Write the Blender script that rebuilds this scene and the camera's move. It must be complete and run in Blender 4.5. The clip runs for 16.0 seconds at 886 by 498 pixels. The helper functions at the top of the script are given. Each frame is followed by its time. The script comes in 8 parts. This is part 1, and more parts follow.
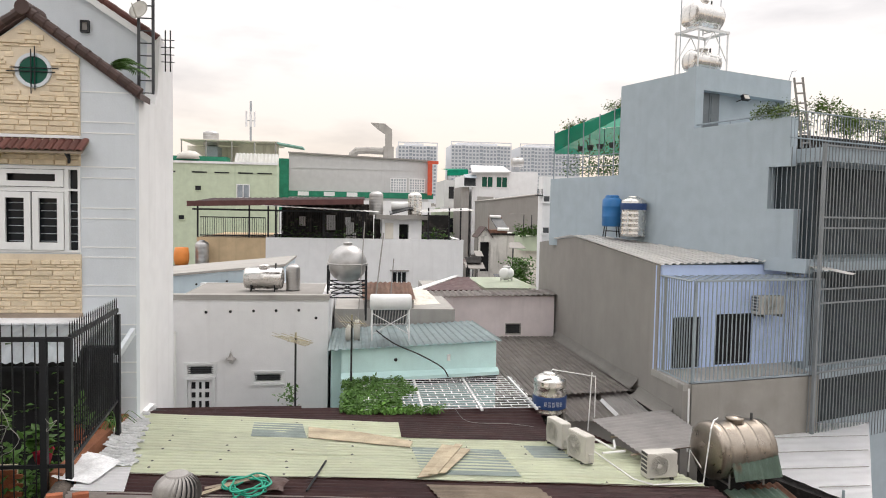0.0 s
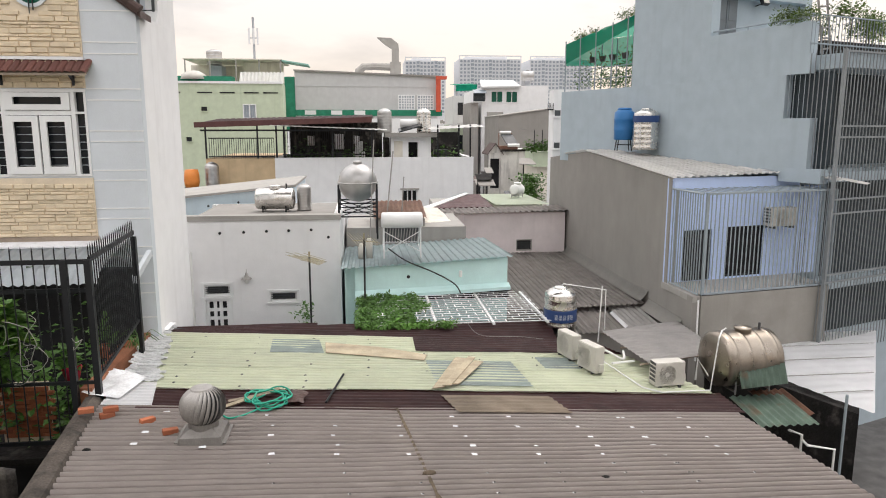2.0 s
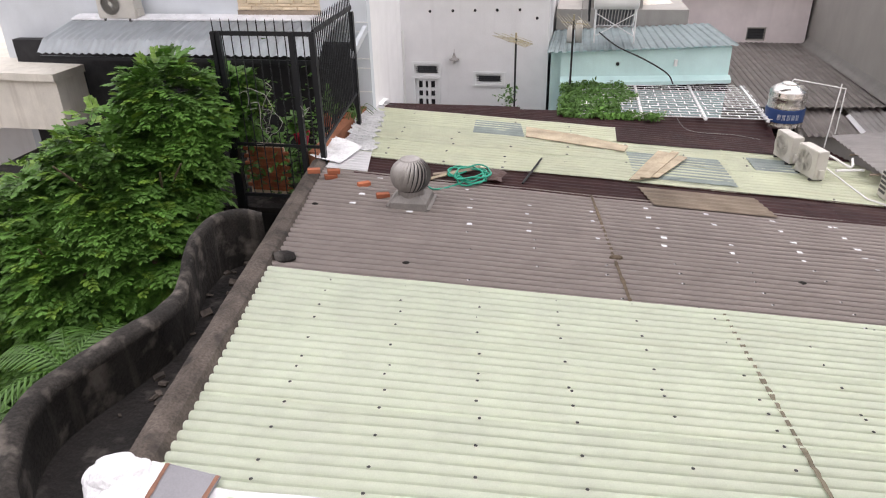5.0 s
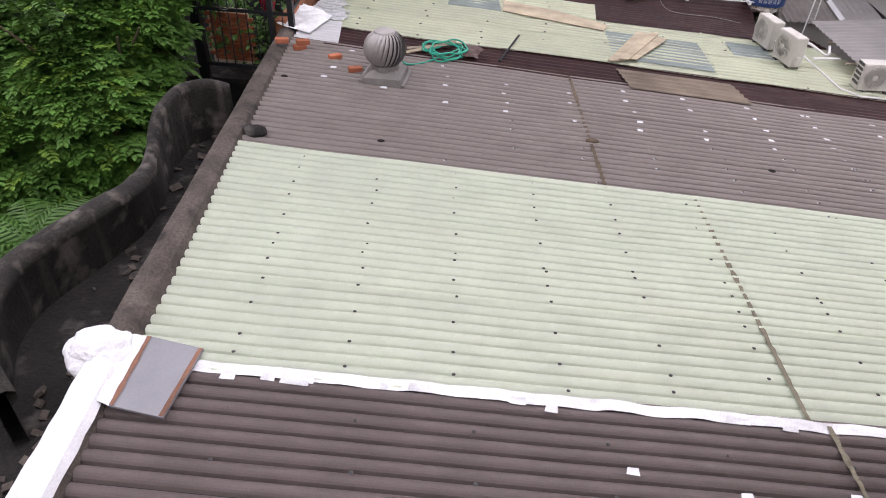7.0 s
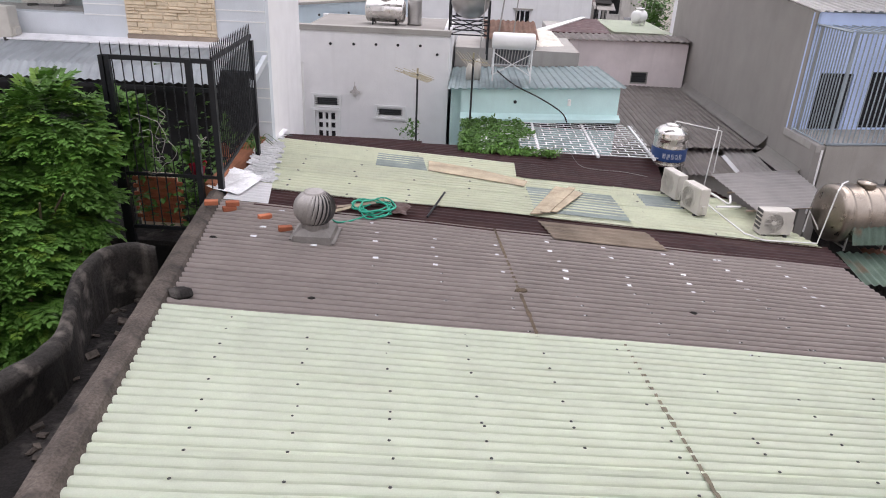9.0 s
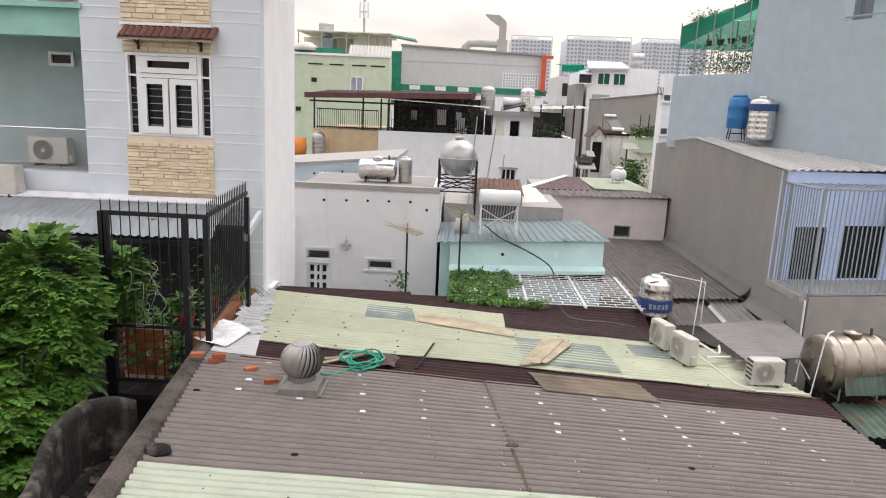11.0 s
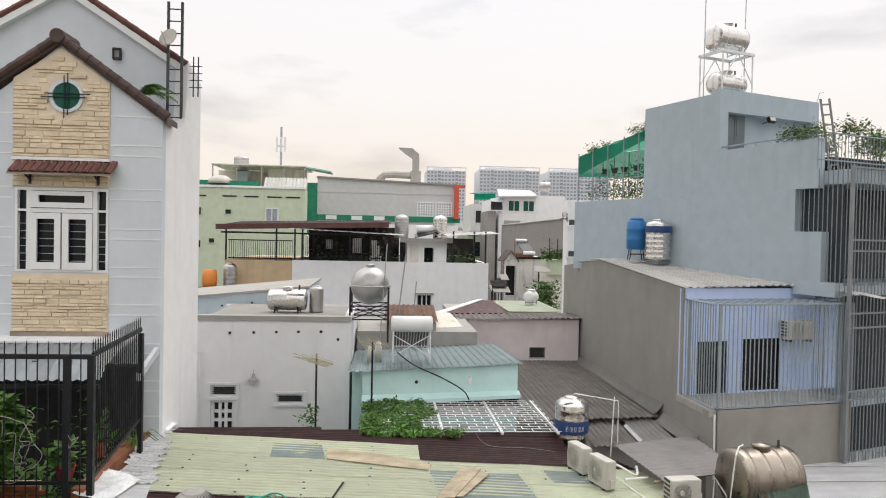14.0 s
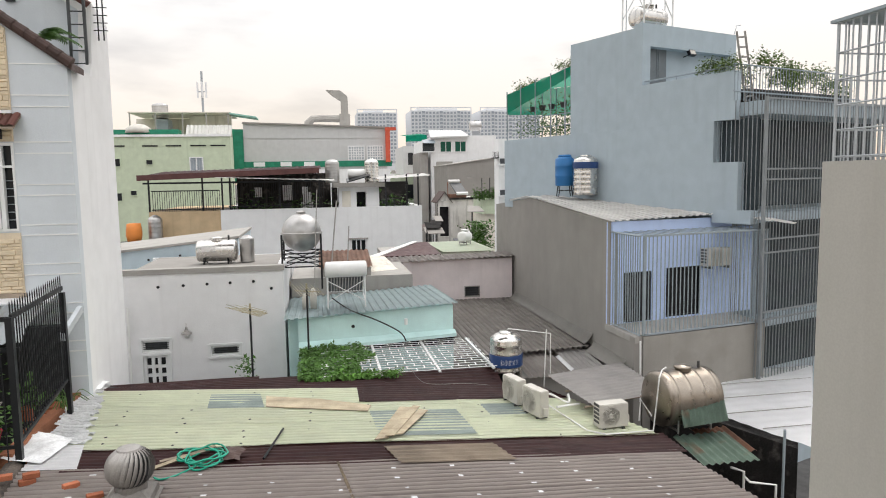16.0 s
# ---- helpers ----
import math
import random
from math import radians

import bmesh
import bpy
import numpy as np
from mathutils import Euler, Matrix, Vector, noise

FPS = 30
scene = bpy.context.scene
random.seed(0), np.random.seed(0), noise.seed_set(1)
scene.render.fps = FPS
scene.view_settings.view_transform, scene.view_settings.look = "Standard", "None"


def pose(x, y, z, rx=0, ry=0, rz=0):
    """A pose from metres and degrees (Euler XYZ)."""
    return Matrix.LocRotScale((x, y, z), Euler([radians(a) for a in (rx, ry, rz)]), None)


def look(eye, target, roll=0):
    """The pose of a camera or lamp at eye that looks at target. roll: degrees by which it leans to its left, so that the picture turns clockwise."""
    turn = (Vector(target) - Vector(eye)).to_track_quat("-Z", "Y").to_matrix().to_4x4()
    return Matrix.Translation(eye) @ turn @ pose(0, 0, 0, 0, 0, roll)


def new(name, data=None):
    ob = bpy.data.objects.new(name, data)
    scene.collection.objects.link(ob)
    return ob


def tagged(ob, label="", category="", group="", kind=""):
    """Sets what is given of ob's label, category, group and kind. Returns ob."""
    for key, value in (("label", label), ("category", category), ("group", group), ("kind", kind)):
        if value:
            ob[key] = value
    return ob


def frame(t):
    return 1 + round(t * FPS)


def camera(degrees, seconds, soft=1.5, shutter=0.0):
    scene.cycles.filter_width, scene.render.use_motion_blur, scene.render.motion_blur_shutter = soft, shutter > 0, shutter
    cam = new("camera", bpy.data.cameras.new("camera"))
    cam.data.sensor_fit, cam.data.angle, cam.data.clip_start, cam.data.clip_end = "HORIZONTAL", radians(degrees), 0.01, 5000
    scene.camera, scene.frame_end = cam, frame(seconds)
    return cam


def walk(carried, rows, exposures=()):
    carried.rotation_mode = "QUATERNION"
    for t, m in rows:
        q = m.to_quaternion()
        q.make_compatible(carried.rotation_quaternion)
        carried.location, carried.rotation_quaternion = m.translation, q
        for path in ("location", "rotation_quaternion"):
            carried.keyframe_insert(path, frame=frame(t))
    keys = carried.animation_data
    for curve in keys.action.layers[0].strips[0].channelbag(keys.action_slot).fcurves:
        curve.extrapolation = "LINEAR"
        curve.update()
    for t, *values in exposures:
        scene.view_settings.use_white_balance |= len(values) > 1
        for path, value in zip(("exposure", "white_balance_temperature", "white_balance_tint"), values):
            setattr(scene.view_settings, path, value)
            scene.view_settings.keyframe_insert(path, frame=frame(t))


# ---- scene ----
cam = camera(65.3, 16.0, soft=1.0, shutter=0.12)
PATH = [
    (0, (0.009, 0.31, 8.21), (0.258, 2.292, 8.101), 1.1),
    (0.5, (-0.014, 0.313, 8.218), (0.231, 2.296, 8.118), 1.1),
    (1, (-0.033, 0.321, 8.209), (0.205, 2.301, 8.062), 0.8),
    (1.5, (-0.044, 0.292, 8.197), (0.203, 2.26, 7.942), 0.9),
    (2, (-0.002, 0.282, 8.193), (0.216, 2.24, 7.849), -0.0),
    (2.5, (0.066, 0.251, 8.194), (0.2, 2.207, 7.798), 0.2),
    (3, (0.125, 0.176, 8.188), (0.135, 2.14, 7.81), -0.2),
    (3.5, (0.165, 0.164, 8.195), (0.098, 2.131, 7.841), -0.4),
    (4, (0.166, 0.151, 8.208), (0.052, 2.114, 7.841), -0.9),
    (4.5, (0.13, 0.081, 8.152), (-0.141, 1.941, 7.468), -1.2),
    (5, (0.057, 0.096, 8.145), (-0.289, 1.845, 7.239), -1.3),
    (5.2, (0.056, 0.111, 8.145), (-0.298, 1.815, 7.159), -1.3),
    (7.3, (-0.129, 0.102, 8.122), (-0.311, 1.692, 6.922), 2.4),
    (7.5, (-0.126, 0.125, 8.136), (-0.284, 1.782, 7.026), 2.1),
    (8, (-0.139, 0.128, 8.13), (-0.236, 1.909, 7.226), 2.5),
    (8.2, (-0.125, 0.141, 8.134), (-0.215, 1.93, 7.246), 2.5),
    (10.3, (-0.104, 0.17, 8.143), (-0.103, 2.064, 7.5), 3.0),
    (10.5, (-0.13, 0.145, 8.146), (-0.154, 2.051, 7.539), 2.6),
    (11, (-0.081, 0.136, 8.156), (-0.128, 2.093, 7.748), 2.5),
    (11.5, (-0.077, 0.201, 8.144), (-0.073, 2.173, 7.808), 2.4),
    (12, (-0.074, 0.182, 8.146), (-0.036, 2.164, 7.884), 2.0),
    (12.5, (-0.02, 0.227, 8.144), (0.21, 2.205, 7.961), 1.4),
    (13, (0.045, 0.255, 8.148), (0.414, 2.216, 8.002), 2.1),
    (13.5, (0.117, 0.264, 8.176), (0.413, 2.241, 8.116), 1.8),
    (14, (0.174, 0.271, 8.159), (0.34, 2.263, 8.119), 1.2),
    (14.5, (0.225, 0.241, 8.147), (0.297, 2.235, 8.006), 0.1),
    (15, (0.25, 0.245, 8.145), (0.418, 2.23, 7.96), -0.7),
    (15.5, (0.266, 0.249, 8.146), (0.525, 2.222, 7.945), -1.0),
    (16, (0.262, 0.25, 8.153), (0.611, 2.209, 7.948), -0.9),
]
walk(cam, [(t, look(eye, target, roll)) for t, eye, target, roll in PATH],
     exposures=[(0, 0.0, 6500, 14), (1.5, 0.0, 6500, 14), (2.5, 0.04, 6500, 14), (3.5, 0.04, 6500, 15), (4.2, 0.08, 6500, 16), (5.0, 0.1, 6400, 20), (7.5, -0.04, 6150, 25), (8.2, -0.02, 6150, 24), (10.3, 0.02, 6300, 18), (11.0, 0.06, 6400, 17), (11.8, 0.03, 6400, 16),
                (12.5, -0.06, 6450, 14), (13.0, 0.0, 6450, 13), (14.0, -0.13, 6450, 13), (14.5, -0.13, 6450, 13), (15.2, -0.04, 6450, 13), (16.0, -0.02, 6400, 12)])

# ---- world, sun ----
world = bpy.data.worlds.new("sky")
scene.world = world
world.use_nodes = True
wn, wl = world.node_tree.nodes, world.node_tree.links
for n in list(wn):
    wn.remove(n)
w_out, w_bg = wn.new("ShaderNodeOutputWorld"), wn.new("ShaderNodeBackground")
w_sky = wn.new("ShaderNodeTexSky")
w_sky.sky_type, w_sky.sun_disc = "NISHITA", False
w_sky.sun_elevation, w_sky.sun_rotation = radians(57), radians(39)
w_tc, w_sep = wn.new("ShaderNodeTexCoord"), wn.new("ShaderNodeSeparateXYZ")
w_ramp = wn.new("ShaderNodeValToRGB")
w_ramp.color_ramp.elements[0].position, w_ramp.color_ramp.elements[0].color = 0.0, (0.96, 0.78, 0.60, 1)
w_ramp.color_ramp.elements[1].position, w_ramp.color_ramp.elements[1].color = 0.34, (1.03, 1.02, 0.99, 1)
w_mid = w_ramp.color_ramp.elements.new(0.08)
w_mid.color = (1.0, 0.90, 0.77, 1)
w_mid2 = w_ramp.color_ramp.elements.new(0.2)
w_mid2.color = (1.03, 0.99, 0.92, 1)
w_top = w_ramp.color_ramp.elements.new(1.0)
w_top.color = (2.3, 2.28, 2.2, 1)
w_map = wn.new("ShaderNodeMapping")
w_map.inputs["Scale"].default_value = (1.5, 1.5, 5.5)
w_noise = wn.new("ShaderNodeTexNoise")
w_noise.inputs["Scale"].default_value, w_noise.inputs["Detail"].default_value = 2.4, 7
w_cr = wn.new("ShaderNodeValToRGB")
w_cr.color_ramp.elements[0].position, w_cr.color_ramp.elements[0].color = 0.54, (1, 1, 1, 1)
w_cr.color_ramp.elements[1].position, w_cr.color_ramp.elements[1].color = 0.74, (0.74, 0.74, 0.75, 1)
w_mul, w_mix = wn.new("ShaderNodeMixRGB"), wn.new("ShaderNodeMixRGB")
w_mul.blend_type, w_mul.inputs[0].default_value = "MULTIPLY", 1.0
w_mix.inputs[0].default_value = 0.012
wl.new(w_tc.outputs["Generated"], w_sep.inputs[0])
wl.new(w_sep.outputs["Z"], w_ramp.inputs[0])
wl.new(w_tc.outputs["Generated"], w_map.inputs[0])
wl.new(w_map.outputs[0], w_noise.inputs["Vector"])
wl.new(w_noise.outputs["Fac"], w_cr.inputs[0])
wl.new(w_ramp.outputs[0], w_mul.inputs[1])
wl.new(w_cr.outputs[0], w_mul.inputs[2])
wl.new(w_mul.outputs[0], w_mix.inputs[1])
wl.new(w_sky.outputs[0], w_mix.inputs[2])
wl.new(w_mix.outputs[0], w_bg.inputs[0])
w_bg.inputs[1].default_value = 1.0
wl.new(w_bg.outputs[0], w_out.inputs[0])
sun = new("sun", bpy.data.lights.new("sun", "SUN"))
sun.data.energy, sun.data.angle, sun.data.color = 1.3, radians(28), (1.0, 0.94, 0.86)
sun.matrix_world = look((9, 11, 60), (0, 0, 38))


# ---- materials ----
def mat(name, base, rough=0.8, metal=0.0, var=0.12, scale=2.5, dark=None, spots=0.0, spot_scale=1.2, streak=0.0, bump=0.15, fine=70.0, spec=0.4, axis="z", rand=0.0):
    """A surface with fine grain, broad tone changes, stains and run-off streaks along one axis."""
    m = bpy.data.materials.new(name)
    m.use_nodes = True
    n, l = m.node_tree.nodes, m.node_tree.links
    b = n["Principled BSDF"]
    b.inputs["Metallic"].default_value, b.inputs["Roughness"].default_value = metal, rough
    b.inputs["Specular IOR Level"].default_value = spec
    tc, info = n.new("ShaderNodeTexCoord"), n.new("ShaderNodeObjectInfo")
    off = n.new("ShaderNodeVectorMath")
    off.operation = "SCALE"
    off.inputs[0].default_value = (17, 31, 11)
    l.new(info.outputs["Random"], off.inputs["Scale"])
    add = n.new("ShaderNodeVectorMath")
    l.new(tc.outputs["Object"], add.inputs[0])
    l.new(off.outputs[0], add.inputs[1])

    def noise_tex(sc, detail, stretch=(1, 1, 1)):
        mp, t = n.new("ShaderNodeMapping"), n.new("ShaderNodeTexNoise")
        mp.inputs["Scale"].default_value = stretch
        l.new(add.outputs[0], mp.inputs[0])
        l.new(mp.outputs[0], t.inputs["Vector"])
        t.inputs["Scale"].default_value, t.inputs["Detail"].default_value = sc, detail
        return t.outputs["Fac"]

    def ramp(fac, a, c, va, vc):
        r = n.new("ShaderNodeMapRange")
        r.inputs[1].default_value, r.inputs[2].default_value, r.inputs[3].default_value, r.inputs[4].default_value = a, c, va, vc
        l.new(fac, r.inputs[0])
        return r.outputs[0]

    def mixed(fac, a, c, kind="MIX"):
        x = n.new("ShaderNodeMixRGB")
        x.blend_type = kind
        if isinstance(fac, float):
            x.inputs[0].default_value = fac
        else:
            l.new(fac, x.inputs[0])
        for s, v in ((1, a), (2, c)):
            if isinstance(v, tuple):
                x.inputs[s].default_value = (*v[:3], 1)
            else:
                l.new(v, x.inputs[s])
        return x.outputs[0]

    dark = dark or tuple(c * 0.45 for c in base)
    lo, hi = tuple(c * (1 - var) for c in base), tuple(min(1, c * (1 + var * 0.7)) for c in base)
    col = mixed(ramp(noise_tex(scale, 6), 0.3, 0.7, 0, 1), lo, hi)
    grain = ramp(noise_tex(fine, 4), 0.3, 0.7, 1 - var * 0.8, 1 + var * 0.4)
    col = mixed(1.0, col, grain, "MULTIPLY")
    if rand:
        col = mixed(1.0, col, ramp(info.outputs["Random"], 0, 1, 1 - rand, 1 + rand * 0.5), "MULTIPLY")
    if spots:
        col = mixed(ramp(noise_tex(spot_scale, 9), 0.56, 0.72, 0, spots), col, dark)
    if streak:
        st = {"z": (3.2, 3.2, 0.22), "x": (0.3, 4.5, 4.5), "y": (4.5, 0.3, 4.5)}[axis]
        col = mixed(ramp(noise_tex(1.6, 8, st), 0.54, 0.78, 0, streak), col, dark)
    l.new(col, b.inputs["Base Color"])
    rg = ramp(noise_tex(scale * 2.3, 5), 0.3, 0.7, max(0.03, rough - 0.12), min(1, rough + 0.1))
    l.new(rg, b.inputs["Roughness"])
    if bump:
        bp = n.new("ShaderNodeBump")
        bp.inputs["Strength"].default_value, bp.inputs["Distance"].default_value = bump, 0.02
        l.new(noise_tex(fine * 0.5, 6), bp.inputs["Height"])
        l.new(bp.outputs[0], b.inputs["Normal"])
    return m


M = {
    "wall_white": mat("white_render", (0.83, 0.83, 0.835), 0.85, streak=0.18, dark=(0.52, 0.51, 0.50), spots=0.08, var=0.04, spot_scale=0.6),
    "wall_grey": mat("grey_cement", (0.30, 0.285, 0.265), 0.9, streak=0.2, spots=0.15, dark=(0.19, 0.18, 0.17), var=0.08, scale=1.0),
    "cement": mat("raw_cement", (0.39, 0.375, 0.35), 0.9, streak=0.35, spots=0.4, dark=(0.24, 0.225, 0.21), var=0.12, scale=1.2),
    "lower_cement": mat("blotched_cement", (0.30, 0.285, 0.26), 0.9, streak=0.35, spots=0.45, spot_scale=1.6, dark=(0.21, 0.20, 0.18), var=0.12, scale=1.4),
    "plain_cement": mat("smooth_cement_wall", (0.43, 0.415, 0.385), 0.9, streak=0.3, dark=(0.33, 0.31, 0.28), spots=0.2, spot_scale=0.7, var=0.07, scale=0.7, bump=0.03),
    "awning_sheet": mat("weathered_grey_sheet", (0.46, 0.44, 0.425), 0.65, axis="x", streak=0.35, dark=(0.28, 0.26, 0.25), spots=0.3, var=0.1, bump=0.06),
    # mould tones, also worn as painted shade in the yard, shed and terrace
    "cement_dark": mat("mouldy_shaded_cement", (0.016, 0.014, 0.013), 0.97, spots=0.6, spot_scale=4.0, dark=(0.11, 0.10, 0.09), var=0.6, scale=1.6, bump=0.9, fine=40),
    # mould streaks; the terrace's rear wall wears them as painted shade
    "mould_shade_wall": mat("mould_shade_streaked_cement", (0.026, 0.023, 0.02), 0.97, spots=0.85, spot_scale=3.2, streak=0.55, dark=(0.17, 0.15, 0.13), var=0.6, scale=2.5, bump=0.9, fine=40),
    "seam_grime": mat("grimy_joint", (0.21, 0.19, 0.135), 0.95, spots=0.8, spot_scale=6.0, dark=(0.09, 0.08, 0.06), var=0.3),
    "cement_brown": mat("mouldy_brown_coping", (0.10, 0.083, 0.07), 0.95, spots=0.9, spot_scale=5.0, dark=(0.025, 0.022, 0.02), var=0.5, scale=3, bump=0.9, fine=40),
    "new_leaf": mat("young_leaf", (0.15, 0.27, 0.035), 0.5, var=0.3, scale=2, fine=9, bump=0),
    "tower": mat("blue_grey_render", (0.41, 0.482, 0.53), 0.85, streak=0.2, var=0.06, dark=(0.27, 0.31, 0.34)),
    "facade": mat("pale_blue_grey_paint", (0.63, 0.67, 0.71), 0.8, streak=0.12, var=0.05, dark=(0.45, 0.48, 0.5)),
    "mint": mat("mint_paint", (0.58, 0.79, 0.775), 0.8, streak=0.3, var=0.07, dark=(0.4, 0.58, 0.55)),
    "pink": mat("pale_pink_paint", (0.86, 0.78, 0.78), 0.85, streak=0.18, var=0.07, dark=(0.45, 0.4, 0.4)),
    "blue_wall": mat("light_blue_paint", (0.52, 0.64, 0.90), 0.75, var=0.06, streak=0.15, dark=(0.33, 0.42, 0.6)),
    "cream": mat("cream_paint", (0.74, 0.70, 0.62), 0.85, streak=0.4, var=0.1, dark=(0.35, 0.3, 0.24)),
    "green_wall": mat("pale_green_paint", (0.53, 0.60, 0.45), 0.85, streak=0.3, var=0.08, dark=(0.33, 0.4, 0.28)),
    "green_dark": mat("dark_green_paint", (0.02, 0.22, 0.13), 0.7, var=0.2),
    "teal": mat("teal_paint", (0.30, 0.55, 0.48), 0.8, var=0.1),
    "ochre": mat("ochre_paint", (0.60, 0.45, 0.28), 0.85, streak=0.3, var=0.12),
    "red": mat("orange_red_paint", (0.62, 0.10, 0.05), 0.6),
    "pale_sheet": mat("pale_green_sheet", (0.80, 0.86, 0.715), 0.62, axis="x", streak=0.2, dark=(0.72, 0.72, 0.53), spots=0.08, var=0.06, bump=0.05, rand=0.05),
    "pale_old": mat("weathered_pale_green_sheet", (0.76, 0.795, 0.62), 0.62, axis="x", streak=0.3, dark=(0.62, 0.58, 0.40), spots=0.15, var=0.07, bump=0.05, rand=0.05),
    "brown_sheet": mat("grey_brown_sheet", (0.395, 0.345, 0.318), 0.6, axis="x", streak=0.25, dark=(0.31, 0.265, 0.24), spots=0.15, var=0.09, bump=0.06, rand=0.08),
    "dark_sheet": mat("dark_brown_sheet", (0.235, 0.19, 0.18), 0.55, axis="x", streak=0.3, dark=(0.14, 0.11, 0.1), spots=0.2, var=0.12, bump=0.06),
    "red_sheet": mat("oxblood_sheet", (0.065, 0.023, 0.024), 0.55, axis="x", streak=0.4, spots=0.35, dark=(0.13, 0.07, 0.055), var=0.25, bump=0.06, rand=0.15),
    "canopy_red": mat("dark_red_tin", (0.10, 0.04, 0.036), 0.6, axis="x", streak=0.4, dark=(0.04, 0.02, 0.018), var=0.2, bump=0.05),
    "grey_sheet": mat("grey_sheet", (0.33, 0.30, 0.28), 0.65, axis="y", streak=0.3, dark=(0.2, 0.18, 0.16), spots=0.2, var=0.15, bump=0.06, rand=0.08),
    "light_sheet": mat("light_grey_sheet", (0.83, 0.82, 0.80), 0.6, axis="y", streak=0.25, dark=(0.5, 0.48, 0.45), spots=0.15, var=0.08, bump=0.06, rand=0.06),
    "blue_sheet": mat("pale_blue_sheet", (0.44, 0.53, 0.545), 0.55, axis="y", streak=0.3, var=0.1, bump=0.05),
    "teal_sheet": mat("clear_teal_sheet", (0.40, 0.47, 0.45), 0.5, axis="x", streak=0.55, dark=(0.2, 0.22, 0.2), spots=0.4, var=0.2),
    "white_sheet": mat("white_coated_sheet", (0.90, 0.90, 0.91), 0.6, var=0.05, spots=0.15, dark=(0.6, 0.62, 0.64)),
    "zinc": mat("zinc_sheet", (0.60, 0.64, 0.67), 0.42, 0.2, var=0.1, spots=0.2, bump=0.04),
    "foil": mat("sealing_foil", (0.86, 0.87, 0.88), 0.45, 0.1, var=0.2, spots=0.3, spot_scale=5, dark=(0.42, 0.41, 0.40), bump=0.5, fine=30),
    "white_seal": mat("white_sealant", (0.76, 0.765, 0.79), 0.75, var=0.15, spots=0.6, spot_scale=7, dark=(0.5, 0.5, 0.51)),
    "rust": mat("rusted_sheet", (0.24, 0.12, 0.08), 0.85, var=0.35, spots=0.7, spot_scale=4, dark=(0.1, 0.06, 0.04)),
    "old_rust": mat("faded_rusty_sheet", (0.33, 0.21, 0.16), 0.85, var=0.3, axis="y", streak=0.6, spots=0.5, spot_scale=3, dark=(0.14, 0.08, 0.06)),
    "rust_green": mat("rusty_green_sheet", (0.19, 0.27, 0.215), 0.6, var=0.25, spots=0.75, spot_scale=2.6, dark=(0.24, 0.11, 0.06)),
    "plank": mat("weathered_plywood", (0.42, 0.355, 0.25), 0.8, var=0.3, axis="x", streak=0.9, dark=(0.17, 0.12, 0.08), rand=0.1),
    "old_wood": mat("old_brown_sheet", (0.38, 0.31, 0.24), 0.8, var=0.25, axis="x", streak=0.75, dark=(0.15, 0.12, 0.1), rand=0.1),
    "steel": mat("stainless_steel", (0.72, 0.70, 0.67), 0.24, 1.0, var=0.08, bump=0.03, spots=0.15, spot_scale=3),
    # brown base colour carries the warm dark surroundings mirrored in the steel
    "steel_warm": mat("brown_stainless_steel", (0.36, 0.315, 0.265), 0.36, 1.0, var=0.2, spots=0.45, spot_scale=3, bump=0.03, dark=(0.14, 0.11, 0.085)),
    "steel_dull": mat("dull_steel", (0.50, 0.49, 0.48), 0.4, 0.9, var=0.15, spots=0.3, spot_scale=4, bump=0.05),
    "alu": mat("aluminium", (0.42, 0.40, 0.38), 0.5, 0.4, var=0.15, spots=0.4, spot_scale=5, dark=(0.2, 0.19, 0.17)),
    "alu_dark": mat("weathered_aluminium", (0.24, 0.225, 0.21), 0.6, 0.3, var=0.25, spots=0.5, spot_scale=6, dark=(0.12, 0.09, 0.07)),
    "recess_grey": mat("grey_teal_paint", (0.37, 0.46, 0.46), 0.85, streak=0.2, dark=(0.27, 0.33, 0.33), var=0.07),
    "black_iron": mat("black_painted_iron", (0.012, 0.013, 0.016), 0.45, 0.0, var=0.3),
    "grey_iron": mat("grey_painted_iron", (0.30, 0.35, 0.38), 0.5, 0.1, var=0.12),
    "cage_iron": mat("weathered_grey_bar", (0.23, 0.25, 0.26), 0.5, 0.1, var=0.15),
    "door_grey": mat("blue_grey_door_paint", (0.15, 0.175, 0.19), 0.5, var=0.12),
    "pale_iron": mat("galvanised_bar", (0.46, 0.49, 0.52), 0.45, 0.3, var=0.12),
    "white_iron": mat("white_painted_iron", (0.78, 0.79, 0.79), 0.5, var=0.1, spots=0.2),
    "pvc": mat("white_pvc", (0.80, 0.80, 0.78), 0.4, var=0.06, spots=0.2, spot_scale=5),
    "plastic": mat("off_white_plastic", (0.57, 0.55, 0.50), 0.5, var=0.08, spots=0.2, spot_scale=4),
    "dark_plastic": mat("dark_grey_plastic", (0.06, 0.06, 0.06), 0.5, var=0.2),
    "blue_plastic": mat("blue_plastic", (0.03, 0.17, 0.42), 0.4, var=0.1),
    "blue_band": mat("blue_band", (0.025, 0.06, 0.18), 0.4, var=0.1),
    "orange": mat("orange_plastic", (0.75, 0.25, 0.05), 0.5, var=0.1),
    "green_hose": mat("green_hose", (0.02, 0.36, 0.24), 0.4, var=0.1),
    "green_net": mat("green_shade_net", (0.006, 0.23, 0.14), 0.85, var=0.25, spec=0.1),
    "brick": mat("red_brick", (0.42, 0.14, 0.07), 0.9, var=0.25, spots=0.3, spot_scale=12, rand=0.25),
    "brick_wall": mat("brick_wall_face", (0.36, 0.15, 0.08), 0.9, var=0.3, spots=0.4, spot_scale=5),
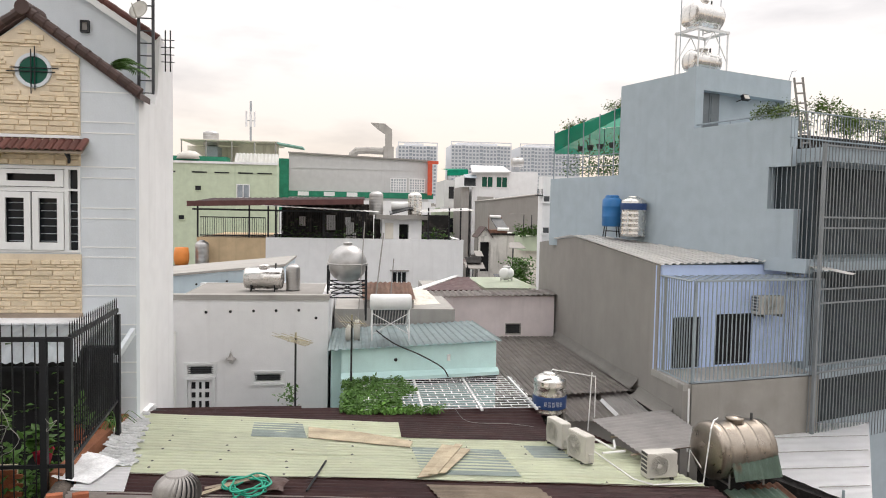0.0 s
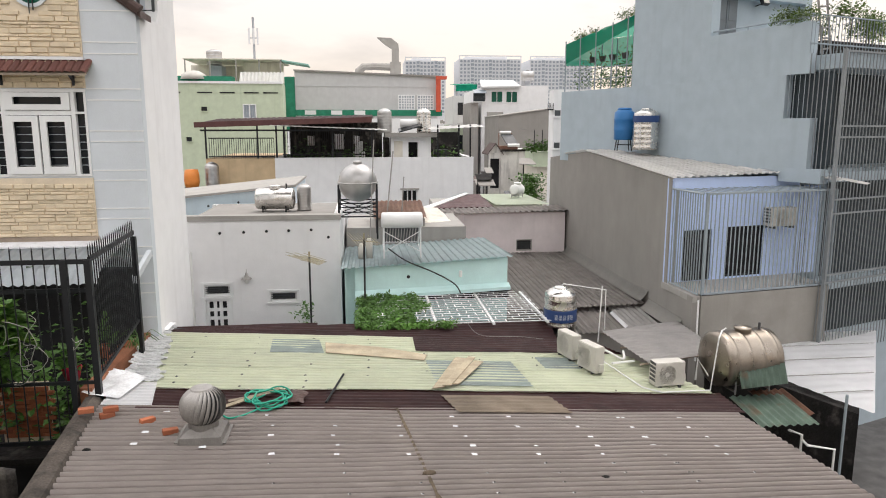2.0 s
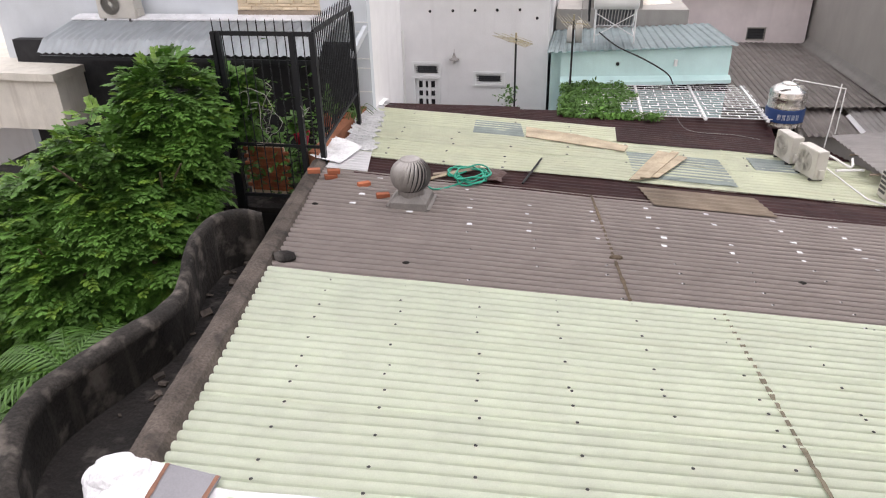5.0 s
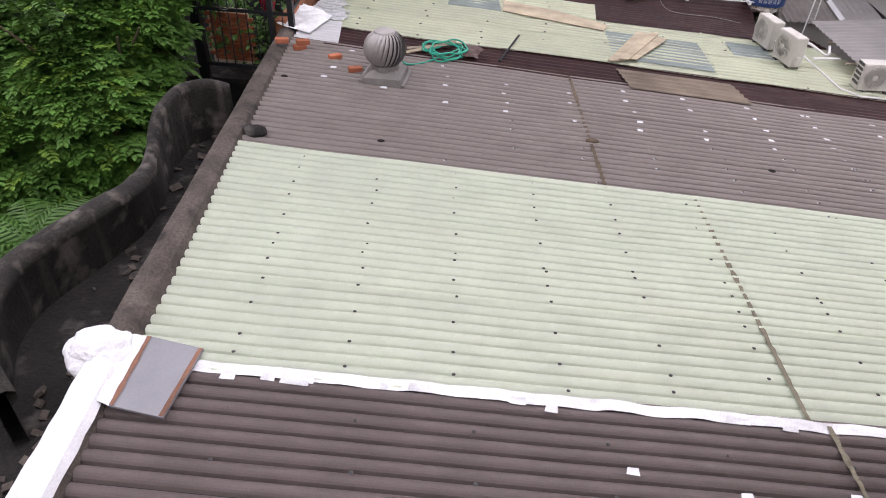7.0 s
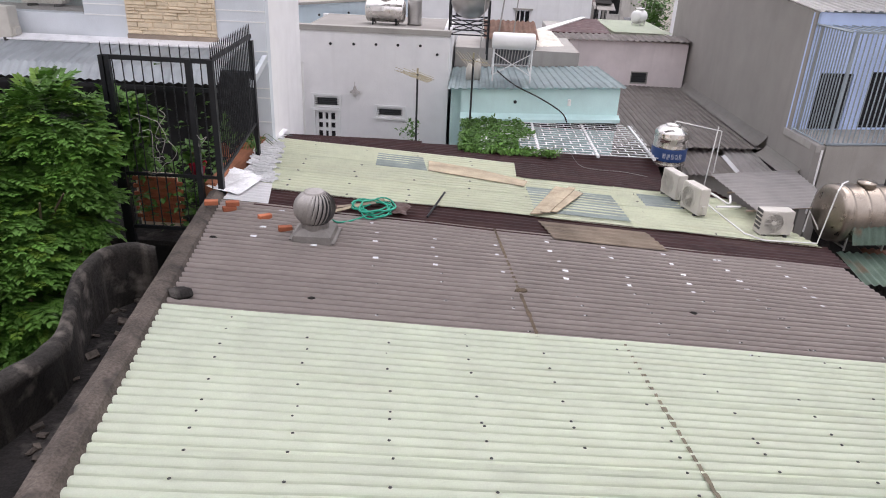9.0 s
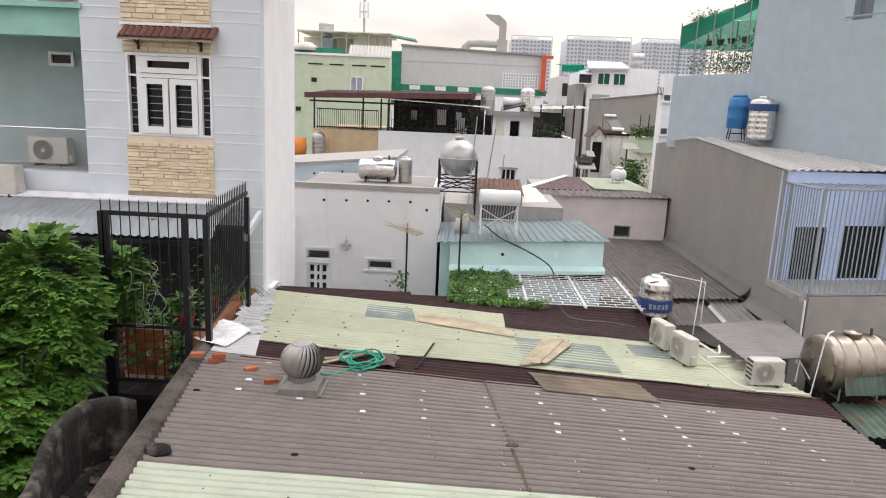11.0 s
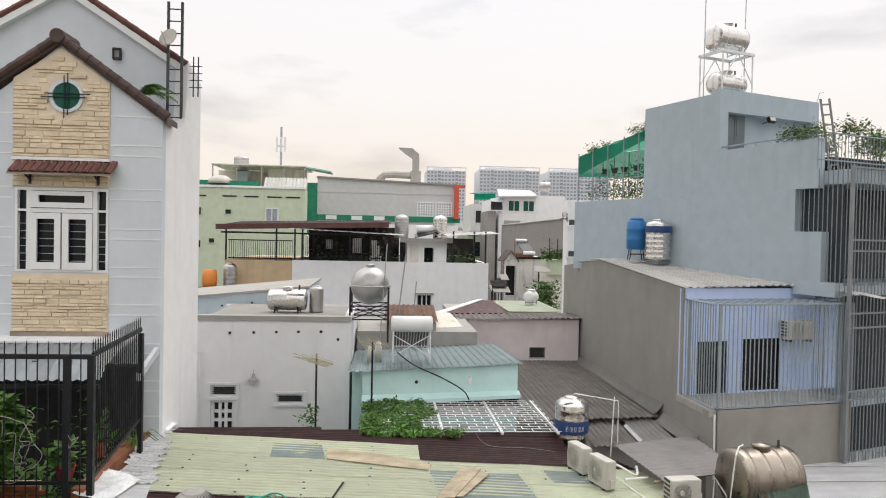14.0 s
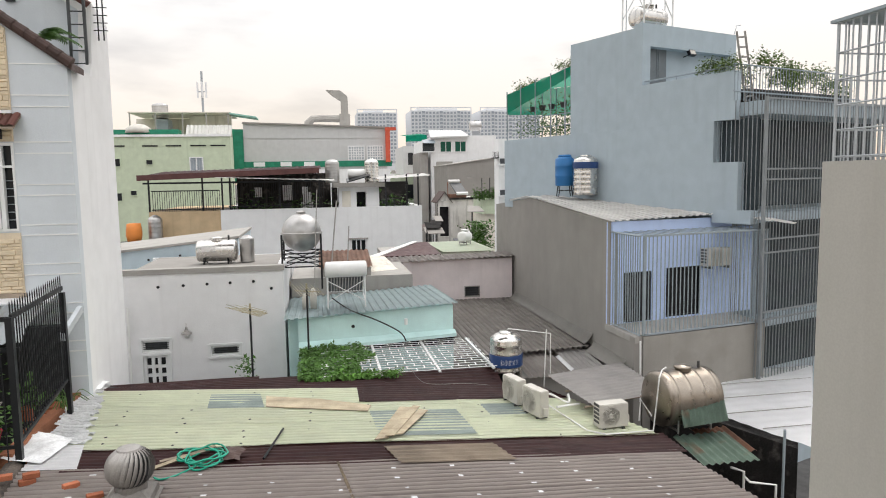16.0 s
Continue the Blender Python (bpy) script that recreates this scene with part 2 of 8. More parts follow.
    "stone": mat("sand_stone_cladding", (0.74, 0.62, 0.45), 0.85, var=0.14, scale=5, spots=0.15, spot_scale=4, dark=(0.5, 0.36, 0.22), rand=0.12, bump=0.35),
    "mortar": mat("pale_mortar", (0.74, 0.63, 0.48), 0.9, var=0.12),
    "roof_tile": mat("dark_brown_roof_tile", (0.085, 0.05, 0.043), 0.6, var=0.25, rand=0.2),
    "red_tile": mat("brick_red_roof_tile", (0.15, 0.06, 0.048), 0.7, var=0.2, rand=0.2),
    "win_white": mat("white_window_frame", (0.80, 0.81, 0.81), 0.4, var=0.05),
    # near-black colour stands in for unlit rooms, holes and the shaded yard
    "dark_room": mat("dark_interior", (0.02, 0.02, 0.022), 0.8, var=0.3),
    "louvre": mat("dark_louvre", (0.07, 0.075, 0.08), 0.5, var=0.2),
    "asphalt": mat("asphalt", (0.06, 0.06, 0.06), 0.9, var=0.3),
    "ground": mat("concrete_yard", (0.16, 0.155, 0.15), 0.95, var=0.3, spots=0.4, spot_scale=0.4),
    "bark": mat("bark", (0.12, 0.09, 0.06), 0.95, var=0.35, bump=0.6),
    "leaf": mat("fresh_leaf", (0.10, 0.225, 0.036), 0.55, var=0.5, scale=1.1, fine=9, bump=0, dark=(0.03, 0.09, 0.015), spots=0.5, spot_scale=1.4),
    "leaf_dark": mat("dark_green_leaf", (0.075, 0.175, 0.026), 0.5, var=0.4, scale=3, fine=14, bump=0, dark=(0.02, 0.06, 0.01), spots=0.5, spot_scale=4),
    "garden_leaf": mat("pale_green_leaf", (0.13, 0.20, 0.04), 0.55, var=0.4, scale=3, fine=14, bump=0, dark=(0.04, 0.07, 0.015), spots=0.4, spot_scale=4),
    "palm": mat("palm_leaf", (0.075, 0.17, 0.03), 0.5, var=0.35, scale=4, fine=20, bump=0),
    "far_white": mat("far_tower_wall", (0.72, 0.735, 0.76), 0.9, var=0.06),
    "far_grey": mat("far_tower_glazing", (0.34, 0.385, 0.43), 0.5, var=0.15),
    "far_clad": mat("grey_cladding", (0.57, 0.57, 0.57), 0.7, var=0.05, streak=0.2, dark=(0.4, 0.4, 0.4)),
    # near-black glass colour also carries the shade of recesses and deep balconies
    "shade_glass": mat("shade_dark_glass", (0.05, 0.064, 0.072), 0.5, var=0.3, scale=1.0, bump=0, spec=0.15),
    "board_grey": mat("grey_painted_board", (0.25, 0.25, 0.27), 0.5, var=0.1, spots=0.2),
    "flower": mat("red_flower", (0.5, 0.02, 0.06), 0.7, var=0.2),
    "cable": mat("black_cable", (0.015, 0.015, 0.015), 0.6, var=0.2),
    "brass": mat("corroded_antenna", (0.45, 0.40, 0.27), 0.5, 0.5, var=0.2),
}
glass = bpy.data.materials.new("dark_window_glass")
glass.use_nodes = True
gb = glass.node_tree.nodes["Principled BSDF"]
gb.inputs["Base Color"].default_value, gb.inputs["Roughness"].default_value = (0.018, 0.021, 0.024, 1), 0.12
gb.inputs["Specular IOR Level"].default_value = 0.22
M["glass"] = glass
gglass = bpy.data.materials.new("green_window_glass")
gglass.use_nodes = True
gb = gglass.node_tree.nodes["Principled BSDF"]
gb.inputs["Base Color"].default_value, gb.inputs["Roughness"].default_value = (0.006, 0.085, 0.055, 1), 0.12
gb.inputs["Specular IOR Level"].default_value = 0.25
M["green_glass"] = gglass


# ---- building helpers ----
def bmn():
    return bmesh.new()


def part(name, bm, material, parent=None, label="", smooth=False):
    """Links a bmesh as one mesh object under a thing or a part."""
    me = bpy.data.meshes.new(name)
    bm.to_mesh(me)
    bm.free()
    if smooth:
        me.polygons.foreach_set("use_smooth", [True] * len(me.polygons))
    me.materials.append(M[material] if isinstance(material, str) else material)
    ob = new(name, me)
    if parent is not None:
        ob.parent = parent
    if label:
        ob["label"] = label
    return ob


def piece(name, mesh, m, parent):
    ob = new(name, mesh)
    ob.parent = parent
    ob.matrix_basis = m
    return ob


def thing(name, label, category, m=None, group="", kind=""):
    ob = new(name)
    ob.empty_display_size = 0.1
    if m is not None:
        ob.matrix_basis = m
    return tagged(ob, label, category, group, kind)


BOXF = ((0, 3, 2, 1), (4, 5, 6, 7), (0, 1, 5, 4), (1, 2, 6, 5), (2, 3, 7, 6), (3, 0, 4, 7))


def box(bm, x0, x1, y0, y1, z0, z1, m=None):
    vs = [Vector(c) for c in ((x0, y0, z0), (x1, y0, z0), (x1, y1, z0), (x0, y1, z0), (x0, y0, z1), (x1, y0, z1), (x1, y1, z1), (x0, y1, z1))]
    vs = [bm.verts.new(m @ v if m else v) for v in vs]
    for f in BOXF:
        bm.faces.new([vs[i] for i in f])
    return bm


def prism(bm, pts, z0, z1):
    """An upright prism over a plan polygon (counter-clockwise); z1 may be a list, one height a corner."""
    tops = z1 if isinstance(z1, (list, tuple)) else [z1] * len(pts)
    lo = [bm.verts.new((x, y, z0)) for x, y in pts]
    hi = [bm.verts.new((x, y, z)) for (x, y), z in zip(pts, tops)]
    bm.faces.new(lo[::-1])
    bm.faces.new(hi)
    for i in range(len(pts)):
        j = (i + 1) % len(pts)
        bm.faces.new((lo[i], lo[j], hi[j], hi[i]))
    return bm


def slab(bm, corners, t):
    """A slab of thickness t under four (or more) corners in space, listed counter-clockwise from above."""
    hi = [bm.verts.new(c) for c in corners]
    lo = [bm.verts.new((c[0], c[1], c[2] - t)) for c in corners]
    bm.faces.new(hi)
    bm.faces.new(lo[::-1])
    for i in range(len(hi)):
        j = (i + 1) % len(hi)
        bm.faces.new((hi[i], lo[i], lo[j], hi[j]))
    return bm


def rod(bm, a, b, r, n=6, r2=None):
    a, b = Vector(a), Vector(b)
    m = (b - a).to_track_quat("Z", "Y").to_matrix()
    r2 = r if r2 is None else r2
    ra = [bm.verts.new(a + m @ Vector((r * math.cos(k * math.tau / n), r * math.sin(k * math.tau / n), 0))) for k in range(n)]
    rb = [bm.verts.new(b + m @ Vector((r2 * math.cos(k * math.tau / n), r2 * math.sin(k * math.tau / n), 0))) for k in range(n)]
    for k in range(n):
        j = (k + 1) % n
        bm.faces.new((ra[k], ra[j], rb[j], rb[k]))
    bm.faces.new(ra[::-1])
    bm.faces.new(rb)
    return bm


def pipe(bm, pts, r, n=6):
    """One continuous tube along a line of points."""
    pts = [Vector(p) for p in pts]
    side, prev = None, None
    for k, p in enumerate(pts):
        d = (pts[min(k + 1, len(pts) - 1)] - pts[max(k - 1, 0)]).normalized()
        side = d.orthogonal().normalized() if side is None else (side - d * side.dot(d)).normalized()
        up = d.cross(side)
        ring = [bm.verts.new(p + side * (r * math.cos(i * math.tau / n)) + up * (r * math.sin(i * math.tau / n))) for i in range(n)]
        if prev:
            for i in range(n):
                j = (i + 1) % n
                bm.faces.new((prev[i], prev[j], ring[j], ring[i]))
        else:
            bm.faces.new(ring[::-1])
        prev = ring
    bm.faces.new(prev)
    return bm


def curve_pts(pts, steps=8):
    """A smooth line through points."""
    pts = [Vector(p) for p in pts]
    out = []
    for i in range(len(pts) - 1):
        p0, p1, p2, p3 = pts[max(i - 1, 0)], pts[i], pts[i + 1], pts[min(i + 2, len(pts) - 1)]
        for k in range(steps):
            t = k / steps
            out.append(0.5 * (2 * p1 + (p2 - p0) * t + (2 * p0 - 5 * p1 + 4 * p2 - p3) * t * t + (3 * p1 - p0 - 3 * p2 + p3) * t**3))
    return out + [pts[-1]]


def lathe(bm, profile, n=32, m=None):
    """A body of revolution about z from (radius, height) pairs."""
    rings = []
    for r, z in profile:
        ring = [Vector((r * math.cos(k * math.tau / n), r * math.sin(k * math.tau / n), z)) for k in range(n)]
        rings.append([bm.verts.new(m @ v if m else v) for v in ring])
    for a, b in zip(rings, rings[1:]):
        for k in range(n):
            j = (k + 1) % n
            bm.faces.new((a[k], a[j], b[j], b[k]))
    bm.faces.new(rings[0][::-1])
    bm.faces.new(rings[-1])
    return bm


def face_frame(p, yaw=0.0):
    """Local x runs along a facade to the right, local y into the building, z up."""
    return pose(p[0], p[1], p[2] if len(p) > 2 else 0, 0, 0, yaw)


def wall(bm, x0, x1, z0, z1, th, holes=(), m=None, y=0.0):
    """A wall in local x, z with holes (x0, x1, z0, z1) that go right through it, as one closed shell."""
    xs = sorted({x0, x1, *[h[0] for h in holes], *[h[1] for h in holes]})
    zs = sorted({z0, z1, *[h[2] for h in holes], *[h[3] for h in holes]})
    made = {}

    def v(i, j, k):
        if (i, j, k) not in made:
            p = Vector((xs[i], y + th * k, zs[j]))
            made[i, j, k] = bm.verts.new(m @ p if m else p)
        return made[i, j, k]

    def solid(i, j):
        if not (0 <= i < len(xs) - 1 and 0 <= j < len(zs) - 1):
            return False
        cx, cz = (xs[i] + xs[i + 1]) / 2, (zs[j] + zs[j + 1]) / 2
        return not any(h[0] < cx < h[1] and h[2] < cz < h[3] for h in holes)

    for i in range(len(xs) - 1):
        for j in range(len(zs) - 1):
            if not solid(i, j):
                continue
            bm.faces.new((v(i, j, 0), v(i + 1, j, 0), v(i + 1, j + 1, 0), v(i, j + 1, 0)))
            bm.faces.new((v(i, j, 1), v(i, j + 1, 1), v(i + 1, j + 1, 1), v(i + 1, j, 1)))
            if not solid(i - 1, j):
                bm.faces.new((v(i, j, 0), v(i, j + 1, 0), v(i, j + 1, 1), v(i, j, 1)))
            if not solid(i + 1, j):
                bm.faces.new((v(i + 1, j, 0), v(i + 1, j, 1), v(i + 1, j + 1, 1), v(i + 1, j + 1, 0)))
            if not solid(i, j - 1):
                bm.faces.new((v(i, j, 0), v(i, j, 1), v(i + 1, j, 1), v(i + 1, j, 0)))
            if not solid(i, j + 1):
                bm.faces.new((v(i, j + 1, 0), v(i + 1, j + 1, 0), v(i + 1, j + 1, 1), v(i, j + 1, 1)))
    return bm


def corrugated(bm, y0, y1, left, right, height, pitch=0.125, amp=0.016, seg=4, across="y", square=False, thick=0.004, wob=0.0, crest=False):
    """A ribbed sheet. Ribs run along x when across is y. left, right: ends of the ribs, as functions of the cross place; height(x, y)."""
    step = pitch / (8 if square or crest else 6)
    inner = [k * step for k in range(int(y0 / step) + 1, int(math.ceil(y1 / step))) if y0 + 0.2 * step < k * step < y1 - 0.2 * step]
    rows = []
    for v in [y0] + inner + [y1]:
        ph = (v / pitch) % 1.0
        if square:
            w = amp if ph < 0.42 else (amp * (1 - (ph - 0.42) / 0.08 * 2) if ph < 0.5 else (-amp if ph < 0.92 else amp * ((ph - 0.92) / 0.08 * 2 - 1)))
        elif crest:
            w = amp * (2 * abs(math.sin(math.pi * ph)) ** 0.55 - 1)
        else:
            w = amp * math.sin(math.tau * ph)
        a, b = left(v), right(v)
        row = []
        for k in range(seg + 1):
            u = a + (b - a) * k / seg
            x, y = (u, v) if across == "y" else (v, u)
            z = height(x, y) + w + (wob * noise.noise((x * 0.9, y * 0.9, 3.3)) if wob else 0)
            row.append(bm.verts.new((x, y, z)))
        rows.append(row)
    for ra, rb in zip(rows, rows[1:]):
        for k in range(seg):
            q = (ra[k], ra[k + 1], rb[k + 1], rb[k])
            bm.faces.new(q if across == "y" else q[::-1])
    if thick:
        geom = bmesh.ops.solidify(bm, geom=bm.faces[:], thickness=thick)
    return bm


def sheet(parent, material, name="roof_sheet", label="", **kw):
    return part(name, corrugated(bmn(), **kw), material, parent, label)


# ---- ground ----
gm = bmn()
bmesh.ops.create_grid(gm, x_segments=8, y_segments=8, size=1500)
tagged(part("ground", gm, "ground"), "grey concrete and asphalt ground between the houses", "ground", kind="structure")


def roof_z(x, y):
    return 3.92 - 0.055 * x


def skew(u):
    """Plan x of a line that leans with the near roof, named by its x at y 7.13."""
    return lambda y: u - 0.138 * (y - 7.13)


# ---- near tin-roofed house ----
near = thing("tin_roof_house", "low house with grey-brown and pale green corrugated roof", "house")
bm = bmn()
prism(bm, [(skew(-3.4)(0.4), 0.4), (skew(6.2)(0.4), 0.4), (skew(6.2)(10.3), 10.3), (skew(-3.4)(10.3), 10.3)], 0, [3.92 + 0.10, 3.4, 3.4, 3.92 + 0.10])
part("wall", bm, "cement", near)
near_roof = part("roof_frame", prism(bmn(), [(skew(-3.44)(0.5), 0.5), (skew(6.25)(0.5), 0.5), (skew(6.25)(10.25), 10.25), (skew(-3.44)(10.25), 10.25)], 3.3, [4.06, 3.47, 3.47, 4.06]), "black_iron", near)


def shear(x, y):
    """The near sheets fan out a little towards the front."""
    return y + 0.098 * x * min(1.0, max(0.0, (10.35 - y) / 6.0))


def near_rows(material, edges, cuts, lift, pitch, amp):
    for k, (ya, yb) in enumerate(edges):
        for j, (ua, ub) in enumerate(cuts):
            ob = sheet(near_roof, material, y0=ya, y1=yb, left=skew(ua), right=skew(ub), pitch=pitch, amp=amp, seg=5, wob=0.02, crest=True,
                  height=lambda x, y, e=lift + 0.004 * j + 0.006 * k: roof_z(x, y) + e)
            for v in ob.data.vertices:
                v.co.y = shear(v.co.x, v.co.y)


near_rows("brown_sheet", [(7.14, 8.22), (8.18, 9.28), (9.24, 10.42)], [(-3.55, 0.88), (0.84, 6.4)], 0.0, 0.128, 0.023)
near_rows("pale_sheet", [(3.8, 4.96), (4.93, 6.08), (6.04, 7.22)], [(-3.57, 1.91), (1.87, 6.4)], 0.01, 0.125, 0.017)
near_rows("dark_sheet", [(0.5, 1.65), (1.6, 2.8), (2.75, 3.88)], [(-3.57, 2.05), (2.01, 6.4)], -0.012, 0.131, 0.027)

# ---- middle pale green roof and its oxblood borders ----
mid = thing("patched_roof_house", "low house with patched pale green corrugated roof and oxblood edges", "house")
part("wall", prism(bmn(), [(-4.1, 10.5), (5.9, 10.5), (4.6, 15.2), (-4.2, 15.2)], 0, [3.95, 3.45, 3.5, 3.95]), "cement", mid)
mid_roof = part("roof_frame", prism(bmn(), [(-3.9, 10.6), (5.9, 10.6), (4.6, 14.9), (-4.1, 14.9)], 3.3, [4.05, 3.5, 3.55, 4.05]), "black_iron", mid)
for k, (a, b) in enumerate(((-3.45, -0.6), (-0.7, 1.9), (1.8, 4.2), (4.1, 6.1))):
    sheet(mid_roof, "red_sheet", y0=10.36, y1=11.2, left=lambda y, a=a: a, right=lambda y, b=b: b, pitch=0.128, amp=0.014, height=lambda x, y, k=k: roof_z(x, y) + 0.012 + 0.005 * k, wob=0.02)
for k, (ya, yb) in enumerate(((11.12, 12.2), (12.15, 13.22), (13.18, 14.15))):
    cut = 2.9 if k < 2 else 1.0
    for j, (a, b) in enumerate(((-3.95 - 0.1 * k, -0.35), (-0.45, cut), (cut - 0.1, 6.05))):
        sheet(mid_roof, "red_sheet" if k == 2 and j == 2 else "pale_old", y0=ya, y1=yb, left=lambda y, a=a: a, right=lambda y, b=b: (b if b < 6 else 6.0 - (y - 11.1) * 0.42), pitch=0.13, amp=0.022, crest=True,
              height=lambda x, y, k=k, j=j: roof_z(x, y) + 0.014 + 0.006 * k + 0.005 * j + 0.0 * y, wob=0.03)
# back border, rising behind the pale sheets
part("back_panel", corrugated(bmn(), y0=0, y1=0.62, left=lambda v: 1.15, right=lambda v: 3.75, pitch=0.1, amp=0.012, height=lambda x, y: 0.0), "red_sheet", mid)
mid.children[-1].matrix_basis = pose(0, 13.62, 3.70, 80, -2.4, 0)
for a, b, top in ((-4.35, -1.1, 4.0), (-1.15, 1.5, 3.95), (1.45, 4.0, 3.9)):
    sheet(mid_roof, "red_sheet", y0=14.05, y1=15.0, left=lambda y, a=a: a, right=lambda y, b=b: b, pitch=0.128, amp=0.014,
          height=lambda x, y, t=top: (roof_z(x, y) + 0.03) + (t - roof_z(x, y)) * min(1.0, (y - 14.05) / 0.8), wob=0.015)

# ---- gabled house with stone-clad front ----
gab = thing("gabled_house", "narrow pale blue-grey house with stone-clad gabled front", "house")
GY = 13.77
F0 = face_frame((0, GY, 0))
WIN = (-6.70, -5.03, 7.32, 8.89)
DISC = (-5.83, 10.60, 0.26)
part("front_wall", wall(bmn(), -7.57, -4.06, 0, 10.2, 0.2, [WIN], F0), "facade", gab)
bm = bmn()
prism_pts = [(-7.57, 10.2), (-4.06, 10.2), (-5.91, 11.55)]
lo = [bm.verts.new((x, GY, z)) for x, z in prism_pts]
hi = [bm.verts.new((x, GY + 0.2, z)) for x, z in prism_pts]
bm.faces.new(lo)
bm.faces.new(hi[::-1])
for i in range(3):
    j = (i + 1) % 3
    bm.faces.new((lo[i], hi[i], hi[j], lo[j]))
part("gable_wall", bm, "facade", gab)
bm = bmn()
box(bm, -4.30, -4.06, GY + 0.2, 16.4, 0, 10.24)
part("side_wall", bm, "wall_white", gab, "tall white party wall")
bm = bmn()
a = [bm.verts.new((-4.30, y, z)) for y, z in ((15.0, 10.24), (16.4, 10.24), (16.4, 11.46), (15.4, 11.72), (15.2, 10.5))]
b = [bm.verts.new((-4.06, v.co.y, v.co.z)) for v in a]
bm.faces.new(a[::-1])
bm.faces.new(b)
for i in range(5):
    j = (i + 1) % 5
    bm.faces.new((a[i], a[j], b[j], b[i]))
part("side_wall_top", bm, "wall_white", gab)
part("back_wall", box(bmn(), -7.75, -4.32, 16.2, 16.4, 0, 10.1), "wall_white", gab)
part("terrace_floor", box(bmn(), -7.75, -4.32, GY + 0.2, 16.2, 9.7, 9.85), "cement", gab)
# upper storey gable set back behind the front one
bm = bmn()
up = [(-9.4, 9.85), (-4.35, 9.85), (-4.35, 11.75), (-6.6, 13.3), (-9.4, 11.6)]
lo = [bm.verts.new((x, 15.5, z)) for x, z in up]
hi = [bm.verts.new((x, 15.7, z)) for x, z in up]
bm.faces.new(lo)
bm.faces.new(hi[::-1])
for i in range(5):
    j = (i + 1) % 5
    bm.faces.new((lo[i], hi[i], hi[j], lo[j]))
part("upper_wall", bm, "facade", gab)
# neighbour with the recessed balcony, left of the gabled house
nb = thing("balcony_house", "narrow teal and grey house with recessed balcony", "house")
part("front_wall", box(bmn(), -12.5, -7.575, 13.85, 14.25, 0, 6.5), "facade", nb)
part("lintel_wall", box(bmn(), -12.5, -7.575, 13.85, 14.25, 9.14, 9.66), "teal", nb)
part("balcony_floor", box(bmn(), -12.5, -7.575, 14.25, 15.3, 6.3, 6.5), "cement", nb)
part("recess_wall", box(bmn(), -12.5, -7.575, 15.3, 15.5, 6.5, 9.66), "recess_grey", nb)
part("roof_slab", box(bmn(), -12.5, -7.5, 13.7, 17.5, 9.66, 9.76), "teal", nb)
part("rear_wall", box(bmn(), -12.5, -9.45, 16.6, 16.8, 9.98, 12.2), "facade", nb)

# ---- white house ----
wh = thing("white_house", "plain white rendered house with small louvred windows", "house")
HW = [(-4.03, -3.45, 3.2, 4.0), (-4.04, -3.41, 4.06, 4.37), (-2.45, -1.78, 3.88, 4.15)]
bm = bmn()
wall(bm, -4.6, -0.66, 0, 5.97, 0.2, HW, face_frame((0, 17.59, 0)))
part("front_wall", bm, "wall_white", wh)
part("side_wall", box(bmn(), -0.86, -0.66, 17.79, 21.6, 0, 5.97), "wall_white", wh)
part("side_wall", box(bmn(), -4.6, -4.4, 17.82, 21.6, 0, 5.8), "wall_white", wh)
part("rear_wall", box(bmn(), -4.6, -0.6, 21.6, 21.8, 0, 5.93), "wall_white", wh)
part("roof_slab", box(bmn(), -4.4, -0.86, 17.82, 21.6, 5.8, 5.945), "wall_grey", wh)
part("parapet_cap", box(bmn(), -4.62, -0.64, 17.55, 17.82, 5.95, 6.08), "cement", wh, "grey cement parapet cap")

# ---- mint house ----
mint = thing("mint_house", "small mint green house with pale blue corrugated roof", "house")
part("front_wall", prism(bmn(), [(-0.30, 16.2), (3.32, 16.2), (3.32, 16.4), (-0.30, 16.4)], 3.0, [4.98, 5.16, 5.15, 4.97]), "mint", mint)
part("return_wall", box(bmn(), -0.55, -0.30, 16.6, 16.8, 3.0, 4.95), "mint", mint)
part("side_wall", box(bmn(), -0.55, -0.35, 16.8, 20.2, 0, 4.77), "mint", mint)
part("side_wall", box(bmn(), 3.12, 3.32, 16.4, 20.2, 0, 4.94), "mint", mint)
part("rear_wall", box(bmn(), -0.35, 3.32, 20.0, 20.2, 0, 4.77), "mint", mint)
for k in range(4):
    a, b = -0.62 + k * 1.0, -0.62 + k * 1.0 + 1.06
    sheet(mint, "blue_sheet", y0=a, y1=min(b, 3.42), left=lambda x: 16.05, right=lambda x: 20.3, pitch=0.18, amp=0.013, across="x", square=True,
          height=lambda x, y, k=k: 5.035 + 0.05 * x - (y - 16.05) * 0.05 + 0.004 * k)
part("ledge_foot", box(bmn(), 1.0, 3.34, 16.1, 16.2, 4.22, 4.36), "cement_dark", mint, "dark strip below the ledge")
part("vent_hole", rod(bmn(), (0.95, 16.18, 4.75), (0.95, 16.21, 4.75), 0.04, 10), "dark_room", mint)
part("vent_pipe", rod(bmn(), (2.18, 16.12, 4.74), (2.18, 16.12, 4.88), 0.04, 10), "pvc", mint)
part("ledge", slab(bmn(), [(-0.30, 16.0, 4.32), (3.36, 16.0, 4.5), (3.36, 16.2, 4.56), (-0.30, 16.2, 4.44)], 0.08), "mint", mint)

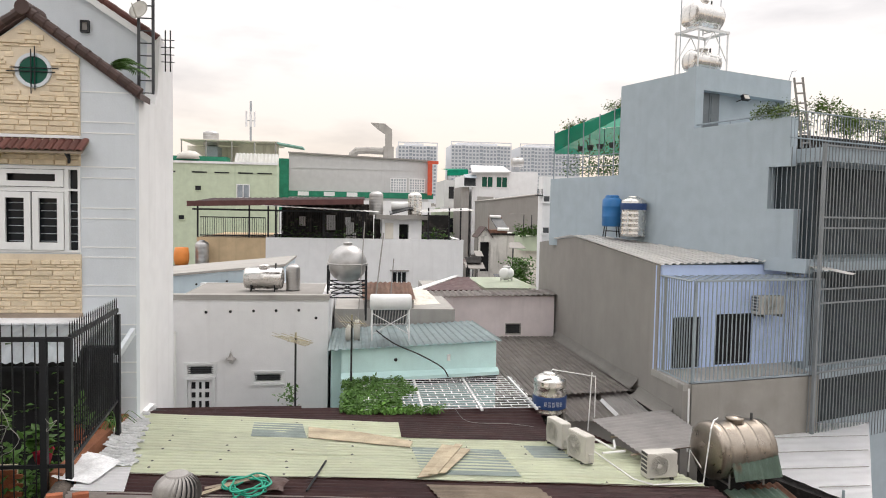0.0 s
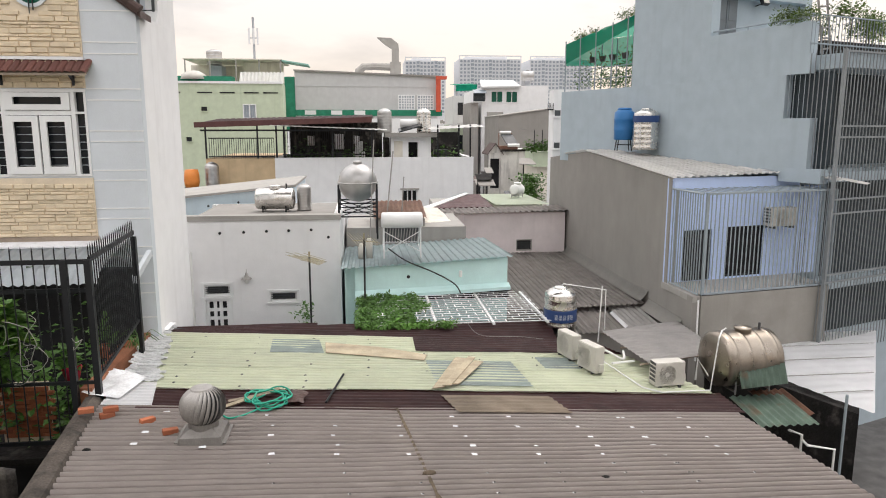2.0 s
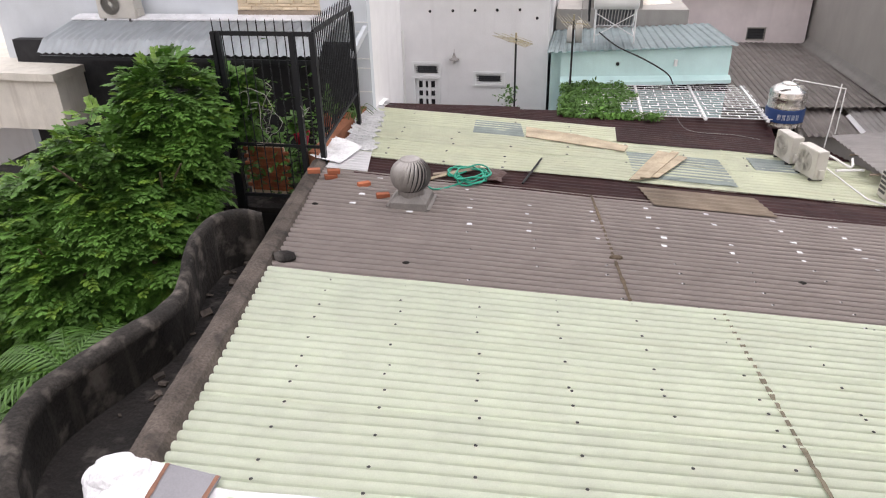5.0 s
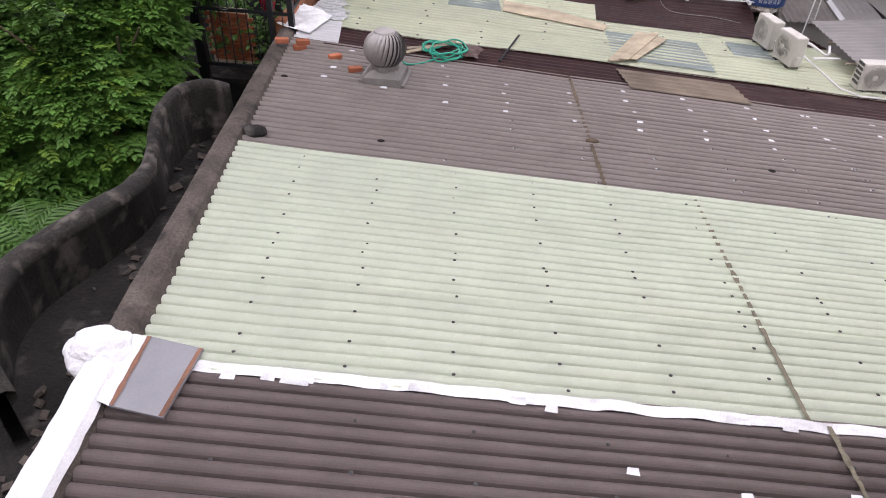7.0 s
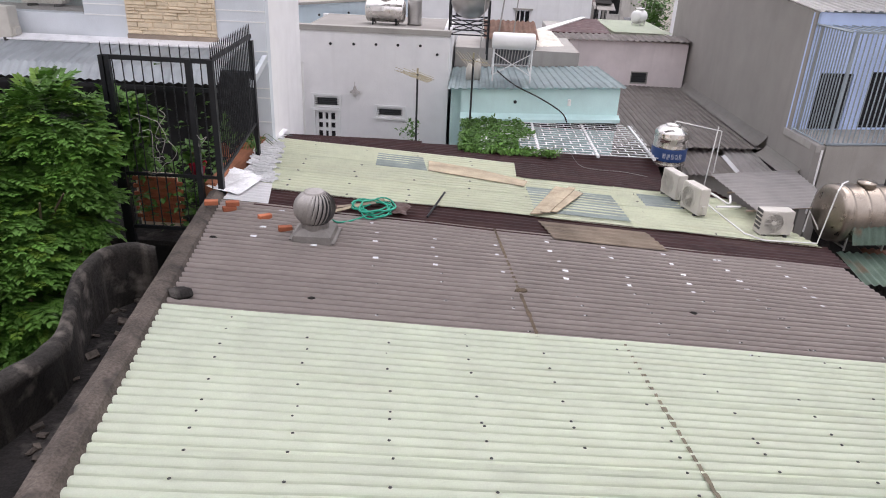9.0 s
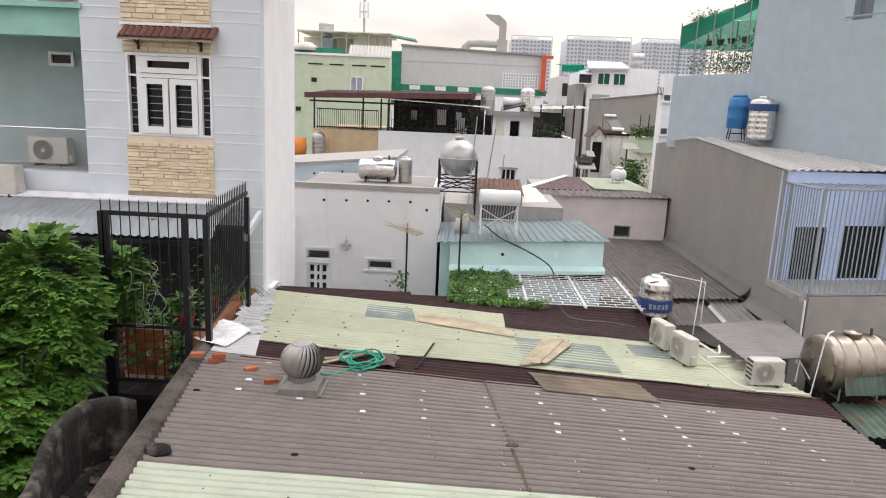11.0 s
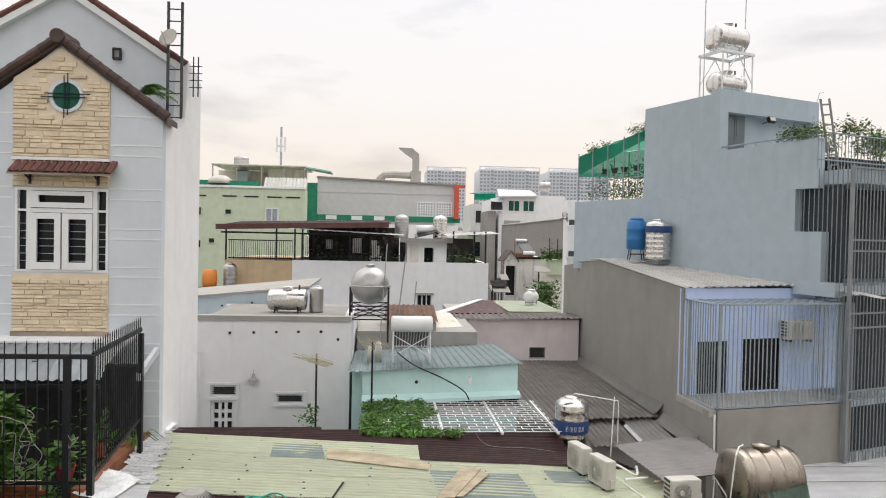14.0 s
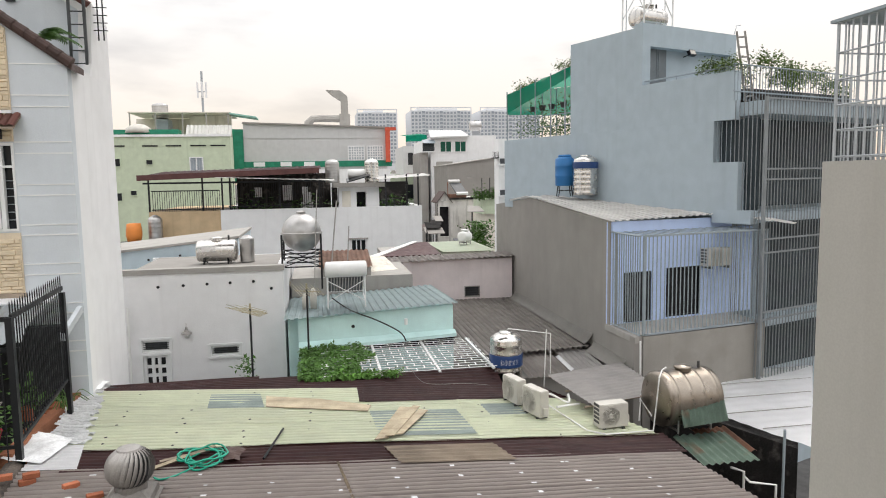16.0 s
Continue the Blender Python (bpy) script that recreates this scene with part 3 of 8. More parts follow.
# ---- pink house and the flat tin roof before it ----
pk = thing("pink_house", "low pale pink house behind a grey tin roof", "house")
bm = bmn()
wall(bm, 3.02, 6.88, 0, 5.32, 0.2, [(5.16, 5.72, 3.98, 4.38)], face_frame((0, 23.6, 0)))
part("wall", bm, "pink", pk)
part("pilaster", box(bmn(), 3.02, 3.3, 23.5, 23.6, 3.6, 5.32), "pink", pk)
part("base_band", box(bmn(), 3.3, 6.88, 23.45, 23.6, 3.76, 3.88), "cement", pk)
sheet(pk, "grey_sheet", y0=2.0, y1=6.98, left=lambda x: 23.4, right=lambda x: 24.7, pitch=0.2, amp=0.02, across="x", height=lambda x, y: 5.285 + 0.018 * x + 0.03 * (y - 23.4))
part("eave_trim", box(bmn(), 1.9, 2.95, 23.42, 23.5, 5.2, 5.34), "cement", pk)
part("rear_wall", box(bmn(), 1.95, 6.88, 24.5, 24.65, 0, 5.3), "cement", pk)
fl = thing("tin_lean_to", "low lean-to with flat grey corrugated roof", "shed")
part("wall", box(bmn(), 3.4, 6.85, 17.0, 23.5, 0, 3.85), "cement", fl)
for k in range(3):
    a = 3.36 + k * 1.17
    sheet(fl, "grey_sheet", y0=a, y1=a + 1.2, left=lambda x: 16.14 + 0.12 * (x - 5.0), right=lambda x: 23.5, pitch=0.15, amp=0.02, across="x", crest=True, height=lambda x, y, k=k: 3.9 + 0.006 * (y - 17) - 0.004 * k)

# ---- grey house with the blue caged front ----
YB = 11.4
cb, sb = math.cos(radians(YB)), math.sin(radians(YB))
gh = thing("grey_house", "grey cement house with light blue caged front", "house")
BF = face_frame((6.98, 15.43, 0), YB)
bm = bmn()
a = [(15.45, 0), (26.0, 0), (26.0, 7.12), (21.7, 7.47), (15.45, 7.06)]
lo = [bm.verts.new((6.95, y, z)) for y, z in a]
hi = [bm.verts.new((7.15, y, z)) for y, z in a]
bm.faces.new(lo[::-1])
bm.faces.new(hi)
for i in range(5):
    j = (i + 1) % 5
    bm.faces.new((lo[i], lo[j], hi[j], hi[i]))
part("side_wall", bm, "wall_grey", gh)
GW = [(0.35, 1.16, 4.64, 5.84), (1.60, 2.66, 4.66, 5.88)]
bm = bmn()
wall(bm, 0, 3.6, 4.62, 7.05, 0.2, GW, BF)
part("front_wall", bm, "blue_wall", gh)
part("front_wall", box(bmn(), 3.6, 4.3, 0, 0.2, 4.62, 6.8, BF), "blue_wall", gh)
GFRONT = face_frame((7.15, 14.09, 0), YB)
bm = bmn()
wall(bm, 0, 3.5, 0, 4.62, 0.18, (), GFRONT)
part("lower_wall", bm, "lower_cement", gh)
bm = bmn()
slab(bm, [(6.96, 14.1, 4.62), tuple(GFRONT @ Vector((3.5, 0, 4.62))), tuple(BF @ Vector((3.7, 0.3, 4.62))), (6.9, 15.6, 4.62)], 0.14)
part("balcony_slab", bm, "cement", gh)
part("lower_side_wall", box(bmn(), 6.95, 7.13, 14.12, 15.45, 0, 4.6), "wall_grey", gh)
for k in range(6):
    xa = 6.85 + k * 0.62
    far = 26.2 - max(0, (xa - 6.9)) * 2.7
    sheet(gh, "light_sheet", y0=xa, y1=xa + 0.65, left=lambda x: 15.25 + (x - 6.9) * 0.2, right=lambda x: min(26.2, 15.6 + (9.95 - x) * 2.75), pitch=0.2, amp=0.02, seg=8, across="x", square=True,
          height=lambda x, y, k=k: (7.11 + 0.066 * (y - 15.3) if y < 21.7 else 7.53 - 0.09 * (y - 21.7)) + 0.004 * k)

# ---- tower house ----
T0, TY = Vector((9.9, 15.6)), 20.0
TD = Vector((-math.sin(radians(TY)), math.cos(radians(TY))))
TN = Vector((math.cos(radians(TY)), math.sin(radians(TY))))


def tp(s, d=0.0):
    p = T0 + TD * s + TN * d
    return (p.x, p.y)


tw = thing("tower_house", "tall blue-grey rendered house with roof terraces", "house")
FT = face_frame((10.2, 14.55, 0), TY)


def fp(x, y):
    p = FT @ Vector((x, y, 0))
    return (p.x, p.y)


part("main_block", prism(bmn(), [tp(0.3), tp(0.3, 7), tp(9.1, 7), tp(9.1)], 7.1, 9.42), "tower", tw)
part("lower_block", prism(bmn(), [tp(1.7), tp(1.7, 0.8), fp(1.7, 1.25), fp(7.0, 1.25), tp(9.1, 7), tp(9.1, 1.0), tp(8.0)], 0, 7.1), "tower", tw)
part("upper_block", prism(bmn(), [tp(2.95, 0), tp(2.95, 3.8), tp(5.58, 3.8), tp(5.58, 0)], 9.42, 12.12), "tower", tw)
bm = bmn()
prism(bm, [tp(2.65, 0), tp(2.65, 3.85), tp(2.95, 3.85), tp(2.95, 0)], 11.62, 12.22)
prism(bm, [tp(2.65, 0), tp(2.65, 0.3), tp(2.95, 0.3), tp(2.95, 0)], 9.42, 11.62)
prism(bm, [tp(2.65, 3.6), tp(2.65, 3.85), tp(2.95, 3.85), tp(2.95, 3.6)], 9.42, 11.62)
part("recess_frame", bm, "tower", tw)
part("side_return", prism(bmn(), [tp(-0.41), tp(-0.41, 0.25), tp(0.3, 0.25), tp(0.3)], 7.27, 8.42), "tower", tw)
part("side_return", prism(bmn(), [tp(-0.78), tp(-0.78, 0.25), tp(0.3, 0.25), tp(0.3)], 6.95, 7.27), "tower", tw)
# dark panel set in the recess in place of its shade
part("recess_panel", prism(bmn(), [tp(-0.75, 0.25), tp(-0.75, 0.29), tp(0.3, 0.29), tp(0.3, 0.25)], 7.27, 9.44), "shade_glass", tw)
bm = bmn()
prism(bm, [tp(-0.28), tp(-0.28, 0.2), tp(2.65, 0.2), tp(2.65)], 9.42, 10.56)
part("terrace_parapet", bm, "tower", tw)

# ---- near grey wall with barred cage, beside the camera ----
cw = thing("boundary_wall", "plain grey cement balcony wall", "wall", kind="structure")
part("wall", box(bmn(), 3.54, 3.76, -2.0, 4.33, 0, 8.22), "plain_cement", cw)

# ---- far buildings, as plain volumes ----
tb = thing("terrace_house", "white house with covered roof terrace", "house")
bm = bmn()
wall(bm, -4.15, 5.1, 0, 6.85, 0.25, [(1.69, 2.42, 4.74, 5.33), (-0.95, -0.72, 4.9, 5.3)], face_frame((0, 33, 0)))
part("front_wall", bm, "wall_white", tb)
part("side_wall", box(bmn(), -4.15, -3.9, 33.25, 41.9, 0, 6.85), "wall_white", tb)
part("side_wall", box(bmn(), 4.85, 5.1, 33.25, 41.9, 0, 6.85), "wall_white", tb)
part("rear_wall", box(bmn(), -4.15, 5.1, 41.9, 42.1, 0, 6.85), "wall_white", tb)
part("terrace_floor", box(bmn(), -3.9, 4.85, 33.25, 41.9, 6.1, 6.25), "cement", tb)
part("side_block", box(bmn(), -7.25, -4.16, 33.1, 40, 0, 6.82), "ochre", tb, "ochre painted side block")
gb2 = thing("green_house", "pale green house with flat roof", "house")
part("wall", box(bmn(), -13.5, -5.58, 50, 51.6, 0, 11.2), "green_wall", gb2)
part("rear_wall", box(bmn(), -13.5, -6.4, 51.6, 58, 0, 11.2), "green_wall", gb2)
wr = thing("warehouse", "long grey metal-clad hall with dark green trim", "hall")
part("wall", prism(bmn(), [(-5.65, 59.5), (6.1, 59.5), (6.1, 75), (-5.65, 75)], 0, [12.85, 12.45, 12.45, 12.85]), "far_clad", wr)
w2 = thing("corner_house", "tall white house with green windows", "house")
part("wall", box(bmn(), 10.14, 16.07, 61, 72, 0, 11.7), "wall_white", w2)
for a, b, z in ((34.6, 69.1, 64.5), (80.7, 134.4, 66.3), (142.1, 197, 66.3)):
    at = thing("apartment_tower", "distant pale grey apartment tower with many windows", "building", group="apartment towers")
    part("wall", box(bmn(), a, b, 600, 636, 0, z), "far_white", at)
    part("crown", box(bmn(), a + 6, b - 12, 604, 632, z, z + 2.2), "far_white", at)
    part("roof_frame", wall(bmn(), a, b, z, z + 3.0, 0.6, [(a + 0.8, (a + b) / 2 - 0.5, z, z + 2.2), ((a + b) / 2 + 0.5, b - 0.8, z, z + 2.2)], face_frame((0, 600.4, 0))), "far_white", at)
    nx = int((b - a) / 3.1)
    for i in range(nx):
        x0 = a + 0.6 + i * (b - a - 1.0) / nx
        deep = i % 5 == 3
        for j in range(14):
            zz = z - 2.9 - j * 3.1
            # dark plates stand in for the shade inside recessed balconies
            if deep:
                part("balcony", box(bmn(), x0, x0 + 2.6, 599.7, 600, zz + 0.3, zz + 2.3), "far_grey", at)
            else:
                part("window", box(bmn(), x0 + 0.2, x0 + 2.1, 599.8, 600, zz, zz + 1.8), "far_grey", at)
        part("fin", box(bmn(), x0 - 0.35, x0 - 0.05, 599.2, 600, 20, z), "far_white", at)


# ---- boundary gutter and curved parapet beside the near roof ----
gut = thing("gutter_parapet", "mouldy dark cement gutter with curved parapet wall", "parapet", kind="structure")
bm = bmn()
n = 24
prev = None
for k in range(n + 1):
    y = 0.4 + (10.7 - 0.4) * k / n
    x = skew(-3.55)(y)
    ring = [Vector((x + 0.06 - w, y, z + 0.015 * noise.noise((w * 3, y * 2, z)))) for w, z in ((0.0, 3.3), (0.0, 4.10), (0.05, 4.19), (0.16, 4.235), (0.28, 4.2), (0.34, 4.1), (0.34, 3.3))]
    ring = [bm.verts.new(v) for v in ring]
    if prev:
        for a in range(6):
            bm.faces.new((prev[a], prev[a + 1], ring[a + 1], ring[a]))
    prev = ring
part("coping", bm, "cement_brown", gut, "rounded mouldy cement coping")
bm = bmn()
slab(bm, [(-3.9, 0.4, 3.72), (-2.7, 0.4, 3.72), (-3.9, 8.6, 3.72), (-4.45, 8.6, 3.72), (-4.45, 3.6, 3.72), (-3.95, 3.0, 3.72)], 0.2)
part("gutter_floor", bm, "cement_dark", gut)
bm = bmn()
plan = curve_pts([(-3.98, 8.0, 4.4), (-4.2, 7.88, 4.5), (-4.42, 7.55, 4.53), (-4.43, 7.1, 4.51), (-4.36, 6.75, 4.44), (-4.22, 6.35, 4.33), (-4.14, 6.05, 4.29), (-4.1, 5.72, 4.31), (-4.15, 5.35, 4.35), (-4.25, 4.95, 4.37), (-4.38, 4.5, 4.37), (-4.41, 4.15, 4.37), (-4.33, 3.8, 4.37), (-4.14, 3.45, 4.36), (-3.9, 3.13, 4.33), (-3.62, 2.9, 4.28)], 6)
prev = None
for k, p in enumerate(plan):
    d = (plan[min(k + 1, len(plan) - 1)] - plan[max(k - 1, 0)])
    out = Vector((d.y, -d.x, 0)).normalized()
    lip = 0.01 + 0.05 * min(1.0, max(0.0, (6.3 - p.y) / 0.6))
    n0 = 0.012 * noise.noise(p * 3.0)
    ring = [bm.verts.new(Vector((p.x, p.y, 0)) + out * (w + n0) + Vector((0, 0, z + n0))) for w, z in ((-0.05, 3.3), (-0.05, p.z - 0.15), (-0.05 - lip, p.z - 0.12), (-0.05 - lip, p.z - 0.04), (-0.03 - lip * 0.5, p.z), (0.03, p.z + 0.012), (0.06 + lip * 0.5, p.z - 0.01), (0.07 + lip * 0.6, p.z - 0.09), (0.05, p.z - 0.13), (0.05, 1.5))]
    if prev:
        for a in range(9):
            bm.faces.new((prev[a], prev[a + 1], ring[a + 1], ring[a]))
    prev = ring
bmesh.ops.recalc_face_normals(bm, faces=bm.faces[:])
part("curved_wall", bm, "mould_shade_wall", gut, "curved mouldy garden wall", smooth=True)


rb = random.Random(17)
bm = bmn()
for k in range(120):
    y = rb.uniform(1.0, 8.4)
    x = skew(-3.55)(y) - 0.3 - abs(rb.gauss(0, 0.28))
    r = rb.uniform(0.02, 0.07)
    m = pose(x, y, 3.73 + rb.uniform(0, 0.02), rb.uniform(-30, 30), rb.uniform(-30, 30), rb.uniform(0, 180))
    box(bm, -r, r, -r * 0.7, r * 0.7, -r * 0.2, r * 0.35, m)
tagged(part("rubble", bm, "cement_brown", gut, "mouldy rubble and dead leaves"), kind="stuff")


# ---- foil and flashing on the roofs ----
def crumpled(bm, corners, nu, nv, amp, seed, t=0.0):
    """A crumpled sheet between four corners."""
    c = [Vector(p) for p in corners]
    g = []
    for i in range(nu + 1):
        row = []
        for j in range(nv + 1):
            u, v = i / nu, j / nv
            p = c[0].lerp(c[1], u).lerp(c[3].lerp(c[2], u), v)
            q = p * 3.1 + Vector((seed, seed * 0.7, 0))
            edge = 0.5 if i in (0, nu) or j in (0, nv) else 1.0
            row.append(bm.verts.new(p + Vector((noise.noise(q + Vector((9, 0, 0))) * amp * 1.2, noise.noise(q + Vector((0, 9, 0))) * amp * 1.2, amp + noise.noise(q * 2.2) * amp * edge))))
        g.append(row)
    for i in range(nu):
        for j in range(nv):
            bm.faces.new((g[i][j], g[i + 1][j], g[i + 1][j + 1], g[i][j + 1]))
    return bm


def rp(x, y, up=0.03):
    return (x, y, roof_z(x, y) + up)


def xl_ref(y):
    """Plan x where the foil leaves the roof and climbs the brick kerb."""
    return -3.85 - 0.135 * (y - 11.35)


fo = thing("roof_foil", "crumpled silver sealing foil along the roof edge", "foil")
rf0 = random.Random(23)
for k in range(8):
    ya = 11.35 + k * 0.38
    xl = -4.0 - 0.135 * (ya - 11.35) + rf0.uniform(-0.03, 0.03)
    w = rf0.uniform(0.46, 0.56) - (0.1 if k > 5 else 0)
    bm = corrugated(bmn(), y0=ya, y1=ya + 0.5, left=lambda y, a=xl: a, right=lambda y, a=xl, w=w, k=k: a + w + 0.05 * math.sin(y * 17 + k), pitch=0.13, amp=0.02, seg=7, crest=True, height=lambda x, y, k=k: roof_z(x, y) + 0.05 + 0.006 * (k % 3) + max(0.0, (xl_ref(y) - x)) * 0.35)
    for v in bm.verts:
        v.co += Vector((0.018, 0.018, 0.02)) * noise.noise(v.co * 9.0)
    part("foil_sheet", bm, "foil", fo)
part("foil_flap", crumpled(bmn(), [rp(-4.36, 10.75, 0.07), rp(-3.72, 10.55, 0.06), rp(-3.62, 11.45, 0.07), rp(-4.2, 11.75, 0.12)], 30, 30, 0.028, 5.0), "foil", fo)
part("foil_end", crumpled(bmn(), [rp(-4.42, 14.2, 0.1), rp(-3.98, 14.1, 0.06), rp(-3.95, 14.6, 0.08), rp(-4.44, 14.7, 0.1)], 16, 14, 0.03, 8.0), "foil", fo)
fs = thing("zinc_flashing", "flat ribbed zinc sheet at the roof corner", "sheet")
sheet(fs, "white_sheet", name="zinc_sheet", y0=10.42, y1=11.3, left=lambda y: -3.95 - 0.05 * (y - 10.4), right=lambda y: -3.22 - 0.2 * (y - 10.4), pitch=0.12, amp=0.012, height=lambda x, y: roof_z(x, y) + 0.055)
bk = thing("brick_kerb", "exposed red brick kerb between fence and roof", "kerb")
rb = random.Random(31)
for k in range(22):
    y = 11.95 + k * 0.108
    bm = bmn()
    box(bm, -0.11, 0.11, -0.047, 0.047, -0.12, 0.05 + rb.uniform(-0.02, 0.03))
    bmesh.ops.bevel(bm, geom=bm.edges[:], offset=0.006, segments=1, affect="EDGES")
    b = part("brick", bm, "brick", bk)
    b.matrix_basis = pose(-4.40 - 0.075 * (y - 12) + rb.uniform(-0.02, 0.02), y, 4.17, 0, 0, rb.uniform(-6, 6))
wf = thing("white_flashing", "white sealing tape along the roof joint", "flashing")
part("tape", crumpled(bmn(), [rp(-2.55, 3.52, 0.012), rp(6.1, 4.34, 0.012), rp(6.1, 4.42, 0.03), rp(-2.58, 3.62, 0.03)], 420, 3, 0.018, 3.0), "white_seal", wf)
rt = random.Random(8)
for k in range(14):
    x = rt.uniform(-2.4, 4.6)
    y = 3.53 + 0.095 * (x + 2.55) + rt.uniform(-0.05, 0.02)
    w, h = rt.uniform(0.05, 0.22), rt.uniform(0.012, 0.035)
    part("tape_scrap", crumpled(bmn(), [rp(x, y - h, 0.02), rp(x + w, y - h + 0.07 * w, 0.02), rp(x + w * 0.95, y + h + 0.07 * w, 0.045), rp(x + 0.01, y + h, 0.045)], 6, 3, 0.016, 30 + k), "white_seal", wf)
bm = bmn()
bmesh.ops.create_icosphere(bm, subdivisions=4, radius=1)
for v in bm.verts:
    c = v.co.copy()
    f = 1 + 0.22 * noise.noise(c * 1.7 + Vector((4, 1, 0))) + 0.10 * abs(noise.noise(c * 4.5))
    v.co = Vector((-3.25 + c.x * 0.27 * f, 3.56 + c.y * 0.24 * f, 4.13 + c.z * 0.155 * f))
part("blob", bm, "white_seal", wf, "lumpy white sealant over the coping")
bm = bmn()
prev = None
for k in range(25):
    y = 1.6 + 1.75 * k / 24
    x = skew(-3.55)(y) + 0.06
    j = 0.02 * noise.noise((y * 4, 3, 0))
    row = [bm.verts.new((x - w, y, z + 0.02 + 0.008 * noise.noise((w * 9, y * 7, 2)))) for w, z in ((0.02 + j, 4.14), (0.06, 4.20), (0.16, 4.235), (0.24, 4.22), (0.27 + j, 4.205))]
    if prev:
        for a in range(4):
            bm.faces.new((prev[a], row[a], row[a + 1], prev[a + 1]))
    prev = row
bmesh.ops.recalc_face_normals(bm, faces=bm.faces[:])
part("white_strip", bm, "white_seal", wf)
part("apron", crumpled(bmn(), [(-3.17, 3.08, 4.22), rp(-2.86, 3.04, 0.06), rp(-2.92, 3.74, 0.05), (-3.22, 3.72, 4.2)], 10, 16, 0.025, 16.0), "white_seal", wf)
bd = thing("metal_board", "flat grey metal board with rusty edges on the roof", "board")
bm = bmn()
slab(bm, [rp(-2.87, 3.02, 0.11), rp(-2.47, 3.02, 0.08), rp(-2.48, 3.72, 0.08), rp(-2.93, 3.72, 0.12)], 0.02)
part("panel", bm, "board_grey", bd)
for a, b in (((-2.855, 3.025, 0.114), (-2.915, 3.715, 0.124)), ((-2.49, 3.025, 0.084), (-2.50, 3.715, 0.084))):
    bm = bmn()
    prev = None
    for k in range(13):
        p = Vector(rp(*a)).lerp(Vector(rp(*b)), k / 12)
        w = 0.016 + 0.018 * abs(noise.noise((k * 0.9, a[0], 0)))
        row = [bm.verts.new((p.x - w, p.y, p.z)), bm.verts.new((p.x + w, p.y, p.z + 0.001))]
        if prev:
            bm.faces.new((prev[0], prev[1], row[1], row[0]))
        prev = row
    part("rusty_edge", bm, "rust", bd, "rusted edge strip")

# ---- patches and boards on the middle roof ----


def patch(name, material, label, cat, pts, th=0.012, up=0.05, ribs=True):
    t = thing(name, label, cat)
    if ribs:
        x0, x1 = min(p[0] for p in pts), max(p[0] for p in pts)
        y0, y1 = min(p[1] for p in pts), max(p[1] for p in pts)
        pl = sorted(pts, key=lambda p: p[0])
        lo_y = sorted(pts, key=lambda p: p[1])
        la, lb = sorted(lo_y[:2]), sorted(lo_y[2:])
        f = lambda a, b, y: a[0] + (b[0] - a[0]) * (y - y0) / max(1e-6, y1 - y0)
        sheet(t, material, name="patch_sheet", y0=y0, y1=y1, left=lambda y: f(la[0], lb[0], y), right=lambda y: f(la[1], lb[1], y), pitch=0.14, amp=0.013, height=lambda x, y: roof_z(x, y) + up)
    else:
        part("board", slab(bmn(), [rp(x, y, up + th) for x, y in pts], th), material, t)
    return t


patch("clear_sheet", "teal_sheet", "dirty translucent teal sheet set in the roof", "sheet", [(-1.85, 13.0), (-0.85, 13.0), (-0.98, 13.75), (-1.9, 13.75)])
patch("clear_sheet", "teal_sheet", "dirty translucent teal sheet under a broken board", "sheet", [(1.13, 11.35), (2.79, 11.35), (2.67, 12.62), (1.05, 12.62)])
patch("clear_sheet", "teal_sheet", "dirty translucent teal sheet beside the condensers", "sheet", [(3.25, 12.3), (3.95, 12.3), (3.9, 12.9), (3.2, 12.9)])
patch("plywood_strip", "plank", "long split plywood strip on the roof edge", "board", [(-0.82, 12.98), (1.02, 12.62), (1.1, 12.95), (0.15, 13.38), (-0.86, 13.6)], ribs=False)
patch("brown_patch", "old_wood", "weathered brown corrugated sheet over the roof joint", "sheet", [(1.35, 10.22), (3.15, 10.22), (2.95, 10.92), (1.15, 10.92)], up=0.055)
for k, (a, b, c, d) in enumerate((((1.02, 11.12), (1.25, 11.2), (1.86, 12.65), (1.62, 12.72)), ((1.32, 11.3), (1.5, 11.3), (2.1, 12.42), (1.95, 12.5)), ((1.2, 11.2), (1.35, 11.2), (1.98, 12.6), (1.86, 12.66)))):
    t = thing("broken_board", "splintered plywood board lying on the roof", "board", group="broken boards")
    part("board", slab(bmn(), [rp(*a, 0.09 + 0.015 * k), rp(*b, 0.09 + 0.015 * k), rp(*c, 0.10 + 0.02 * k), rp(*d, 0.10 + 0.02 * k)], 0.014), "plank", t)

# ---- turbine vent ----
tv = thing("turbine_vent", "dull aluminium turbine roof vent on a square base", "roof vent", pose(-2.25, 9.42, 4.04))
bm = bmn()
slab(bm, [(-0.33, -0.27, 0.072), (0.33, -0.27, 0.038), (0.33, 0.32, 0.038), (-0.33, 0.32, 0.072)], 0.015)
part("base_plate", bm, "alu_dark", tv)
bm = bmn()
for (ra, za), (rb, zb) in (((0.29, 0.0), (0.27, 0.12)), ((0.27, 0.12), (0.16, 0.2))):
    lo = [bm.verts.new((sx * ra, sy * ra, za)) for sx, sy in ((-1, -1), (1, -1), (1, 1), (-1, 1))]
    hi = [bm.verts.new((sx * rb, sy * rb, zb)) for sx, sy in ((-1, -1), (1, -1), (1, 1), (-1, 1))]
    for i in range(4):
        bm.faces.new((lo[i], lo[(i + 1) % 4], hi[(i + 1) % 4], hi[i]))
part("throat", lathe(bm, [(0.2, 0.1), (0.2, 0.26)], 20), "alu_dark", tv)
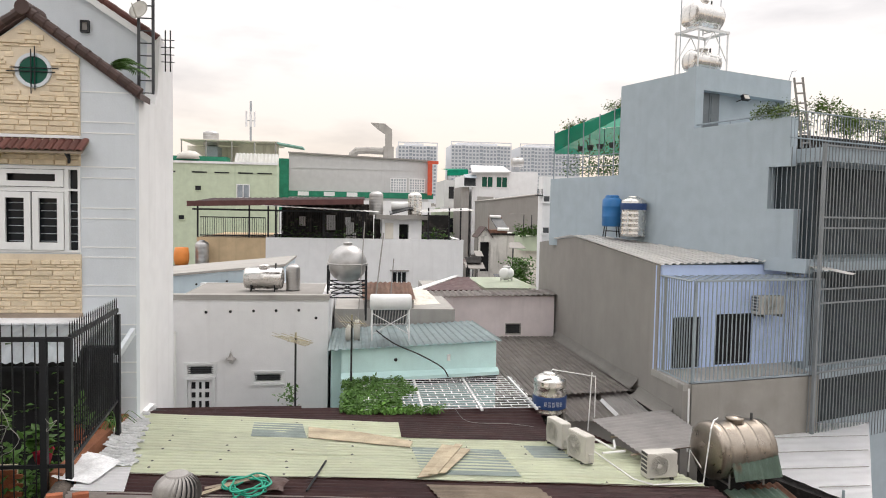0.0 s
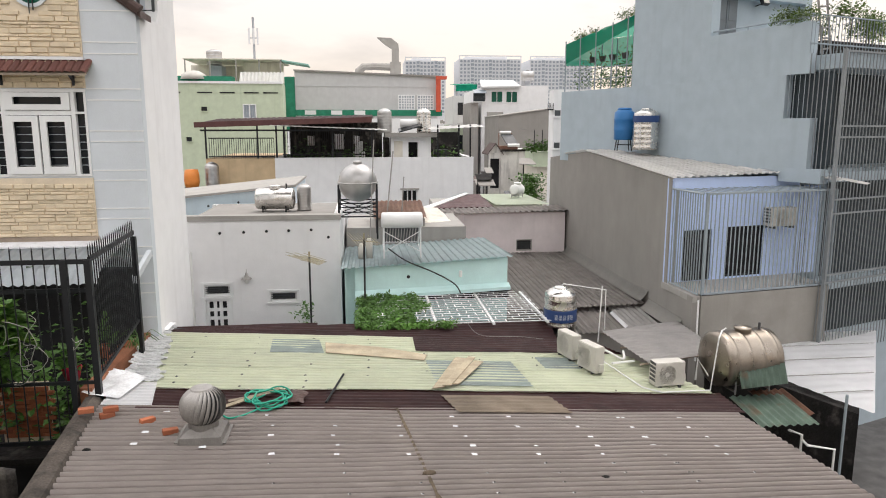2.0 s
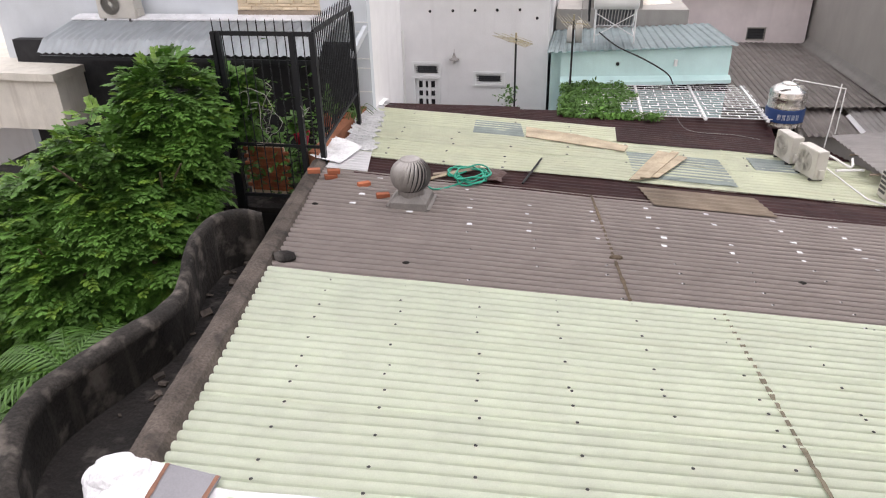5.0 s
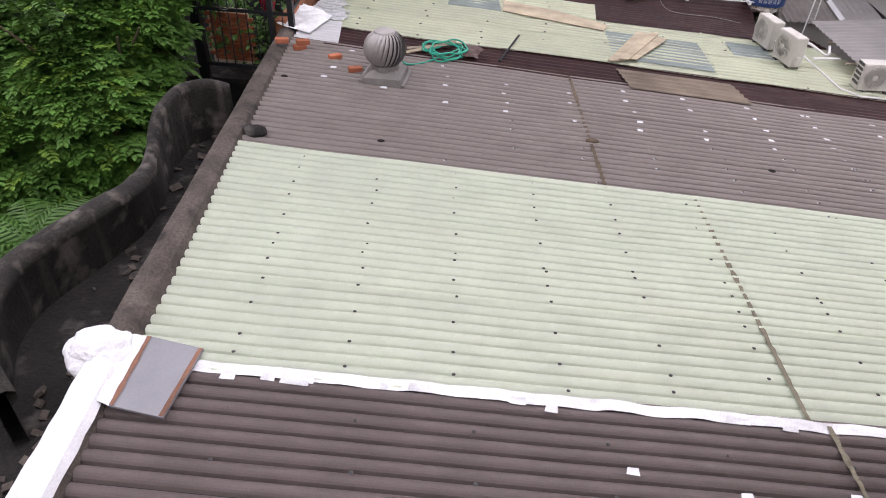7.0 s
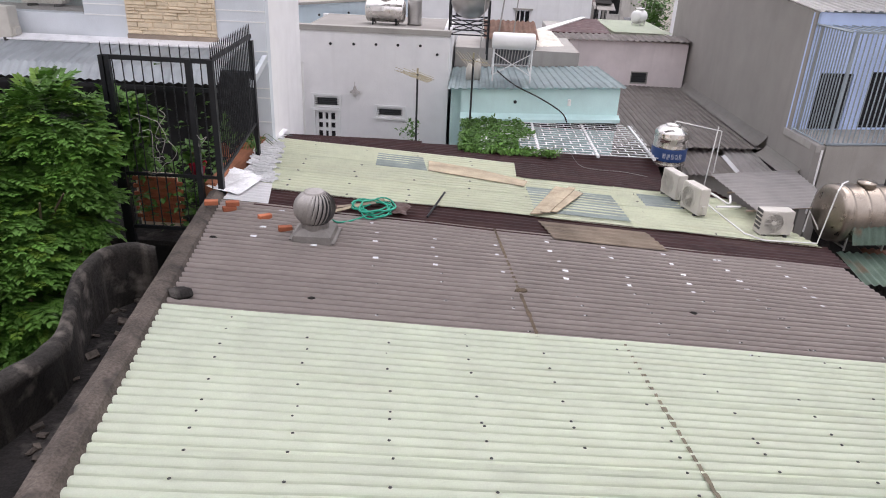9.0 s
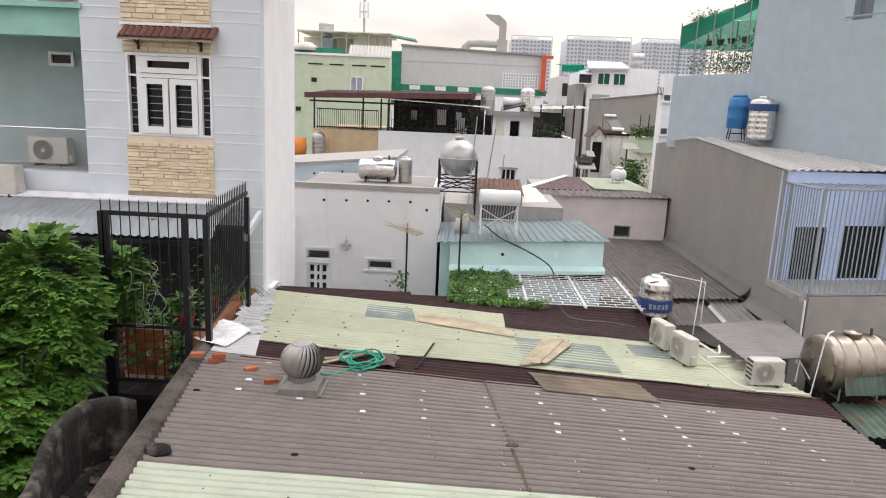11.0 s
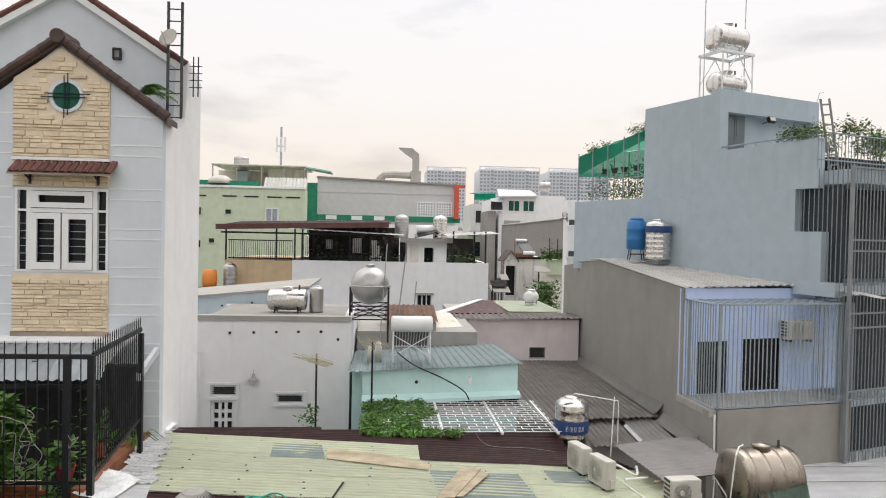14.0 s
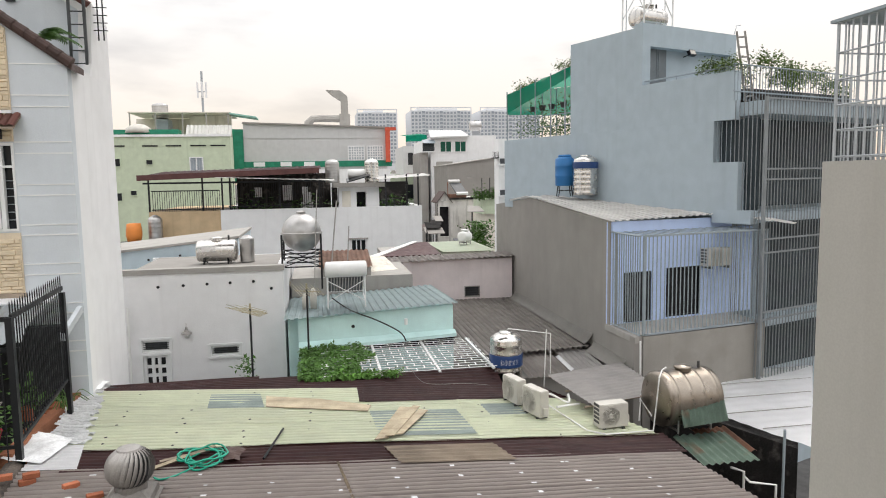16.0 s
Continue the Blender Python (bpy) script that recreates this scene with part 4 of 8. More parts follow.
# dark core gives the gaps between blades their inner shade
part("core", lathe(bmn(), [(0.15, 0.2), (0.22, 0.35), (0.22, 0.55), (0.1, 0.7)], 20), "louvre", tv)
for k in range(26):
    bm = bmn()
    prev = None
    for j in range(9):
        u = j / 8
        ph = math.pi * (0.14 + 0.74 * u)
        r, z = 0.305 * math.sin(ph) ** 0.8, 0.47 - 0.255 * math.cos(ph)
        a0 = k * math.tau / 26 + 0.55 * (u - 0.5)
        pa = Vector((r * math.cos(a0), r * math.sin(a0), z))
        pb = Vector((r * 0.88 * math.cos(a0 + 0.225), r * 0.88 * math.sin(a0 + 0.225), z))
        row = [bm.verts.new(pa), bm.verts.new(pa.lerp(pb, 0.5) * 1.012), bm.verts.new(pb)]
        if prev:
            bm.faces.new((prev[0], prev[1], row[1], row[0]))
            bm.faces.new((prev[1], prev[2], row[2], row[1]))
        prev = row
    part("blade", bm, "alu", tv, smooth=True)
part("cap", lathe(bmn(), [(0.15, 0.70), (0.14, 0.725), (0.08, 0.745), (0.01, 0.75)], 20), "alu", tv)

# ---- loose bricks, hose, sticks, stones ----


def brick_mesh():
    bm = bmn()
    box(bm, -0.1, 0.1, -0.05, 0.05, 0, 0.07)
    bmesh.ops.bevel(bm, geom=bm.edges[:], offset=0.006, segments=1, affect="EDGES")
    return bm


for x, y, a, up in ((-3.95, 9.9, 20, 0.0), (-3.72, 10.02, 30, 0.0), (-3.68, 10.06, 25, 0.075), (-3.12, 9.85, 40, 0.0), (-2.72, 9.5, 25, 0.0)):
    t = tagged(part("brick", brick_mesh(), "brick"), "loose red clay brick on the tin roof", "brick", "loose bricks")
    t.matrix_basis = pose(x, y, roof_z(x, y) + 0.02 + up + (0.12 if x < -3.9 else 0), 0, 3, a)
for x, y, s, mt, lb in ((-3.4, 7.3, 0.13, "cement_dark", "dark lump of concrete on the roof edge"), (-1.9, 7.55, 0.05, "cement_dark", "small dark stone on the roof"), (0.72, 8.35, 0.075, "bark", "rusty brown clump beside the roof seam"), (3.0, 8.25, 0.045, "cement_dark", "small dark stone on the roof"), (-3.62, 9.0, 0.04, "cement_dark", "small dark stone on the roof")):
    bm = bmn()
    bmesh.ops.create_icosphere(bm, subdivisions=2, radius=s)
    for v in bm.verts:
        v.co = Vector((v.co.x * 1.25, v.co.y * 0.85, v.co.z * 0.6)) * (1 + 0.35 * noise.noise(v.co * 9 + Vector((x, y, 0))))
    t = tagged(part("stone", bm, mt), lb, "stone")
    t.location = rp(x, y, s * 0.4)
ho = thing("garden_hose", "coiled green garden hose on the roof", "hose")
pts = []
for k in range(150):
    a = k * math.tau / 30
    r = 0.24 + 0.05 * math.sin(k * 0.37) + 0.03 * math.cos(k * 0.9)
    x, y = -1.55 + r * math.cos(a) * 1.15 + 0.05 * math.sin(k * 0.06), 10.62 + r * math.sin(a) * 1.3
    pts.append(rp(x, y, 0.05 + 0.0007 * k + 0.015 * math.sin(k * 0.8)))
pts += curve_pts([pts[-1], rp(-1.75, 10.2, 0.04), rp(-2.0, 9.98, 0.04), rp(-2.12, 10.05, 0.04)], 6)
part("coil", pipe(bmn(), pts, 0.014, 6), "green_hose", ho, smooth=True)
for a, b, r, mt, lb in (((-2.25, 10.25), (-1.45, 11.05), 0.03, "plank", "thin weathered wooden batten"), ((-2.15, 10.55), (-1.5, 10.9), 0.025, "old_wood", "thin weathered wooden batten"), ((-0.68, 10.55), (-0.45, 11.75), 0.02, "black_iron", "thin black iron rod lying on the roof")):
    t = thing("batten", lb, "batten")
    part("stick", rod(bmn(), rp(*a, 0.06), rp(*b, 0.08), r, 4), mt, t)
t = thing("rusty_offcut", "crumpled rusty metal offcut beside the hose", "scrap")
part("scrap", crumpled(bmn(), [rp(-1.25, 10.5, 0.05), rp(-1.0, 10.4, 0.05), rp(-0.95, 10.8, 0.07), rp(-1.2, 10.95, 0.05)], 8, 8, 0.06, 21.0), "roof_tile", t)


# ---- air conditioner condenser ----
def condenser(m, label, w=0.72, h=0.52, d=0.27, group="condensers"):
    t = thing("condenser_unit", label, "air conditioner", m, group)
    bm = bmn()
    box(bm, -w / 2, w / 2, 0, d, 0.04, h)
    bmesh.ops.bevel(bm, geom=bm.edges[:], offset=0.012, segments=2, affect="EDGES")
    part("casing", bm, "plastic", t)
    cx, cz, r = -w * 0.12, h / 2 + 0.02, h * 0.40
    bm = bmn()
    fm = pose(cx, -0.004, cz, 90, 0, 0)
    lathe(bm, [(r, 0.0), (r, 0.006), (r * 0.9, 0.006), (r * 0.9, 0.0)], 28, fm)
    for k in range(1, 7):
        rr = r * k / 7
        lathe(bm, [(rr + 0.002, 0.002), (rr + 0.002, 0.008), (rr - 0.002, 0.008), (rr - 0.002, 0.002)], 24, fm)
    for k in range(12):
        a = k * math.tau / 12
        rod(bm, fm @ Vector((0.03 * math.cos(a), 0.03 * math.sin(a), 0.006)), fm @ Vector((r * math.cos(a), r * math.sin(a), 0.006)), 0.003, 4)
    part("grille", bm, "plastic", t)
    part("fan_opening", lathe(bmn(), [(r * 0.95, 0.0), (r * 0.95, 0.002)], 28, pose(cx, -0.001, cz, 90, 0, 0)), "dark_plastic", t)
    part("hub", lathe(bmn(), [(0.045, 0.004), (0.04, 0.012)], 16, pose(cx, -0.002, cz, 90, 0, 0)), "plastic", t)
    bm = bmn()
    for k in range(5):
        box(bm, -w / 2 - 0.004, -w / 2 + 0.004, 0.03, d - 0.03, 0.12 + k * 0.075, 0.165 + k * 0.075)
    part("side_louvre", bm, "dark_plastic", t)
    part("service_cover", box(bmn(), w / 2 - 0.002, w / 2 + 0.05, 0.06, d - 0.06, 0.08, 0.22), "plastic", t)
    for sx in (-1, 1):
        part("foot", box(bmn(), sx * w * 0.33 - 0.02, sx * w * 0.33 + 0.02, -0.02, d + 0.02, -0.02, 0.04), "dark_plastic", t)
    return t


condenser(pose(5.29, 11.42, roof_z(5.4, 11) + 0.03, 0, 0, 5), "off-white condenser unit standing on the tin roof", 0.56, 0.47, 0.26)
condenser(pose(3.80, 12.93, roof_z(4, 13) + 0.05, 0, 0, -74), "off-white condenser unit turned sideways on the roof", 0.56, 0.52, 0.2)
condenser(pose(4.00, 12.2, roof_z(4.3, 12) + 0.05, 0, 0, -72), "off-white condenser unit turned sideways on the roof", 0.56, 0.53, 0.2)


# ---- tanks ----
def horizontal_tank(m, label, length, r, material="steel", ribs=4, legs=True, leg_h=0.25, leg_mat="steel_dull"):
    t = thing("water_tank", label, "water tank", m, "water tanks")
    prof = [(0.01, -length / 2 - 0.05), (r * 0.5, -length / 2 - 0.045), (r * 0.88, -length / 2 - 0.02), (r, -length / 2 + 0.02)]
    for k in range(ribs):
        z = -length / 2 + length * (k + 0.5) / ribs
        prof += [(r * 0.999, z - 0.05), (r, z - 0.022), (r * 1.018, z - 0.014), (r * 1.018, z + 0.014), (r, z + 0.022), (r * 0.999, z + 0.05)]
    prof += [(r, length / 2 - 0.02), (r * 0.88, length / 2 + 0.02), (r * 0.5, length / 2 + 0.045), (0.01, length / 2 + 0.05)]
    part("body", lathe(bmn(), prof, 40, pose(0, 0, r + leg_h, 0, 90, 0)), material, t, smooth=True)
    part("hatch", lathe(bmn(), [(0.14, 0), (0.14, 0.05), (0.16, 0.06), (0.15, 0.09), (0.01, 0.11)], 20, pose(0, 0, 2 * r + leg_h - 0.02)), material, t, smooth=True)
    part("outlet", rod(bmn(), (length * 0.32, 0, 2 * r + leg_h - 0.03), (length * 0.32, 0, 2 * r + leg_h + 0.12), 0.025), "dark_plastic", t)
    if legs:
        for sx in (-1, 1):
            bm = bmn()
            x = sx * length * 0.32
            for sy in (-1, 1):
                rod(bm, (x, sy * r * 0.75, 0), (x, sy * r * 0.75, leg_h + r * 0.5), 0.018)
            rod(bm, (x, -r * 0.75, leg_h * 0.9), (x, r * 0.75, leg_h * 0.9), 0.018)
            part("cradle", bm, leg_mat, t)
    return t


def vertical_tank(m, label, h, r, material="steel", band=None, ribs=7):
    t = thing("water_tank", label, "water tank", m, "water tanks")
    prof = [(r * 0.96, 0.0), (r, 0.03)]
    for k in range(ribs):
        z = h * (k + 0.5) / ribs * 0.86
        prof += [(r, z - 0.03), (r * 1.03, z), (r, z + 0.03)]
    prof += [(r, h * 0.86), (r * 0.97, h * 0.89), (r * 0.7, h * 0.95), (r * 0.42, h * 0.975)]
    part("body", lathe(bmn(), prof, 40), material, t, smooth=True)
    part("lid", lathe(bmn(), [(r * 0.45, h * 0.96), (r * 0.45, h * 0.985), (r * 0.36, h), (0.01, h * 1.01)], 24), material, t, smooth=True)
    if band:
        part("band", lathe(bmn(), [(r * 1.035, h * band[0]), (r * 1.04, h * band[0] + 0.01), (r * 1.04, h * band[1] - 0.01), (r * 1.035, h * band[1])], 40), band[2], t, smooth=True)
    return t


horizontal_tank(pose(6.78, 11.78, 3.5, 0, 0, 8), "large brownish stainless steel water tank lying on its side", 1.1, 0.5, "steel_warm", 4, leg_h=0.06)
vt = vertical_tank(pose(4.25, 14.85, 3.42), "stainless steel water tank with a dark blue band", 1.33, 0.355, "steel", (0.43, 0.63, "blue_band"), 6)
bm = bmn()
for k in range(5):
    a0 = -2.15 + k * 0.24
    for j in range(4):
        a = a0 + j * 0.045
        p = Vector((0.363 * math.cos(a), 0.363 * math.sin(a), 0))
        rod(bm, p + Vector((0, 0, 0.64)), p + Vector((0, 0, 0.75)), 0.008, 4)
part("mark", bm, "pvc", vt, "row of plain pale marks")
vertical_tank(pose(8.05, 19.75, 7.58), "stainless steel water tank with a blue band beside a blue one", 1.18, 0.36, "steel", (0.66, 0.82, "blue_band"), 7)
bt = thing("plastic_tank", "blue plastic water tank on an iron stand", "water tank", pose(7.68, 20.5, 7.53))
part("body", lathe(bmn(), [(0.26, 0.32), (0.29, 0.36), (0.29, 0.6), (0.3, 0.62), (0.29, 0.64), (0.29, 0.9), (0.3, 0.92), (0.29, 0.94), (0.29, 1.12), (0.2, 1.2)], 28), "blue_plastic", bt, smooth=True)
part("lid", lathe(bmn(), [(0.2, 1.19), (0.21, 1.22), (0.18, 1.26), (0.01, 1.27)], 20), "blue_plastic", bt)
bm = bmn()
for k in range(4):
    a = k * math.tau / 4 + 0.6
    rod(bm, (0.3 * math.cos(a), 0.3 * math.sin(a), 0), (0.24 * math.cos(a), 0.24 * math.sin(a), 0.34), 0.016)
    b = a + math.tau / 4
    rod(bm, (0.28 * math.cos(a), 0.28 * math.sin(a), 0.18), (0.28 * math.cos(b), 0.28 * math.sin(b), 0.18), 0.012)
part("stand", bm, "black_iron", bt)
st = thing("spherical_tank", "round dull steel water tank on a black iron stand", "water tank", pose(-0.22, 19.0, 5.3))
bm = bmn()
bmesh.ops.create_uvsphere(bm, u_segments=40, v_segments=20, radius=0.515)
bmesh.ops.translate(bm, verts=bm.verts, vec=(0, 0, 1.46))
part("body", bm, "steel_dull", st, smooth=True)
part("seam", lathe(bmn(), [(0.542, 1.44), (0.55, 1.45), (0.55, 1.47), (0.542, 1.48)], 40), "steel_dull", st)
part("cap", lathe(bmn(), [(0.12, 1.97), (0.12, 2.02), (0.02, 2.05)], 16), "steel_dull", st)
bm = bmn()
for sx in (-1, 1):
    for sy in (-1, 1):
        rod(bm, (sx * 0.5, sy * 0.5, 0), (sx * 0.5, sy * 0.5, 1.45), 0.025)
    for z in (0.6, 0.85, 0.95):
        rod(bm, (sx * 0.5, -0.5, z), (sx * 0.5, 0.5, z), 0.02)
        rod(bm, (-0.5, sx * 0.5, z), (0.5, sx * 0.5, z), 0.02)
    rod(bm, (-0.5, sx * 0.5, 0.6), (0.5, sx * 0.5, 0.95), 0.014)
    rod(bm, (0.5, sx * 0.5, 0.6), (-0.5, sx * 0.5, 0.95), 0.014)
part("stand", bm, "black_iron", st)
horizontal_tank(pose(-2.48, 19.6, 5.945, 0, 0, -3), "stainless steel water tank lying on a white house roof", 0.98, 0.29, "steel", 0, leg_h=0.06, leg_mat="black_iron")
vertical_tank(pose(-1.71, 19.7, 5.945), "slim ribbed stainless steel water tank", 0.74, 0.19, "steel_dull", None, 8)

# ---- solar water heater ----
sh = thing("solar_heater", "white solar water heater with glass tubes on a roof frame", "solar heater", pose(0.84, 16.75, 5.365))
part("drum", lathe(bmn(), [(0.01, -0.5), (0.16, -0.49), (0.19, -0.46), (0.19, 0.46), (0.16, 0.49), (0.01, 0.5)], 28, pose(0, 0, 0.66, 0, 90, 0)), "white_iron", sh, smooth=True)
for k in range(12):
    x = -0.38 + k * 0.07
    part("tube", rod(bmn(), (x, 0.05, 0.55), (x, 0.8, 0.02), 0.024, 8), "louvre", sh, smooth=True)
for sx in (-1, 1):
    bm = bmn()
    rod(bm, (sx * 0.44, -0.12, -0.25), (sx * 0.44, -0.05, 0.6), 0.018)
    rod(bm, (sx * 0.44, 0.8, -0.1), (sx * 0.44, 0.02, 0.55), 0.018)
    rod(bm, (sx * 0.44, -0.12, -0.1), (sx * 0.44, 0.8, -0.05), 0.014)
    part("frame_side", bm, "white_iron", sh)
bm = bmn()
rod(bm, (-0.44, -0.12, -0.1), (0.44, -0.06, 0.4), 0.012)
rod(bm, (0.44, -0.12, -0.1), (-0.44, -0.06, 0.4), 0.012)
rod(bm, (-0.44, 0.8, 0.0), (0.44, 0.8, 0.0), 0.02)
part("brace", bm, "white_iron", sh)


# ---- television antennas ----
def antenna(m, label, h, yaw):
    t = thing("tv_antenna", label, "antenna", m, "antennas")
    part("mast", rod(bmn(), (0, 0, 0), (0, 0, h), 0.022), "black_iron", t)
    q = pose(0, 0, h - 0.06, 10, 8, yaw)
    part("boom", rod(bmn(), q @ Vector((-0.28, 0, 0)), q @ Vector((0.34, 0, 0)), 0.011), "brass", t)
    for k in range(9):
        x = -0.27 + k * 0.074
        w = 0.44 - 0.025 * k
        part("element", rod(bmn(), q @ Vector((x, -w, 0.01)), q @ Vector((x, w, 0.01)), 0.006, 4), "brass", t)
        if k % 3 == 0:
            part("element", rod(bmn(), q @ Vector((x, -w, 0.07)), q @ Vector((x, w, 0.07)), 0.006, 4), "brass", t)
    part("reflector", box(bmn(), -0.02, 0.02, -0.02, 0.02, h, h + 0.12), "brass", t)
    return t


antenna(pose(-1.25, 15.2, 3.6), "old yagi television antenna on a black mast", 1.85, 60)
antenna(pose(-0.07, 15.75, 4.3), "old yagi television antenna on a black mast", 1.45, 20)

# ---- lattice pergola and vine ----
lt = thing("lattice_roof", "white painted steel lattice roof over a yard", "pergola", pose(0, 0, 4.36))
for j in range(15):
    y = 13.45 + j * 0.185
    part("bar", box(bmn(), 0.2, 3.68 - (y - 13.45) * 0.08, y - 0.011, y + 0.011, -0.005, 0.006), "white_iron", lt)
for k in range(20):
    x = 0.3 + k * 0.176
    for j in range(14):
        if (j + k) % 2 == 0:
            y = 13.45 + j * 0.185
            part("short_bar", box(bmn(), x - 0.009, x + 0.009, y, y + 0.185, -0.004, 0.005), "white_iron", lt)
for x in (0.2, 1.35, 2.5, 3.6):
    part("rafter", box(bmn(), x - 0.025, x + 0.025, 13.4, 16.1, -0.045, -0.008), "white_iron", lt)


def leaves(bm, count, place, size, seed, tilt=0.9, up=0.4):
    """Folded pointed leaves at the places that place(r) gives with a direction."""
    r = random.Random(seed)
    for _ in range(count):
        p, d = place(r)
        s = size * r.uniform(0.6, 1.25)
        d = (Vector(d) + Vector((r.uniform(-tilt, tilt), r.uniform(-tilt, tilt), r.uniform(-tilt, tilt) * 0.7))).normalized()
        side = d.cross(Vector((0, 0, 1)) + Vector((r.uniform(-up, up), r.uniform(-up, up), 0))).normalized()
        nrm = side.cross(d)
        a, b, c = p, p + d * s, p + d * s * 0.45
        w = s * r.uniform(0.24, 0.34)
        va, vb = bm.verts.new(a), bm.verts.new(b - nrm * s * 0.12)
        vl, vr = bm.verts.new(c + side * w + nrm * s * 0.08), bm.verts.new(c - side * w + nrm * s * 0.08)
        bm.faces.new((va, vr, vb))
        bm.faces.new((va, vb, vl))
    return bm


vn = thing("climbing_vine", "dense green vine trained over the lattice", "vine")


def on_mat(r):
    while True:
        x, y = r.uniform(-0.24, 1.8), r.uniform(13.45, 16.0)
        if noise.noise((x * 1.3, y * 1.3, 0.0)) + 0.95 - max(0, x - 0.75) * (0.5 + (y - 13.4) * 0.9) > 0.45:
            break
    return Vector((x, y, 4.36 + 0.10 * max(0, noise.noise((x * 2.5, y * 2.5, 5.0)) + 0.3) + r.uniform(-0.1, 0.03))), (r.uniform(-1, 1), -0.6, -0.25)


def on_front(r):
    x = r.uniform(-0.2, 1.7)
    return Vector((x, 13.45 + r.uniform(-0.1, 0.1), 4.40 - abs(r.gauss(0, 0.035)) - 0.06 * noise.noise((x * 3, 0, 0)))), (r.uniform(-0.6, 0.6), -0.6, -0.25)


part("foliage", leaves(bmn(), 3600, on_mat, 0.105, 3), "leaf_dark", vn)
part("front_foliage", leaves(bmn(), 600, on_front, 0.105, 4), "leaf", vn)
part("young_foliage", leaves(bmn(), 500, on_mat, 0.1, 6), "leaf", vn)


def slide_along_rays(ob, base):
    """Slides pergola and vine along camera rays to fit the view, yard side lower."""
    # top is the camera eye that the rays start from
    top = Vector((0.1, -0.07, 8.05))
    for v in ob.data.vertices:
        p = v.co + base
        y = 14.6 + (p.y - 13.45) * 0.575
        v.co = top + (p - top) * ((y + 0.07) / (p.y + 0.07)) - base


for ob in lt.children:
    slide_along_rays(ob, Vector((0, 0, 4.36)))
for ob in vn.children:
    slide_along_rays(ob, Vector((0, 0, 0)))
t = thing("wall_shrub", "small wild shrub growing at the wall foot", "plant")


def on_shrub(r):
    a = r.uniform(0, math.tau)
    return Vector((-1.25 - 0.12 + 0.22 * r.gauss(0, 0.6) * math.cos(a), 15.25 + 0.1 * math.sin(a), 4.1 + r.uniform(-0.1, 0.3))), (math.cos(a), math.sin(a), 0.5)


part("foliage", leaves(bmn(), 90, on_shrub, 0.11, 9), "leaf_dark", t)

# ---- tree behind the garden wall ----
tr = thing("garden_tree", "leafy green tree beside an iron fence", "tree")
bm = bmn()
rod(bm, (-7.0, 8.7, 0), (-6.85, 8.8, 2.2), 0.17, 10, 0.13)
rr = random.Random(5)
for k in range(11):
    a, e = k * 2.4, rr.uniform(0.35, 1.1)
    p = Vector((-6.85, 8.8, 1.9 + 0.1 * k))
    q = p + Vector((math.cos(a) * math.cos(e) * 1.3, math.sin(a) * math.cos(e) * 1.2, math.sin(e) * 1.6))
    rod(bm, p, q, 0.07, 6, 0.035)
    for j in range(3):
        s = q + Vector((rr.uniform(-0.7, 0.7), rr.uniform(-0.7, 0.7), rr.uniform(0.1, 0.8)))
        rod(bm, q, s, 0.03, 5, 0.012)
part("trunk", bm, "bark", tr)
LOBES = ((-6.15, 9.7, 4.8, 0.68, 0.6, 1.25), (-6.85, 9.0, 4.05, 1.0, 1.1, 1.25), (-7.7, 8.8, 3.2, 1.3, 1.2, 1.4), (-8.8, 9.0, 2.6, 0.9, 1.0, 1.0), (-6.5, 8.55, 3.5, 0.78, 0.75, 1.2), (-7.3, 7.9, 2.8, 0.9, 0.7, 1.2), (-7.9, 8.0, 2.0, 1.0, 0.7, 1.1), (-5.75, 11.1, 5.1, 0.34, 0.25, 0.55))


def spray(bm, p, d, size, r):
    """A drooping twig with paired pointed leaflets, broad like a fan."""
    d = d.normalized()
    side = d.cross(Vector((0, 0, 1)))
    side = side.normalized() if side.length > 0.05 else Vector((1, 0, 0))
    up = side.cross(d)
    n = r.randint(4, 6)
    for j in range(n):
        u = (j + 0.6) / n
        q = p + d * size * u - Vector((0, 0, 1)) * size * 0.35 * u * u
        w = size * 0.52 * (1.05 - 0.5 * abs(u - 0.4))
        for sg in (-1, 1):
            e = (side * sg * (1.0 - 0.35 * u) + d * (0.35 + 0.75 * u) - up * r.uniform(0.05, 0.45)).normalized() * w * r.uniform(0.8, 1.15)
            h = e.cross(up).normalized() * w * 0.31
            a, m, b = bm.verts.new(q), q + e * 0.5 + up * w * 0.07, bm.verts.new(q + e)
            v1, v2 = bm.verts.new(m + h), bm.verts.new(m - h)
            bm.faces.new((a, v2, b))
            bm.faces.new((a, b, v1))


